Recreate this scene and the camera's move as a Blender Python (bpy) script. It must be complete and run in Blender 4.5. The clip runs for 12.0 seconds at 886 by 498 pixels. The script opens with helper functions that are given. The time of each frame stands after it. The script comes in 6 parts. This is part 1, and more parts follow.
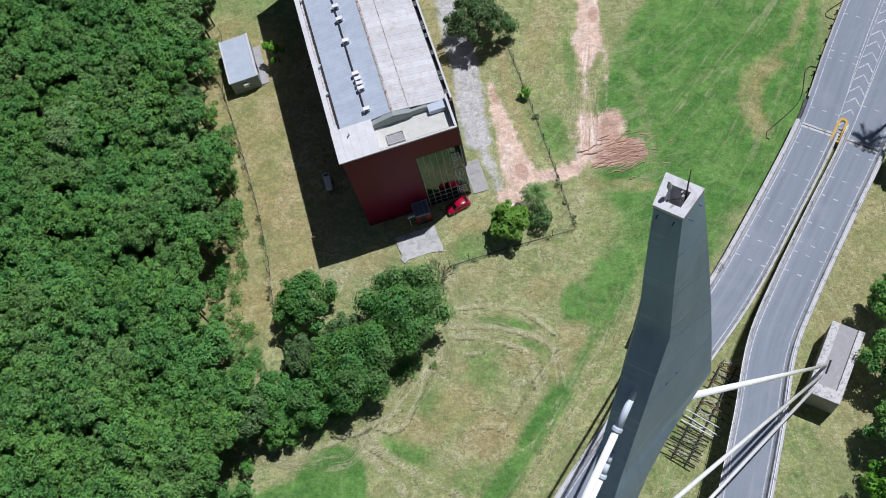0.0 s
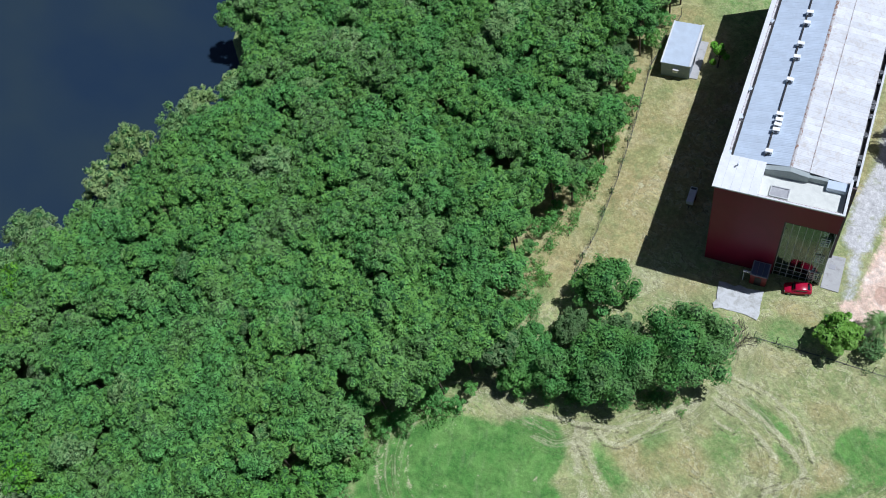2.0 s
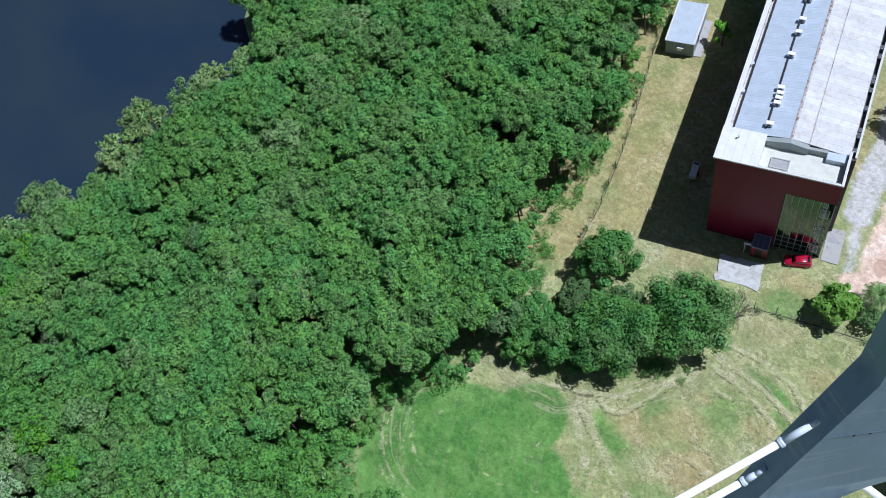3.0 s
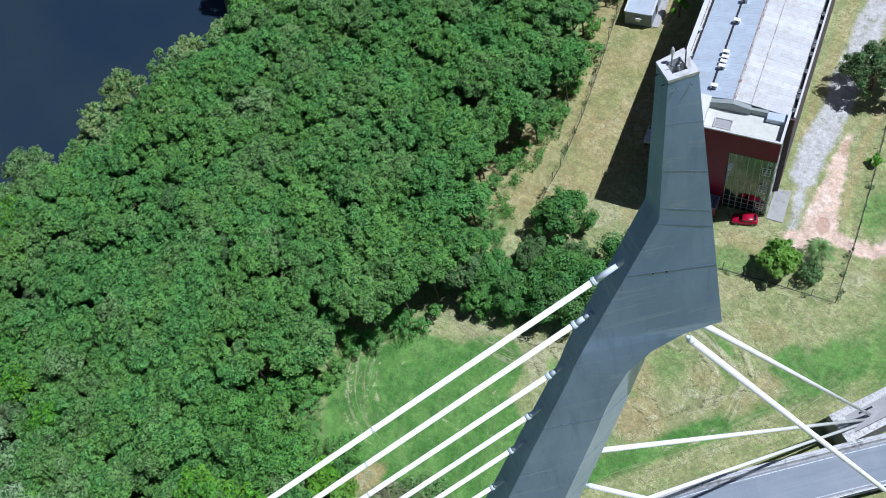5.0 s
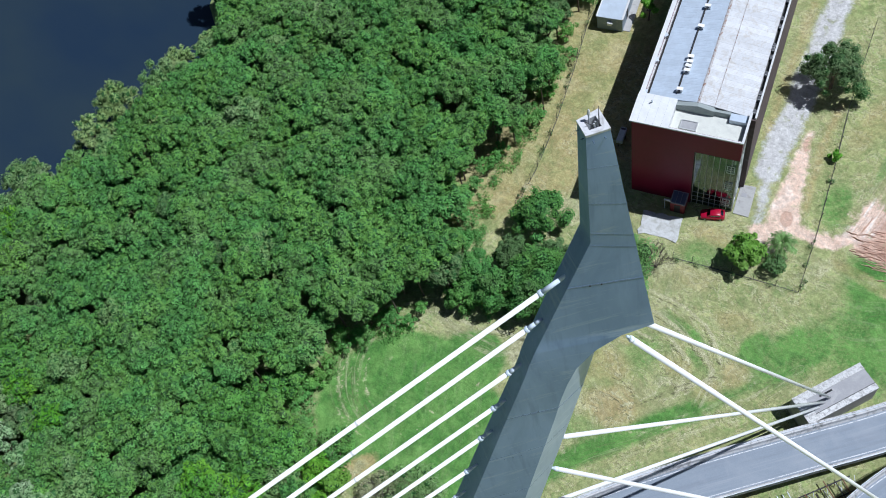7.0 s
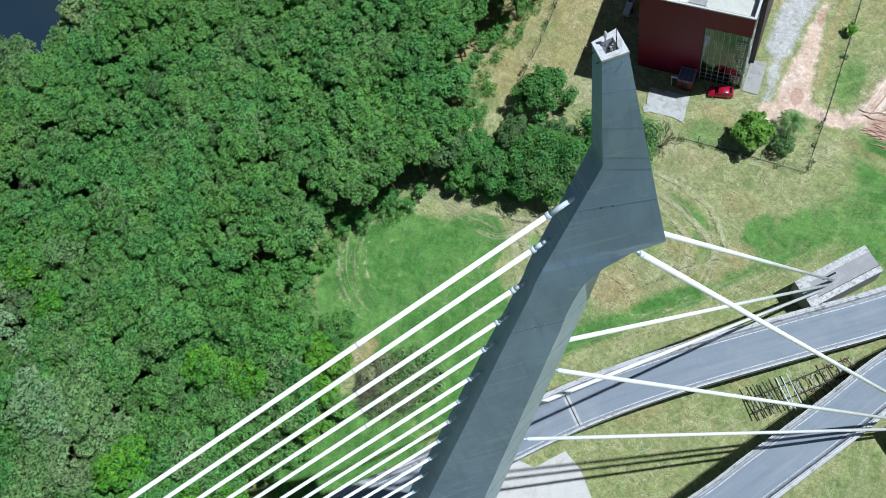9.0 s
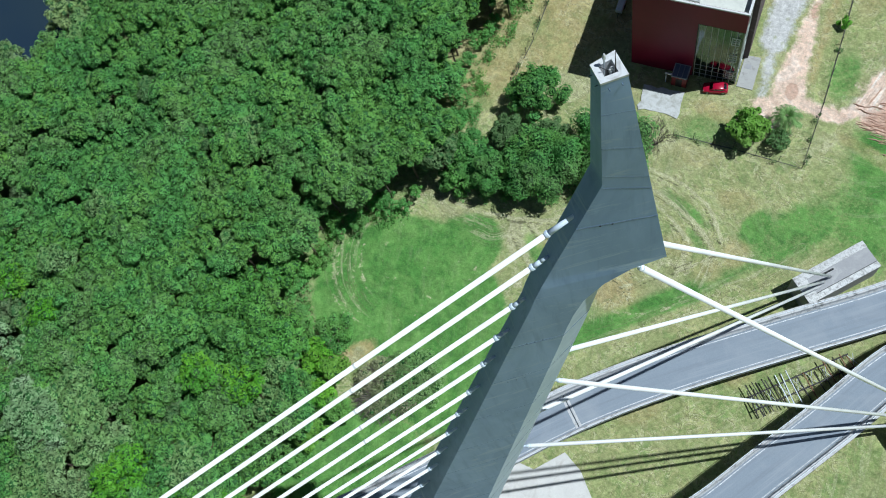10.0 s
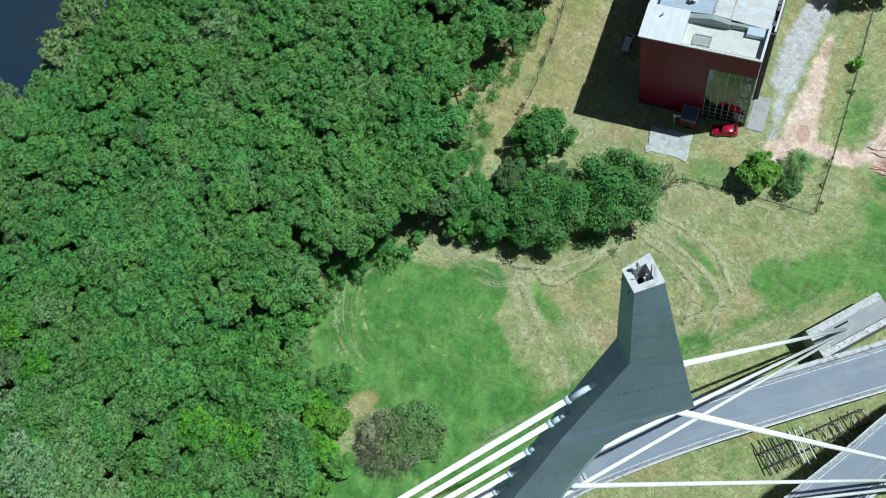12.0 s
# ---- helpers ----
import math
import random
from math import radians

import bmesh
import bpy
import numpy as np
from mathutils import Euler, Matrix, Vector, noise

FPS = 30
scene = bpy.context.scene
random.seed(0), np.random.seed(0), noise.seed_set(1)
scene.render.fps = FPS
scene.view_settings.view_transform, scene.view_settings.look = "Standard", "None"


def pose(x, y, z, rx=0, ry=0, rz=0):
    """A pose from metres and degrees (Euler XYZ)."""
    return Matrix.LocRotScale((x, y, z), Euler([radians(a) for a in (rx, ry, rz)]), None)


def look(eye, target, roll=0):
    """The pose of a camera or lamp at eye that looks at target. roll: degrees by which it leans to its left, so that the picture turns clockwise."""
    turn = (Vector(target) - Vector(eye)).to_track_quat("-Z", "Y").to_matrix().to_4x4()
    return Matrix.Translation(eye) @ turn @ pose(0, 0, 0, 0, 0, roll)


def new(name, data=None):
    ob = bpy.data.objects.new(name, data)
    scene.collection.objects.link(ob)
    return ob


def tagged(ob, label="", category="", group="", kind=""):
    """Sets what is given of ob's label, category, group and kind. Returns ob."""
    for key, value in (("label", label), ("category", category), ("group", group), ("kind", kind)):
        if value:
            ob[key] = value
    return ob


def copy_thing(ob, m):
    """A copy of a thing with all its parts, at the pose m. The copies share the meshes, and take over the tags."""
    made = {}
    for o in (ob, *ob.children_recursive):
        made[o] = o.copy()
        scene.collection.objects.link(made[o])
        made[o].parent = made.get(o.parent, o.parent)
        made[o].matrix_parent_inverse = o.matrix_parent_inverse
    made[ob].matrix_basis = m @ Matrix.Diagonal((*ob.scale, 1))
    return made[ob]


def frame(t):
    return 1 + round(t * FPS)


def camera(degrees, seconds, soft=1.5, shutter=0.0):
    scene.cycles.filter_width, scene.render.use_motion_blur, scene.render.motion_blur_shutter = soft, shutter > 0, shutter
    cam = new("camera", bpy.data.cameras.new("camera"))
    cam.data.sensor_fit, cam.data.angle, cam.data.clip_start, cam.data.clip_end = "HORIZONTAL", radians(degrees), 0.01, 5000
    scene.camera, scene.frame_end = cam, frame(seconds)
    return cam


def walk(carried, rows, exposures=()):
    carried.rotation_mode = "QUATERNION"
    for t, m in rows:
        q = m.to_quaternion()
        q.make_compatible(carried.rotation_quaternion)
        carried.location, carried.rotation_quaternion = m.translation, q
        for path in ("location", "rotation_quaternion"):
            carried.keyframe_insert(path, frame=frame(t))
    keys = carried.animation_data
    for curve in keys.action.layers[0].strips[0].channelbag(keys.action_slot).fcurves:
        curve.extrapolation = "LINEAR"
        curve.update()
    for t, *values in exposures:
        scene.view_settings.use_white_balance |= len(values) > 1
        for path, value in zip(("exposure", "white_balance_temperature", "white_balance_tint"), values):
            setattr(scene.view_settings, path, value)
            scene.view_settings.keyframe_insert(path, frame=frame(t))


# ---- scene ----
cam = camera(49.5, 12.0, soft=1.0)
PATH = [
    (0, (1.61, -0.431, 120.275), (1.331, 0.408, 118.482), -17.8),
    (0.5, (1.414, -0.473, 120.549), (0.956, 0.334, 118.777), -18.8),
    (1, (0.879, -0.4, 120.467), (0.121, 0.26, 118.738), -18.2),
    (1.5, (1.494, 0.017, 120.005), (0.639, 0.601, 118.293), -18.3),
    (2, (2.06, -0.942, 120.192), (1.196, -0.368, 118.481), -18.3),
    (2.5, (3.367, -2.403, 120.344), (2.497, -1.839, 118.634), -18.5),
    (3, (5.203, -3.9, 120.368), (4.329, -3.342, 118.658), -18.8),
    (3.2, (5.828, -4.082, 120.196), (4.959, -3.53, 118.482), -18.5),
    (4.8, (13.72, -5.409, 121.403), (12.848, -4.856, 119.69), -19.4),
    (5, (14.506, -5.658, 122.253), (13.636, -5.11, 120.538), -19.1),
    (5.5, (16.032, -6.121, 124.418), (15.162, -5.573, 122.702), -19.2),
    (6, (17.218, -6.47, 126.44), (16.351, -5.923, 124.723), -19.4),
    (6.5, (17.776, -6.551, 128.203), (16.919, -5.999, 126.483), -19.4),
    (6.7, (17.79, -6.403, 128.66), (16.936, -5.849, 126.938), -19.6),
    (8.3, (15.208, -3.375, 127.744), (14.448, -2.935, 125.947), -22.9),
    (8.5, (15.171, -3.368, 127.653), (14.428, -2.957, 125.842), -23.8),
    (9, (15.134, -3.413, 127.635), (14.438, -3.077, 125.791), -26.5),
    (9.5, (14.833, -3.162, 127.459), (14.148, -2.834, 125.609), -27.1),
    (10, (14.084, -2.364, 127.348), (13.404, -2.033, 125.496), -27.3),
    (10.5, (13.09, -1.253, 127.195), (12.413, -0.921, 125.343), -27.4),
    (11, (11.851, 0.125, 127.039), (11.178, 0.453, 125.184), -27.7),
    (11.5, (10.372, 1.702, 126.88), (9.701, 2.029, 125.025), -27.8),
    (12, (8.872, 3.238, 126.859), (8.195, 3.565, 125.006), -27.7),
]
walk(cam, [(t, look(eye, target, roll)) for t, eye, target, roll in PATH], ((0.0, -0.31, 5970, 17), (0.6, -0.29, 5890, 14), (1.4, -0.11, 5710, 13), (3.0, -0.05, 5530, 14), (6.5, -0.08, 5620, 12.5), (9.0, -0.11, 5660, 7), (12.0, -0.16, 5630, 0)))

# ---- light ----
SUN_WAY = Vector((0.37, 0.353, 1.0)).normalized()
world = bpy.data.worlds.new("sky")
scene.world = world
world.use_nodes = True
wn = world.node_tree.nodes
sky = wn.new("ShaderNodeTexSky")
sky.sky_type, sky.sun_disc = "NISHITA", False
sky.sun_elevation = math.asin(SUN_WAY.z)
sky.sun_rotation = math.atan2(SUN_WAY.x, SUN_WAY.y)
world.node_tree.links.new(sky.outputs["Color"], wn["Background"].inputs["Color"])
wn["Background"].inputs["Strength"].default_value = 0.031
sun = new("sun", bpy.data.lights.new("sun", "SUN"))
sun.data.energy, sun.data.angle, sun.data.color = 4.7, radians(0.53), (1.0, 0.98, 0.94)
sun.matrix_world = look(SUN_WAY * 300, (0, 0, 0))

# ---- materials ----


def nodes_of(name):
    m = bpy.data.materials.new(name)
    m.use_nodes = True
    nt = m.node_tree
    return m, nt, nt.nodes["Principled BSDF"]


def noise_node(nt, pos, scale, detail=4.0, rough=0.55, dist=0.0):
    n = nt.nodes.new("ShaderNodeTexNoise")
    n.inputs["Scale"].default_value, n.inputs["Detail"].default_value = scale, detail
    n.inputs["Roughness"].default_value, n.inputs["Distortion"].default_value = rough, dist
    nt.links.new(pos, n.inputs["Vector"])
    return n.outputs["Fac"]


def ramp(nt, fac, a, b):
    r = nt.nodes.new("ShaderNodeMapRange")
    r.inputs["From Min"].default_value, r.inputs["From Max"].default_value = a, b
    nt.links.new(fac, r.inputs["Value"])
    return r.outputs["Result"]


def mix(nt, fac, a, b, kind="MIX"):
    m = nt.nodes.new("ShaderNodeMix")
    m.data_type, m.blend_type = "RGBA", kind
    for sock, v in ((m.inputs[0], fac), (m.inputs[6], a), (m.inputs[7], b)):
        if isinstance(v, bpy.types.NodeSocket):
            nt.links.new(v, sock)
        else:
            sock.default_value = (*v, 1) if isinstance(v, tuple) else v
    return m.outputs[2]


def calc(nt, op, a, b=0.0):
    m = nt.nodes.new("ShaderNodeMath")
    m.operation, m.use_clamp = op, False
    for sock, v in zip(m.inputs, (a, b)):
        if isinstance(v, bpy.types.NodeSocket):
            nt.links.new(v, sock)
        else:
            sock.default_value = v
    return m.outputs[0]


def place(nt, stretch=(1, 1, 1), turn=0.0):
    g = nt.nodes.new("ShaderNodeNewGeometry")
    mp = nt.nodes.new("ShaderNodeMapping")
    mp.inputs["Scale"].default_value = stretch
    mp.inputs["Rotation"].default_value = (0, 0, radians(turn))
    nt.links.new(g.outputs["Position"], mp.inputs["Vector"])
    return mp.outputs["Vector"]


def bump(nt, bsdf, height, strength=0.3, distance=0.05):
    b = nt.nodes.new("ShaderNodeBump")
    b.inputs["Strength"].default_value, b.inputs["Distance"].default_value = strength, distance
    nt.links.new(height, b.inputs["Height"])
    nt.links.new(b.outputs["Normal"], bsdf.inputs["Normal"])


def surf(name, base, dark, scale=1.0, rough=0.8, metal=0.0, relief=0.25, stain=None, stain_scale=0.25, stretch=(1, 1, 1), spread=0.08, spec=0.4, stain_at=(0.52, 0.72)):
    """Two-scale weathered surface: base and dark by fine grain, stains of their own shape, slight change from piece to piece."""
    m, nt, b = nodes_of(name)
    pos = place(nt, stretch)
    fine = noise_node(nt, pos, 6.0 * scale, 5.0, 0.65)
    broad = noise_node(nt, pos, 0.9 * scale, 4.0, 0.6, 0.6)
    col = mix(nt, ramp(nt, fine, 0.3, 0.7), base, dark)
    col = mix(nt, ramp(nt, broad, 0.35, 0.75), col, tuple(0.82 * c for c in base))
    if stain:
        st = noise_node(nt, pos, stain_scale, 6.0, 0.7, 1.0)
        col = mix(nt, ramp(nt, st, *stain_at), col, stain)
    info = nt.nodes.new("ShaderNodeObjectInfo")
    hsv = nt.nodes.new("ShaderNodeHueSaturation")
    nt.links.new(col, hsv.inputs["Color"])
    nt.links.new(ramp(nt, info.outputs["Random"], 0, 1), hsv.inputs["Value"])
    vr = hsv.inputs["Value"].links[0].from_node
    vr.inputs["To Min"].default_value, vr.inputs["To Max"].default_value = 1 - spread, 1 + spread
    nt.links.new(hsv.outputs["Color"], b.inputs["Base Color"])
    b.inputs["Roughness"].default_value, b.inputs["Metallic"].default_value = rough, metal
    b.inputs["Specular IOR Level"].default_value = spec
    bump(nt, b, fine, relief, 0.03)
    return m


def leaf_material(name, a, b_, c, glow=0.33):
    m, nt, b = nodes_of(name)
    pos = place(nt)
    geo = nt.nodes.new("ShaderNodeNewGeometry")
    info = nt.nodes.new("ShaderNodeObjectInfo")
    tree = noise_node(nt, pos, 0.15, 3.0, 0.6)
    clump = noise_node(nt, pos, 0.55, 3.0, 0.6)
    kind = noise_node(nt, place(nt, (1, 1, 0.6), 30), 0.11, 3.0, 0.6)
    col = mix(nt, ramp(nt, tree, 0.42, 0.58), a, b_)
    col = mix(nt, calc(nt, "MULTIPLY", ramp(nt, kind, 0.50, 0.62), 0.9), col, c)
    hsv = nt.nodes.new("ShaderNodeHueSaturation")
    nt.links.new(col, hsv.inputs["Color"])
    val = calc(nt, "ADD", calc(nt, "MULTIPLY", geo.outputs["Random Per Island"], 0.24), calc(nt, "MULTIPLY", ramp(nt, clump, 0.3, 0.7), 0.50))
    nt.links.new(calc(nt, "ADD", val, calc(nt, "ADD", calc(nt, "MULTIPLY", info.outputs["Random"], 0.16), 0.57)), hsv.inputs["Value"])
    nt.links.new(hsv.outputs["Color"], b.inputs["Base Color"])
    b.inputs["Roughness"].default_value = 0.55
    b.inputs["Specular IOR Level"].default_value = 0.2
    tr = nt.nodes.new("ShaderNodeBsdfTranslucent")
    nt.links.new(hsv.outputs["Color"], tr.inputs["Color"])
    ms = nt.nodes.new("ShaderNodeMixShader")
    ms.inputs[0].default_value = glow
    out = nt.nodes["Material Output"]
    nt.links.new(b.outputs[0], ms.inputs[1])
    nt.links.new(tr.outputs[0], ms.inputs[2])
    nt.links.new(ms.outputs[0], out.inputs["Surface"])
    return m


LEAF = leaf_material("leaf_deep_green", (0.148, 0.374, 0.096), (0.190, 0.400, 0.088), (0.204, 0.380, 0.114))
LEAF_DARK = leaf_material("leaf_dark_green", (0.120, 0.322, 0.082), (0.148, 0.335, 0.074), (0.168, 0.322, 0.100))
LEAF_OLIVE = leaf_material("leaf_olive", (0.255, 0.415, 0.145), (0.215, 0.375, 0.130), (0.300, 0.430, 0.190))
LEAF_BRIGHT = leaf_material("leaf_bright", (0.150, 0.420, 0.036), (0.195, 0.440, 0.042), (0.135, 0.385, 0.055))
LEAF_PALE = leaf_material("leaf_pale", (0.340, 0.510, 0.250), (0.290, 0.470, 0.205), (0.400, 0.540, 0.320))
LEAF_SHRUB = leaf_material("leaf_yellow_green", (0.200, 0.390, 0.060), (0.165, 0.355, 0.055), (0.230, 0.400, 0.085))
LEAF_FRESH = leaf_material("leaf_fresh", (0.170, 0.390, 0.078), (0.145, 0.365, 0.070), (0.205, 0.400, 0.085))
LEAF_SHORE = leaf_material("leaf_tan_olive", (0.330, 0.465, 0.165), (0.285, 0.430, 0.145), (0.390, 0.485, 0.215))
LEAF_DULL = leaf_material("leaf_dull", (0.135, 0.255, 0.088), (0.155, 0.260, 0.098), (0.190, 0.260, 0.125))
# Dark leaf green for the crown hulls; the shade between leaves is in this colour.
HEART = leaf_material("crown_inner_shade", (0.036, 0.110, 0.030), (0.042, 0.120, 0.034), (0.060, 0.110, 0.042), 0.0)
LEAF_DRY = leaf_material("leaf_dry", (0.370, 0.370, 0.220), (0.270, 0.350, 0.150), (0.430, 0.400, 0.290))
BARK = surf("bark", (0.16, 0.125, 0.09), (0.09, 0.07, 0.05), 2.0, 0.9, relief=0.6)
TWIG = surf("grey_twig", (0.22, 0.19, 0.16), (0.12, 0.10, 0.09), 2.0, 0.9)
MAST_CAP = surf("mast_cap_paint", (0.74, 0.75, 0.76), (0.60, 0.61, 0.62), 2.0, 0.6, 0, 0.1, (0.35, 0.34, 0.33), 1.2)
# Seam blue darkened to hold the shadow beneath overlapping plates; lugs and plugs share it.
SEAM_SHADE = surf("weld_seam", (0.085, 0.130, 0.190), (0.15, 0.22, 0.33), 1.2, 0.6)
# Near-black that paints the shade inside openings; island infill and plugs use it too.
NEAR_BLACK = surf("dark_void", (0.03, 0.03, 0.032), (0.02, 0.02, 0.02), 1.0, 0.9)
CABLE = surf("white_sheath", (0.93, 0.94, 0.93), (0.89, 0.90, 0.89), 0.4, 0.5, 0, 0.03, (0.82, 0.82, 0.80), 0.5)
ZINC = surf("galvanised", (0.68, 0.74, 0.79), (0.56, 0.61, 0.66), 3.0, 0.5, 0.1, 0.1, (0.30, 0.33, 0.35), 1.5)
BELL = surf("pale_blue_enamel", (0.70, 0.80, 0.90), (0.60, 0.70, 0.80), 2.5, 0.5, 0, 0.1, (0.42, 0.50, 0.58), 2.2, stain_at=(0.58, 0.74))
LINE = surf("road_paint", (0.66, 0.67, 0.69), (0.50, 0.52, 0.55), 3.0, 0.7, 0, 0.1, (0.30, 0.32, 0.35), 2.2, stain_at=(0.46, 0.60))
YELLOW = surf("yellow_paint", (0.62, 0.40, 0.07), (0.50, 0.33, 0.08), 3.0, 0.7, 0, 0.1, (0.60, 0.52, 0.35), 2.0)
CONCRETE = surf("weathered_concrete", (0.46, 0.455, 0.44), (0.36, 0.355, 0.34), 1.5, 0.88, 0, 0.35, (0.24, 0.23, 0.215), 0.9)
BARRIER = surf("stained_barrier", (0.60, 0.60, 0.60), (0.47, 0.47, 0.47), 2.0, 0.88, 0, 0.3, (0.22, 0.22, 0.215), 0.8, stain_at=(0.50, 0.66))
PAD = surf("worn_white_screed", (0.60, 0.61, 0.60), (0.47, 0.48, 0.47), 1.2, 0.85, 0, 0.3, (0.36, 0.36, 0.33), 0.9, stain_at=(0.44, 0.62))
# Near-black concrete: dirt, plus the shade of outer ramp faces put into the colour.
SHADE_GRIME = surf("shaded_dirty_concrete", (0.10, 0.10, 0.098), (0.06, 0.06, 0.058), 1.5, 0.9, 0, 0.35, (0.16, 0.155, 0.15), 0.7)
PALE = surf("pale_concrete", (0.64, 0.625, 0.60), (0.55, 0.54, 0.51), 1.0, 0.85, 0, 0.2, (0.45, 0.43, 0.40), 0.5)
STAINED = surf("lime_streaked_concrete", (0.70, 0.70, 0.69), (0.50, 0.50, 0.49), 2.0, 0.9, 0, 0.4, (0.30, 0.295, 0.29), 2.2, stain_at=(0.48, 0.64))
SLAB_DARK = surf("dark_slab", (0.410, 0.410, 0.420), (0.330, 0.330, 0.340), 1.0, 0.9, 0, 0.3, (0.46, 0.455, 0.45), 0.6)
RED = surf("red_cladding", (0.205, 0.008, 0.044), (0.185, 0.007, 0.040), 0.3, 0.40, 0, 0.02, None, 0.2, spread=0.02, spec=0.22)
RED_PAINT = surf("red_paint", (0.22, 0.02, 0.02), (0.18, 0.015, 0.02), 1.0, 0.5)
WHITE = surf("white_coating", (0.72, 0.73, 0.73), (0.66, 0.67, 0.67), 1.0, 0.6, 0, 0.08, (0.58, 0.58, 0.57), 0.5)
CREAM = surf("cream_screed", (0.66, 0.67, 0.61), (0.60, 0.61, 0.55), 1.0, 0.75, 0, 0.1, (0.50, 0.51, 0.47), 0.5)
RIDGE = surf("rust_spotted_zinc", (0.48, 0.47, 0.46), (0.38, 0.36, 0.35), 2.0, 0.7, 0, 0.1, (0.22, 0.13, 0.09), 1.6, stain_at=(0.50, 0.58))
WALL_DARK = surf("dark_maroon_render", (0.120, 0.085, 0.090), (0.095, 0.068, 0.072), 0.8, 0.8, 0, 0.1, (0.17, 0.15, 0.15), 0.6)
WALL_GREY = surf("grey_render", (0.48, 0.49, 0.49), (0.42, 0.43, 0.43), 1.0, 0.85, 0, 0.15, (0.32, 0.32, 0.32), 0.6)
SHED_WALL = surf("slate_blue_sheet", (0.30, 0.36, 0.42), (0.25, 0.31, 0.37), 1.0, 0.6, 0, 0.1, (0.38, 0.42, 0.45), 0.6)
WALL_GREEN = surf("grey_green_render", (0.34, 0.38, 0.37), (0.30, 0.34, 0.33), 1.0, 0.8)
METAL_ROOF = surf("blue_grey_sheet", (0.53, 0.605, 0.690), (0.48, 0.555, 0.640), 0.8, 0.5, 0.1, 0.05, (0.45, 0.51, 0.58), 0.35, (1, 1, 1), 0.04)
METAL_BRIGHT = surf("pale_sheet", (0.64, 0.65, 0.66), (0.58, 0.59, 0.60), 0.8, 0.55, 0.05, 0.05, (0.50, 0.48, 0.45), 0.9, (1, 1, 1), 0.09, stain_at=(0.50, 0.64))
RUST = surf("rusted_steel", (0.24, 0.115, 0.075), (0.15, 0.075, 0.05), 3.0, 0.85, 0.1, 0.4)
DARK_STEEL = surf("dark_steel", (0.05, 0.047, 0.045), (0.035, 0.033, 0.032), 3.0, 0.6, 0.4)
UNIT_WHITE = surf("white_enamel", (0.90, 0.90, 0.89), (0.82, 0.82, 0.81), 2.0, 0.5)
UNIT_DARK = surf("fan_grille", (0.10, 0.10, 0.11), (0.07, 0.07, 0.075), 2.0, 0.5)
CAR_RED = surf("car_paint_red", (0.42, 0.005, 0.036), (0.38, 0.004, 0.032), 0.4, 0.22, 0, 0.0, spread=0.02, spec=0.7)
TYRE = surf("tyre_rubber", (0.03, 0.03, 0.03), (0.02, 0.02, 0.02), 3.0, 0.85)
RIM = surf("wheel_alloy", (0.5, 0.5, 0.52), (0.42, 0.42, 0.44), 3.0, 0.35, 0.8)
WIRE = surf("fence_wire", (0.10, 0.10, 0.085), (0.06, 0.06, 0.05), 3.0, 0.7, 0.3)
PANEL_BLUE = surf("blue_panel", (0.15, 0.18, 0.25), (0.12, 0.145, 0.21), 1.0, 0.35)
CLAY = surf("red_clay_clods", (0.56, 0.37, 0.275), (0.46, 0.28, 0.20), 2.0, 0.95, 0, 0.6, (0.50, 0.33, 0.25), 1.5)


def asphalt_material():
    """Worn asphalt with wheel paths drawn out along the carriageway."""
    m, nt, b = nodes_of("asphalt")
    fine = noise_node(nt, place(nt), 7.0, 5.0, 0.65)
    at = nt.nodes.new("ShaderNodeAttribute")
    at.attribute_name = "lane"
    mp_ = nt.nodes.new("ShaderNodeMapping")
    mp_.inputs["Scale"].default_value = (1.0, 0.03, 1.0)
    nt.links.new(at.outputs["Vector"], mp_.inputs["Vector"])
    lanes = noise_node(nt, mp_.outputs["Vector"], 1.2, 4.0, 0.6)
    cloud = noise_node(nt, place(nt), 0.14, 5.0, 0.65, 0.6)
    col = mix(nt, ramp(nt, fine, 0.3, 0.7), (0.250, 0.290, 0.338), (0.208, 0.243, 0.287))
    col = mix(nt, calc(nt, "MULTIPLY", ramp(nt, lanes, 0.50, 0.66), 0.55), col, (0.175, 0.195, 0.230))
    col = mix(nt, calc(nt, "MULTIPLY", ramp(nt, lanes, 0.44, 0.34), 0.45), col, (0.335, 0.360, 0.395))
    col = mix(nt, calc(nt, "MULTIPLY", ramp(nt, cloud, 0.50, 0.68), 0.5), col, (0.305, 0.330, 0.365))
    nt.links.new(col, b.inputs["Base Color"])
    b.inputs["Roughness"].default_value = 0.85
    bump(nt, b, fine, 0.3, 0.02)
    return m


ASPHALT = asphalt_material()


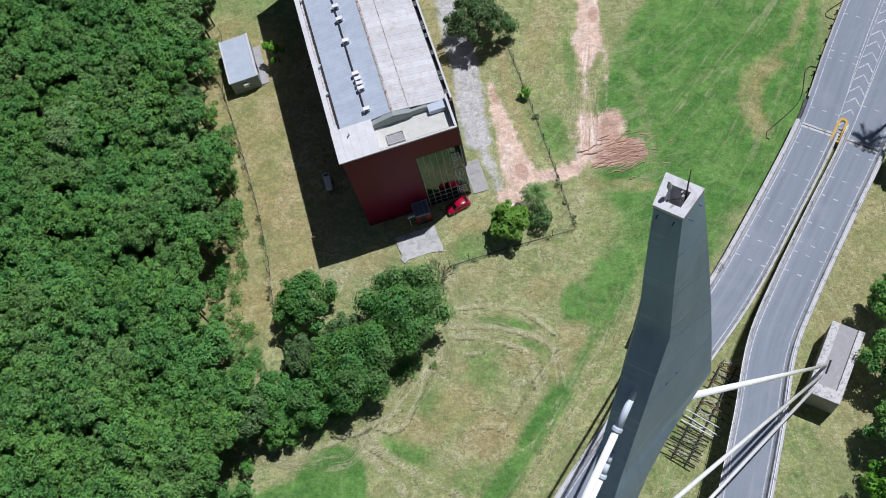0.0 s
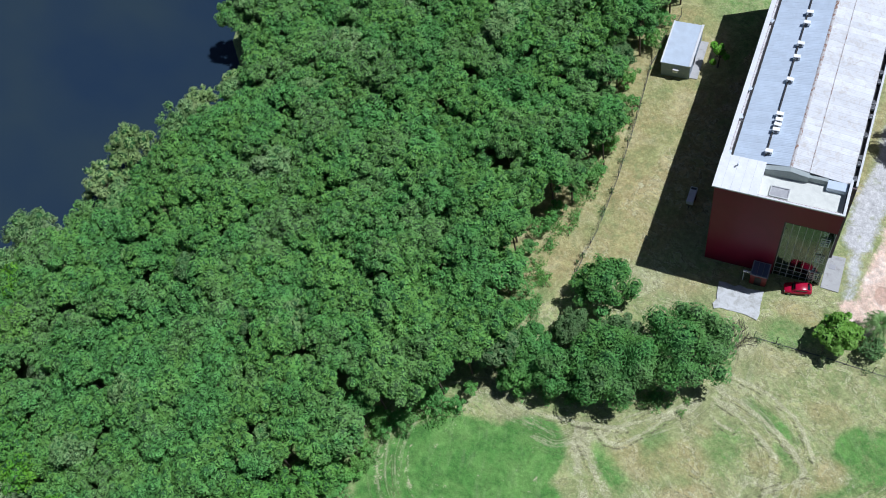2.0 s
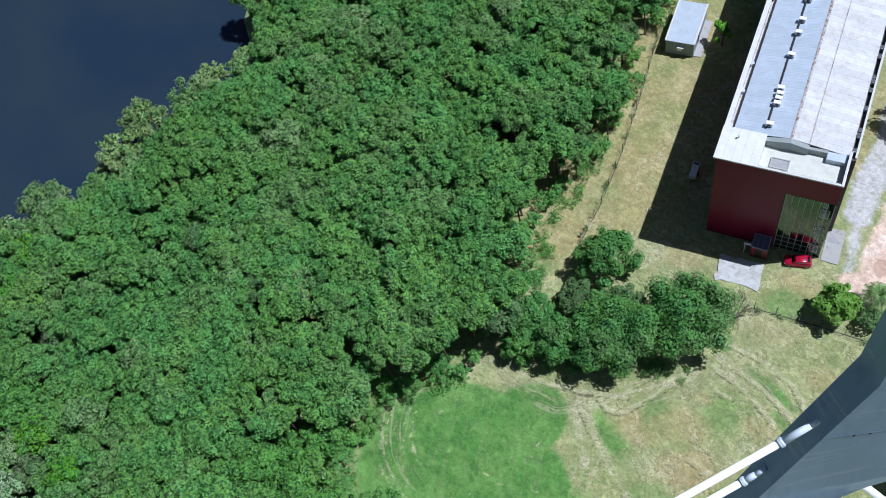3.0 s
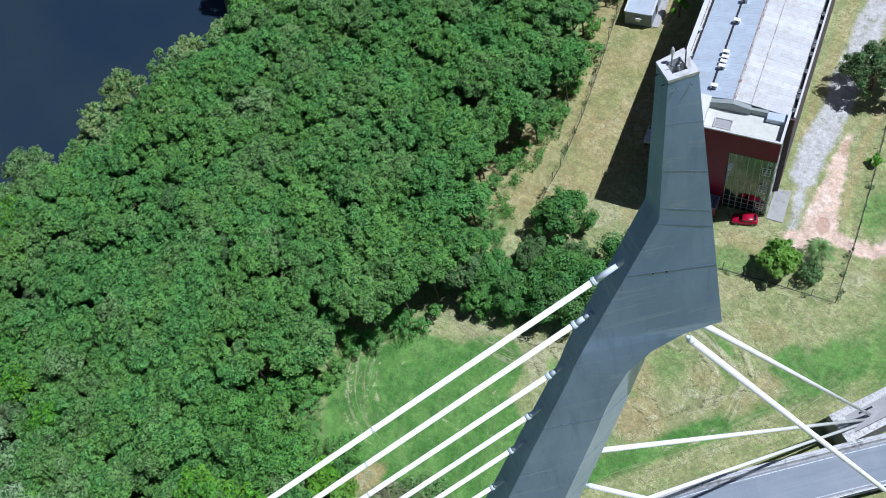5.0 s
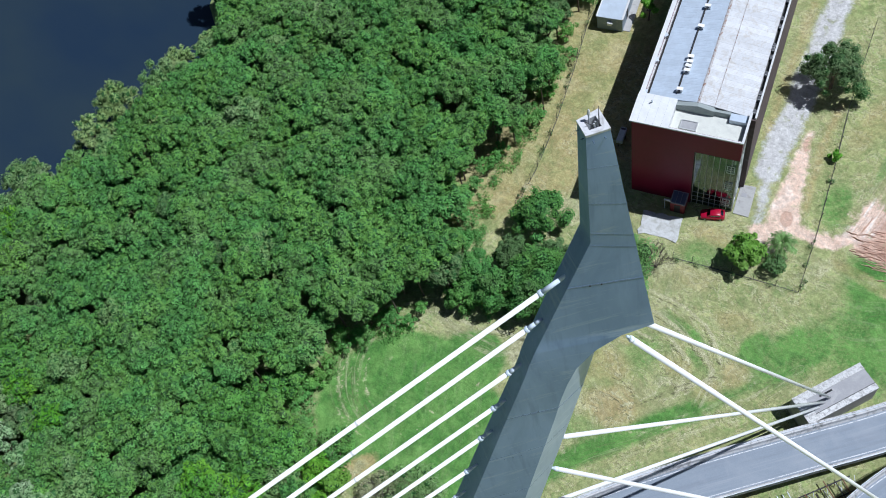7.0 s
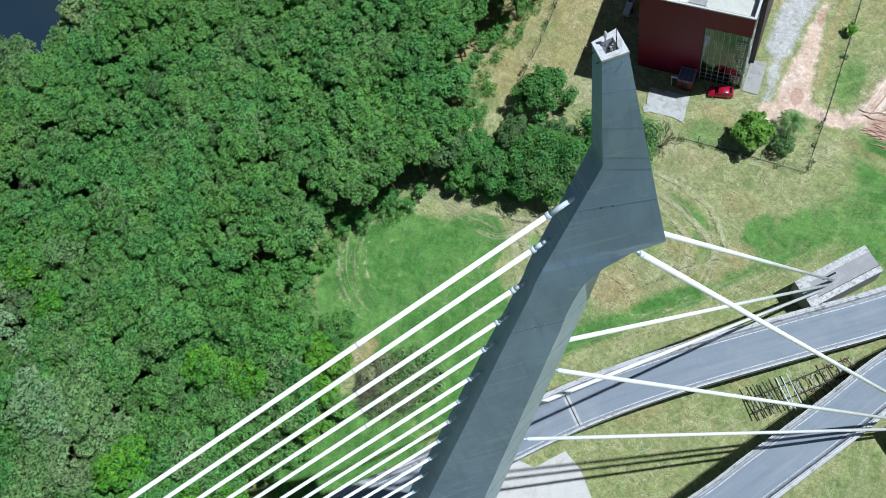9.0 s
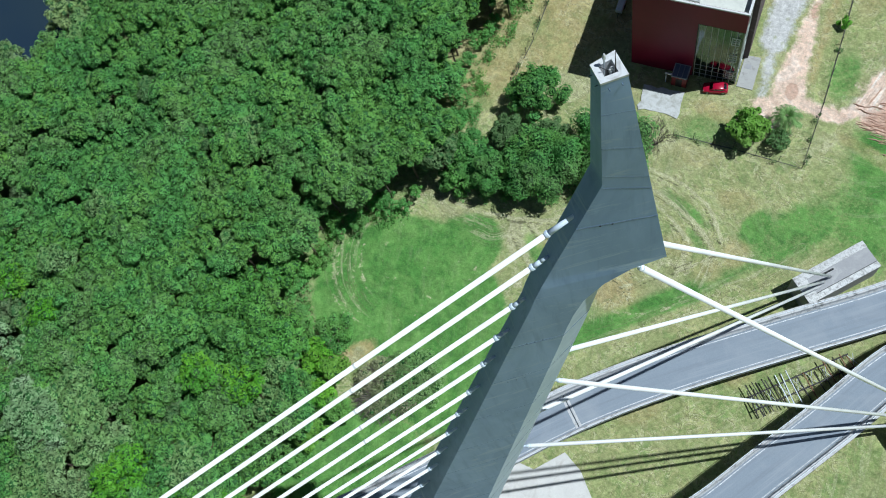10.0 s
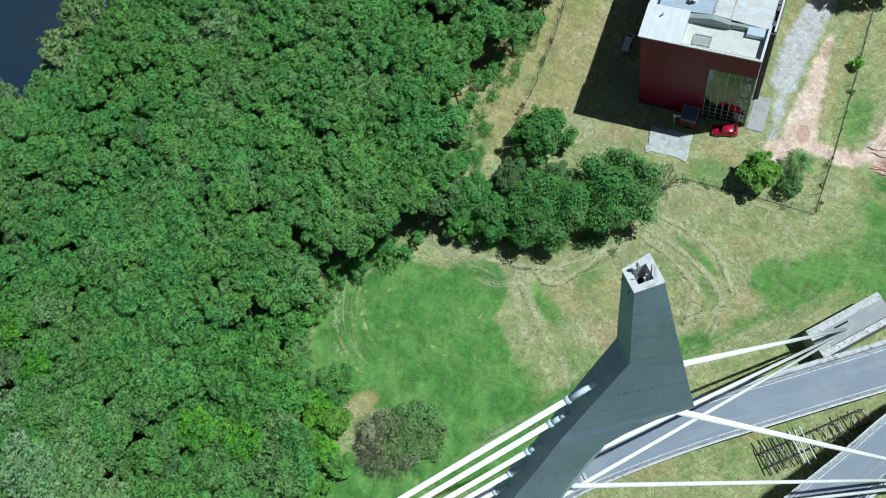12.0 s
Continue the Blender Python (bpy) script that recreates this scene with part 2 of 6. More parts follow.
def mast_material(name, deep, light, stained, scuffed):
    """Blue-grey coating: drawn-out weather stains down the plates, faint pale scuffs across them."""
    m, nt, b = nodes_of(name)
    broad = noise_node(nt, place(nt, (1, 1, 0.35)), 0.30, 5.0, 0.6, 0.6)
    run = noise_node(nt, place(nt, (2.2, 2.2, 0.16)), 0.9, 4.0, 0.6)
    scuff = noise_node(nt, place(nt, (0.30, 0.30, 1.5)), 0.7, 6.0, 0.72, 0.8)
    fine = noise_node(nt, place(nt), 5.0, 4.0, 0.6)
    col = mix(nt, ramp(nt, broad, 0.38, 0.64), deep, light)
    col = mix(nt, calc(nt, "MULTIPLY", ramp(nt, run, 0.52, 0.70), 0.45), col, stained)
    col = mix(nt, calc(nt, "MULTIPLY", ramp(nt, scuff, 0.55, 0.68), 0.75), col, scuffed)
    nt.links.new(col, b.inputs["Base Color"])
    nt.links.new(calc(nt, "ADD", calc(nt, "MULTIPLY", broad, 0.25), 0.38), b.inputs["Roughness"])
    b.inputs["Specular IOR Level"].default_value = 0.5
    bump(nt, b, calc(nt, "ADD", fine, calc(nt, "MULTIPLY", broad, 4.0)), 0.10, 0.04)
    return m


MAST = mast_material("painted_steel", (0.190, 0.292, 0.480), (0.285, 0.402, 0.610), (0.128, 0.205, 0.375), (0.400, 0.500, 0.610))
# Same coating made paler: brightness of the sun-facing back is put into its colour.
MAST_BACK_LIT = mast_material("painted_steel_lit_tone", (0.400, 0.500, 0.610), (0.500, 0.600, 0.700), (0.300, 0.400, 0.500), (0.600, 0.680, 0.750))


def glass_material(name, tint, gloss, reflect):
    m, nt, b = nodes_of(name)
    gl = nt.nodes.new("ShaderNodeBsdfGlossy")
    gl.inputs["Roughness"].default_value = gloss
    gl.inputs["Color"].default_value = (0.64, 0.76, 0.80, 1)
    tr = nt.nodes.new("ShaderNodeBsdfTransparent")
    tr.inputs["Color"].default_value = (*tint, 1)
    ms = nt.nodes.new("ShaderNodeMixShader")
    ms.inputs[0].default_value = reflect
    nt.links.new(tr.outputs[0], ms.inputs[1])
    nt.links.new(gl.outputs[0], ms.inputs[2])
    nt.links.new(ms.outputs[0], nt.nodes["Material Output"].inputs["Surface"])
    return m


GLASS = glass_material("coated_glass", (0.34, 0.39, 0.37), 0.07, 0.20)
CAR_GLASS = glass_material("car_glass", (0.10, 0.11, 0.12), 0.02, 0.25)


def ground_material():
    """Dry grass, green grass, bare soil and gravel, shared out by the cover attribute and broken up by noise."""
    m, nt, b = nodes_of("ground_cover")
    pos = place(nt)
    sep = []
    for name in ("cover", "marks", "tone", "streak"):
        at = nt.nodes.new("ShaderNodeAttribute")
        at.attribute_name = name
        sc = nt.nodes.new("ShaderNodeSeparateXYZ")
        nt.links.new(at.outputs["Vector"], sc.inputs[0])
        sep.append(sc.outputs)
    (green_at, soil_in, grav_in), (straw_in, rut_in, scr_in), (brown_in, pale_in, clod_in), (across, along, strength) = sep
    tuft = noise_node(nt, pos, 2.4, 6.0, 0.75)
    blotch = noise_node(nt, pos, 0.22, 5.0, 0.62, 0.8)
    patch = noise_node(nt, pos, 0.55, 5.0, 0.68, 0.6)
    broad = noise_node(nt, pos, 0.06, 3.0, 0.5, 0.5)
    speck = noise_node(nt, pos, 7.0, 3.0, 0.7)
    brk = calc(nt, "ADD", calc(nt, "MULTIPLY", calc(nt, "SUBTRACT", tuft, 0.5), 1.0), calc(nt, "MULTIPLY", calc(nt, "SUBTRACT", blotch, 0.5), 1.3))
    brk = calc(nt, "ADD", brk, calc(nt, "MULTIPLY", calc(nt, "SUBTRACT", patch, 0.5), 0.9))
    grain = noise_node(nt, pos, 1.5, 8.0, 0.85, 0.4)
    brk = calc(nt, "ADD", brk, calc(nt, "MULTIPLY", calc(nt, "SUBTRACT", grain, 0.5), 0.9))
    worn = noise_node(nt, place(nt, (1, 1.3, 1), 35), 0.42, 5.0, 0.6, 1.4)
    crease = ramp(nt, calc(nt, "ABSOLUTE", calc(nt, "SUBTRACT", worn, 0.5)), 0.016, 0.004)
    ridge = ramp(nt, calc(nt, "ABSOLUTE", calc(nt, "SUBTRACT", worn, 0.535)), 0.022, 0.008)

    def edge(fac, k=0.6, lo=0.30, hi=0.70):
        return ramp(nt, calc(nt, "ADD", fac, calc(nt, "MULTIPLY", brk, k)), lo, hi)

    # lines left by mowers and wheels, drawn out along the way they ran
    cx = nt.nodes.new("ShaderNodeCombineXYZ")
    nt.links.new(calc(nt, "MULTIPLY", across, 1.15), cx.inputs[0])
    nt.links.new(calc(nt, "MULTIPLY", along, 0.10), cx.inputs[1])
    lines = noise_node(nt, cx.outputs[0], 1.0, 5.0, 0.68, 0.5)
    dry = mix(nt, ramp(nt, tuft, 0.34, 0.68), (0.355, 0.385, 0.168), (0.220, 0.262, 0.098))
    dry = mix(nt, calc(nt, "MULTIPLY", ramp(nt, blotch, 0.43, 0.55), 0.88), dry, mix(nt, ramp(nt, tuft, 0.36, 0.64), (0.520, 0.500, 0.245), (0.345, 0.330, 0.150)))
    dry = mix(nt, calc(nt, "MULTIPLY", ramp(nt, patch, 0.50, 0.66), 0.6), dry, mix(nt, ramp(nt, tuft, 0.36, 0.64), (0.272, 0.345, 0.124), (0.165, 0.230, 0.078)))
    dry = mix(nt, calc(nt, "MULTIPLY", ramp(nt, broad, 0.50, 0.66), 0.55), dry, (0.370, 0.345, 0.195))
    green = mix(nt, ramp(nt, tuft, 0.35, 0.70), (0.108, 0.262, 0.056), (0.062, 0.168, 0.036))
    green = mix(nt, calc(nt, "MULTIPLY", ramp(nt, blotch, 0.42, 0.58), 0.85), green, (0.158, 0.310, 0.078))
    green = mix(nt, calc(nt, "MULTIPLY", ramp(nt, patch, 0.52, 0.70), 0.55), green, (0.062, 0.140, 0.042))
    brown = mix(nt, ramp(nt, tuft, 0.34, 0.68), (0.490, 0.388, 0.190), (0.300, 0.235, 0.103))
    brown = mix(nt, calc(nt, "MULTIPLY", ramp(nt, patch, 0.50, 0.64), 0.75), brown, (0.270, 0.290, 0.125))
    brown = mix(nt, calc(nt, "MULTIPLY", ramp(nt, blotch, 0.50, 0.62), 0.5), brown, (0.520, 0.455, 0.260))
    straw = mix(nt, ramp(nt, speck, 0.38, 0.60), (0.610, 0.585, 0.385), (0.300, 0.300, 0.150))
    soil = mix(nt, ramp(nt, tuft, 0.35, 0.68), (0.770, 0.605, 0.485), (0.650, 0.465, 0.355))
    soil = mix(nt, ramp(nt, blotch, 0.52, 0.70), soil, (0.760, 0.660, 0.580))
    soil = mix(nt, calc(nt, "MULTIPLY", ramp(nt, lines, 0.52, 0.64), ramp(nt, strength, 0, 0.7)), soil, (0.420, 0.255, 0.175))
    soil = mix(nt, calc(nt, "MULTIPLY", ramp(nt, lines, 0.47, 0.40), ramp(nt, strength, 0, 0.7)), soil, (0.790, 0.700, 0.620))
    soil = mix(nt, calc(nt, "MULTIPLY", edge(clod_in, 0.5), 0.7), soil, (0.480, 0.300, 0.220))
    grav = mix(nt, ramp(nt, speck, 0.38, 0.66), (0.570, 0.565, 0.550), (0.460, 0.457, 0.445))
    grav = mix(nt, calc(nt, "MULTIPLY", ramp(nt, patch, 0.56, 0.66), 0.8), grav, (0.300, 0.320, 0.190))
    col = mix(nt, edge(green_at, 0.6, 0.26, 0.74), dry, green)
    col = mix(nt, calc(nt, "MULTIPLY", edge(brown_in, 0.8, 0.25, 0.85), 0.85), col, brown)
    col = mix(nt, calc(nt, "MULTIPLY", edge(pale_in, 0.5), 0.8), col, mix(nt, tuft, (0.240, 0.300, 0.120), (0.330, 0.340, 0.175)))
    mow = calc(nt, "MULTIPLY", calc(nt, "SUBTRACT", lines, 0.5), strength)
    col = mix(nt, calc(nt, "MULTIPLY", edge(calc(nt, "ADD", straw_in, calc(nt, "MULTIPLY", mow, 1.5)), 0.8, 0.38, 0.72), 0.85), col, straw)
    hay = mix(nt, ramp(nt, green_at, 0.3, 0.7), straw, (0.285, 0.330, 0.165))
    col = mix(nt, calc(nt, "MULTIPLY", ramp(nt, lines, 0.53, 0.59), calc(nt, "MULTIPLY", ramp(nt, patch, 0.36, 0.56), strength)), col, hay)
    col = mix(nt, calc(nt, "MULTIPLY", ramp(nt, calc(nt, "ABSOLUTE", calc(nt, "SUBTRACT", lines, 0.51)), 0.018, 0.006), calc(nt, "MULTIPLY", strength, 0.60)), col, (0.150, 0.150, 0.075))
    col = mix(nt, calc(nt, "MULTIPLY", edge(scr_in, 1.1, 0.40, 0.68), 0.9), col, straw)
    col = mix(nt, calc(nt, "MULTIPLY", edge(rut_in, 0.9, 0.42, 0.66), 0.85), col, (0.115, 0.110, 0.060))
    rough_at = calc(nt, "MULTIPLY", ramp(nt, green_at, 0.6, 0.3), ramp(nt, blotch, 0.40, 0.52))
    col = mix(nt, calc(nt, "MULTIPLY", calc(nt, "MULTIPLY", ridge, rough_at), 0.85), col, straw)
    col = mix(nt, calc(nt, "MULTIPLY", calc(nt, "MULTIPLY", crease, rough_at), 0.78), col, (0.150, 0.145, 0.075))
    col = mix(nt, edge(grav_in, 0.8, 0.30, 0.74), col, grav)
    col = mix(nt, edge(soil_in, 0.8, 0.34, 0.72), col, soil)
    hsv = nt.nodes.new("ShaderNodeHueSaturation")
    nt.links.new(col, hsv.inputs["Color"])
    nt.links.new(calc(nt, "ADD", calc(nt, "ADD", calc(nt, "MULTIPLY", ramp(nt, grain, 0.32, 0.68), 0.66), calc(nt, "MULTIPLY", ramp(nt, worn, 0.30, 0.70), 0.36)), 0.54), hsv.inputs["Value"])
    nt.links.new(hsv.outputs["Color"], b.inputs["Base Color"])
    b.inputs["Roughness"].default_value = 0.95
    b.inputs["Specular IOR Level"].default_value = 0.15
    hgt = calc(nt, "ADD", tuft, calc(nt, "MULTIPLY", calc(nt, "MULTIPLY", lines, strength), 0.8))
    bump(nt, b, hgt, 1.0, 0.22)
    return m


GROUND = ground_material()


def water_material():
    m, nt, b = nodes_of("river_water")
    pos = place(nt, (1, 1.6, 1))
    n1 = noise_node(nt, pos, 0.9, 4.0, 0.6)
    n2 = noise_node(nt, pos, 0.03, 3.0, 0.5)
    col = mix(nt, ramp(nt, n2, 0.35, 0.65), (0.016, 0.031, 0.056), (0.024, 0.040, 0.054))
    nt.links.new(col, b.inputs["Base Color"])
    b.inputs["Roughness"].default_value, b.inputs["IOR"].default_value = 0.12, 1.33
    bump(nt, b, n1, 0.12, 0.05)
    return m


WATER = water_material()

# ---- building blocks ----


def thing(name, label, category, group="", at=None):
    ob = new(name)
    ob.empty_display_size = 0.5
    if at is not None:
        ob.matrix_world = at
    return tagged(ob, label, category, group)


def put_mesh(name, bm, material, smooth=False):
    me = bpy.data.meshes.new(name)
    bmesh.ops.recalc_face_normals(bm, faces=bm.faces)
    bm.to_mesh(me)
    bm.free()
    if smooth:
        me.polygons.foreach_set("use_smooth", [True] * len(me.polygons))
    me.materials.append(material)
    return me


def part(name, bm, material, parent, label="", smooth=False):
    ob = new(name, put_mesh(name, bm, material, smooth))
    ob.parent = parent
    return tagged(ob, label)


def share(name, me, parent, m, label=""):
    """One more object on a mesh that alike pieces share."""
    ob = new(name, me)
    ob.parent = parent
    ob.matrix_local = m
    return tagged(ob, label)


def box(bm, x0, x1, y0, y1, z0, z1, bevel=0.0):
    r = bmesh.ops.create_cube(bm, size=1.0, matrix=Matrix.Translation(((x0 + x1) / 2, (y0 + y1) / 2, (z0 + z1) / 2)) @ Matrix.Diagonal((x1 - x0, y1 - y0, z1 - z0, 1)))
    if bevel:
        edges = list({e for v in r["verts"] for e in v.link_edges})
        bmesh.ops.bevel(bm, geom=edges, offset=bevel, segments=1, affect="EDGES")
    return bm


def boxes(*rows, bevel=0.0):
    bm = bmesh.new()
    for r in rows:
        box(bm, *r, bevel=bevel)
    return bm


def rod(bm, a, b, r0, r1=None, sides=8):
    a, b = Vector(a), Vector(b)
    way = b - a
    m = Matrix.Translation((a + b) / 2) @ way.to_track_quat("Z", "Y").to_matrix().to_4x4()
    bmesh.ops.create_cone(bm, cap_ends=True, segments=sides, radius1=r0, radius2=r0 if r1 is None else r1, depth=way.length, matrix=m)
    return bm


def rods(*rows, sides=8):
    bm = bmesh.new()
    for r in rows:
        rod(bm, *r, sides=sides)
    return bm


def prism(bm, outline, z0, z1):
    lo = [bm.verts.new((x, y, z0)) for x, y in outline]
    hi = [bm.verts.new((x, y, z1)) for x, y in outline]
    n = len(outline)
    bm.faces.new(lo[::-1]), bm.faces.new(hi)
    for i in range(n):
        bm.faces.new((lo[i], lo[(i + 1) % n], hi[(i + 1) % n], hi[i]))
    return bm


def curve_points(ctrl, step=1.5):
    """Catmull-Rom through the given places."""
    p = [Vector(c) for c in ctrl]
    p = [2 * p[0] - p[1]] + p + [2 * p[-1] - p[-2]]
    out = []
    for i in range(1, len(p) - 2):
        n = max(2, int((p[i + 1] - p[i]).length / step))
        for k in range(n):
            t = k / n
            out.append(0.5 * (2 * p[i] + (p[i + 1] - p[i - 1]) * t + (2 * p[i - 1] - 5 * p[i] + 4 * p[i + 1] - p[i + 2]) * t * t + (3 * p[i] - p[i - 1] - 3 * p[i + 1] + p[i + 2]) * t ** 3))
    return out + [p[-2]]


def sweep(line, section, bm=None):
    """A closed section (offset to the right, height) along a line."""
    bm = bm or bmesh.new()
    rings = []
    for i, p in enumerate(line):
        d = line[min(i + 1, len(line) - 1)] - line[max(i - 1, 0)]
        side = Vector((d.y, -d.x, 0)).normalized()
        rings.append([bm.verts.new(p + side * o + Vector((0, 0, h))) for o, h in section])
    n = len(section)
    for a, b in zip(rings, rings[1:]):
        for k in range(n):
            bm.faces.new((a[k], a[(k + 1) % n], b[(k + 1) % n], b[k]))
    bm.faces.new(rings[0][::-1]), bm.faces.new(rings[-1])
    return bm


# ---- ground and water ----


def seg_dist(X, Y, pts):
    best = np.full(X.shape, 1e9)
    for (ax, ay), (bx, by) in zip(pts, pts[1:]):
        dx, dy = bx - ax, by - ay
        t = np.clip(((X - ax) * dx + (Y - ay) * dy) / (dx * dx + dy * dy), 0, 1)
        best = np.minimum(best, np.hypot(X - ax - t * dx, Y - ay - t * dy))
    return best


def soft(d, r, fade):
    return np.clip((r - d) / fade + 0.5, 0, 1)


def blob(X, Y, cx, cy, rx, ry, turn=0.0, fade=0.35):
    c, s = math.cos(radians(turn)), math.sin(radians(turn))
    u, v = (X - cx) * c + (Y - cy) * s, -(X - cx) * s + (Y - cy) * c
    return np.clip((1.0 - np.hypot(u / rx, v / ry)) / fade + 0.5, 0, 1)


SHORE = [(-166, 130), (-139, 90), (-127, 62), (-119, 50), (-109, 44), (-111, 38), (-113, 31), (-112, 19), (-110, 12), (-114, 2), (-120, -8), (-129, -30), (-145, -70), (-165, -120)]


def shore_x(y):
    ys = np.array([p[1] for p in SHORE][::-1], float)
    xs = np.array([p[0] for p in SHORE][::-1], float)
    return np.interp(y, ys, xs)


def grow(a, b, far, n=14):
    k = np.geomspace(1.0, abs(far - b), n)
    return b + np.sign(far - b) * k


def seg_uv(X, Y, pts):
    """Distance to a line of stretches, signed to its right, and the way along it."""
    best, run, way = np.full(X.shape, 1e9), np.zeros(X.shape), np.zeros(X.shape)
    done = 0.0
    for (ax, ay), (bx, by) in zip(pts, pts[1:]):
        dx, dy = bx - ax, by - ay
        n = math.hypot(dx, dy)
        t = np.clip(((X - ax) * dx + (Y - ay) * dy) / (n * n), 0, 1)
        d = np.hypot(X - ax - t * dx, Y - ay - t * dy)
        near = d < np.abs(best)
        sign = np.where((X - ax) * dy - (Y - ay) * dx >= 0, 1.0, -1.0)
        best, run = np.where(near, d * sign, best), np.where(near, done + t * n, run)
        done += n
    return best, run


def oval(cx, cy, rx, ry, turn, a0, a1, rng, wobble=0.04, n=22):
    c, s_ = math.cos(radians(turn)), math.sin(radians(turn))
    out = []
    for a in np.linspace(radians(a0), radians(a1), n):
        k = 1 + rng.uniform(-wobble, wobble)
        px, py = rx * k * math.cos(a), ry * k * math.sin(a)
        out.append((cx + px * c - py * s_, cy + px * s_ + py * c))
    return out


def build_ground():
    fx = np.arange(-52, 46.01, 0.3)
    xs = np.concatenate([[-3000, -1500, -800, -400, -250, -190], np.arange(-160, -52, 2.0), fx, grow(0, 46, 3000, 22)])
    fy = np.arange(-26, 106.01, 0.3)
    ys = np.concatenate([[-3000, -1500, -800, -400, -200, -120], np.arange(-80, -26, 2.0), fy, grow(0, 106, 3000, 22)])
    X, Y = np.meshgrid(xs, ys)
    d = X - shore_x(Y)
    Z = 0.05 * np.sin(X * 0.31 + 1.3) * np.cos(Y * 0.23) + 0.04 * np.sin(X * 0.9 + Y * 0.7) * np.sin(Y * 0.6)
    Z = np.where(d < 3, np.clip(d / 3, -1, 1) * 1.4 - 1.6 + 0 * Z, Z)
    rng = random.Random(12)
    u, v, strength = np.zeros_like(X), np.zeros_like(X), np.zeros_like(X)

    def comb(mask, uu, vv):
        take = mask > strength
        u[take], v[take], strength[take] = np.broadcast_to(uu, X.shape)[take], np.broadcast_to(vv, X.shape)[take], mask[take]

    # bare tracks: the field track with its strands, the lane, the trampled corner where they meet
    TRACK = [(5, 130), (3.6, 99), (3.9, 93), (3.4, 88), (3.0, 84), (3.1, 79.2), (3.3, 74.2), (3.2, 70.8), (1.2, 67.6), (-1.2, 66.9), (-4.5, 66.8)]
    LANE = [(-11.0, 83), (-9.9, 79), (-8.8, 75), (-7.7, 71.2), (-6.4, 67.3), (-6.1, 63.9)]
    du, dv = seg_uv(X, Y, TRACK)
    wide = np.interp(Y, [66, 69, 72, 80, 86, 90, 100], [0.8, 1.3, 1.5, 1.2, 1.3, 2.0, 1.9])
    soil = 0.92 * soft(np.abs(du), wide + 0.25 * np.sin(dv * 0.5) + 0.2 * np.sin(dv * 1.3), 1.4)
    soil -= 0.40 * soft(np.abs(Y - 81), 4.5, 4.0) * soft(np.abs(du), 3.0, 1.0)
    soil = np.maximum(soil, 0.70 * soft(np.abs(seg_uv(X, Y, [(5.8, 92), (6.4, 86), (6.2, 80), (5.6, 76)])[0]), 0.5, 2.2))
    comb(0.85 * soft(np.abs(du), 2.4, 1.2) * np.clip((Y - 69) / 4, 0, 1) * np.clip((91 - Y) / 4, 0, 1), du * 1.6, dv * 1.2)
    soil = np.maximum(soil, 0.86 * blob(X, Y, 6.2, 74.2, 2.6, 4.0, 0, 0.6))
    soil = np.maximum(soil, 0.84 * blob(X, Y, 7.2, 70.4, 4.4, 2.4, 15, 0.5))
    soil = np.maximum(soil, 0.58 * blob(X, Y, 1.2, 73.7, 1.1, 0.8, 15, 0.6))
    du, dv = seg_uv(X, Y, LANE)
    soil = np.maximum(soil, 0.82 * soft(np.abs(du), np.interp(dv, [0, 4, 9, 16, 20], [0.5, 1.2, 1.7, 2.4, 2.6]), 1.5))
    comb(0.22 * soft(np.abs(du), 2.4, 1.2) * np.clip((Y - 69) / 3, 0, 1), du * 0.6, dv * 2)
    soil = np.maximum(soil, 0.74 * blob(X, Y, -7.6, 64.2, 2.6, 1.5, 20, 0.6))
    clod = np.maximum(blob(X, Y, -6.2, 67.8, 0.9, 1.4, 25, 0.5), blob(X, Y, -10.3, 81.0, 0.7, 1.5, 18, 0.5))
    clod = np.maximum(clod, 0.8 * blob(X, Y, 6.2, 74.0, 1.8, 2.4, 0, 0.6))
    clod = np.maximum(clod, 0.8 * blob(X, Y, 4.6, 95.0, 0.8, 1.6, 0, 0.6))
    clod = np.maximum(clod, 0.8 * blob(X, Y, 8.2, 70.4, 4.4, 2.6, 12, 0.6))
    grav = soft(seg_dist(X, Y, [(-24, 120), (-19.8, 107), (-18.4, 101), (-16.4, 92), (-14.9, 86), (-14.3, 82), (-13.9, 78), (-12.6, 73.6)]), 2.0, 2.0)
    grav = np.maximum(grav, 0.72 * soft(seg_dist(X, Y, [(-12.6, 73.6), (-10.8, 69), (-9.4, 65.2)]), 0.9, 1.6))
    # grass: green stands, dry brown patches, pale mown swaths
    green = 0.95 * blob(X, Y, 21, 82, 15, 27, -22, 0.25)
    for row in ((0.55, -11.2, 38.4, 3.4, 5.0, 20, 1.3), (0.70, -20.4, 27.6, 4.4, 2.2, -25, 1.0), (0.6, -8.5, 44.6, 5.0, 1.3, -8, 0.8), (0.55, -4.5, 41.6, 3.0, 0.8, -20, 0.8), (0.6, -17.5, 33.0, 2.4, 3.4, 30, 0.8), (0.75, 1.0, 47.5, 2.2, 3.4, 0, 0.6), (0.5, -12, 24, 4, 2.4, 20, 0.8), (0.95, -24.5, 15.5, 6.5, 5.5, -50, 0.3)):
        green = np.maximum(green, row[0] * blob(X, Y, *row[1:]))
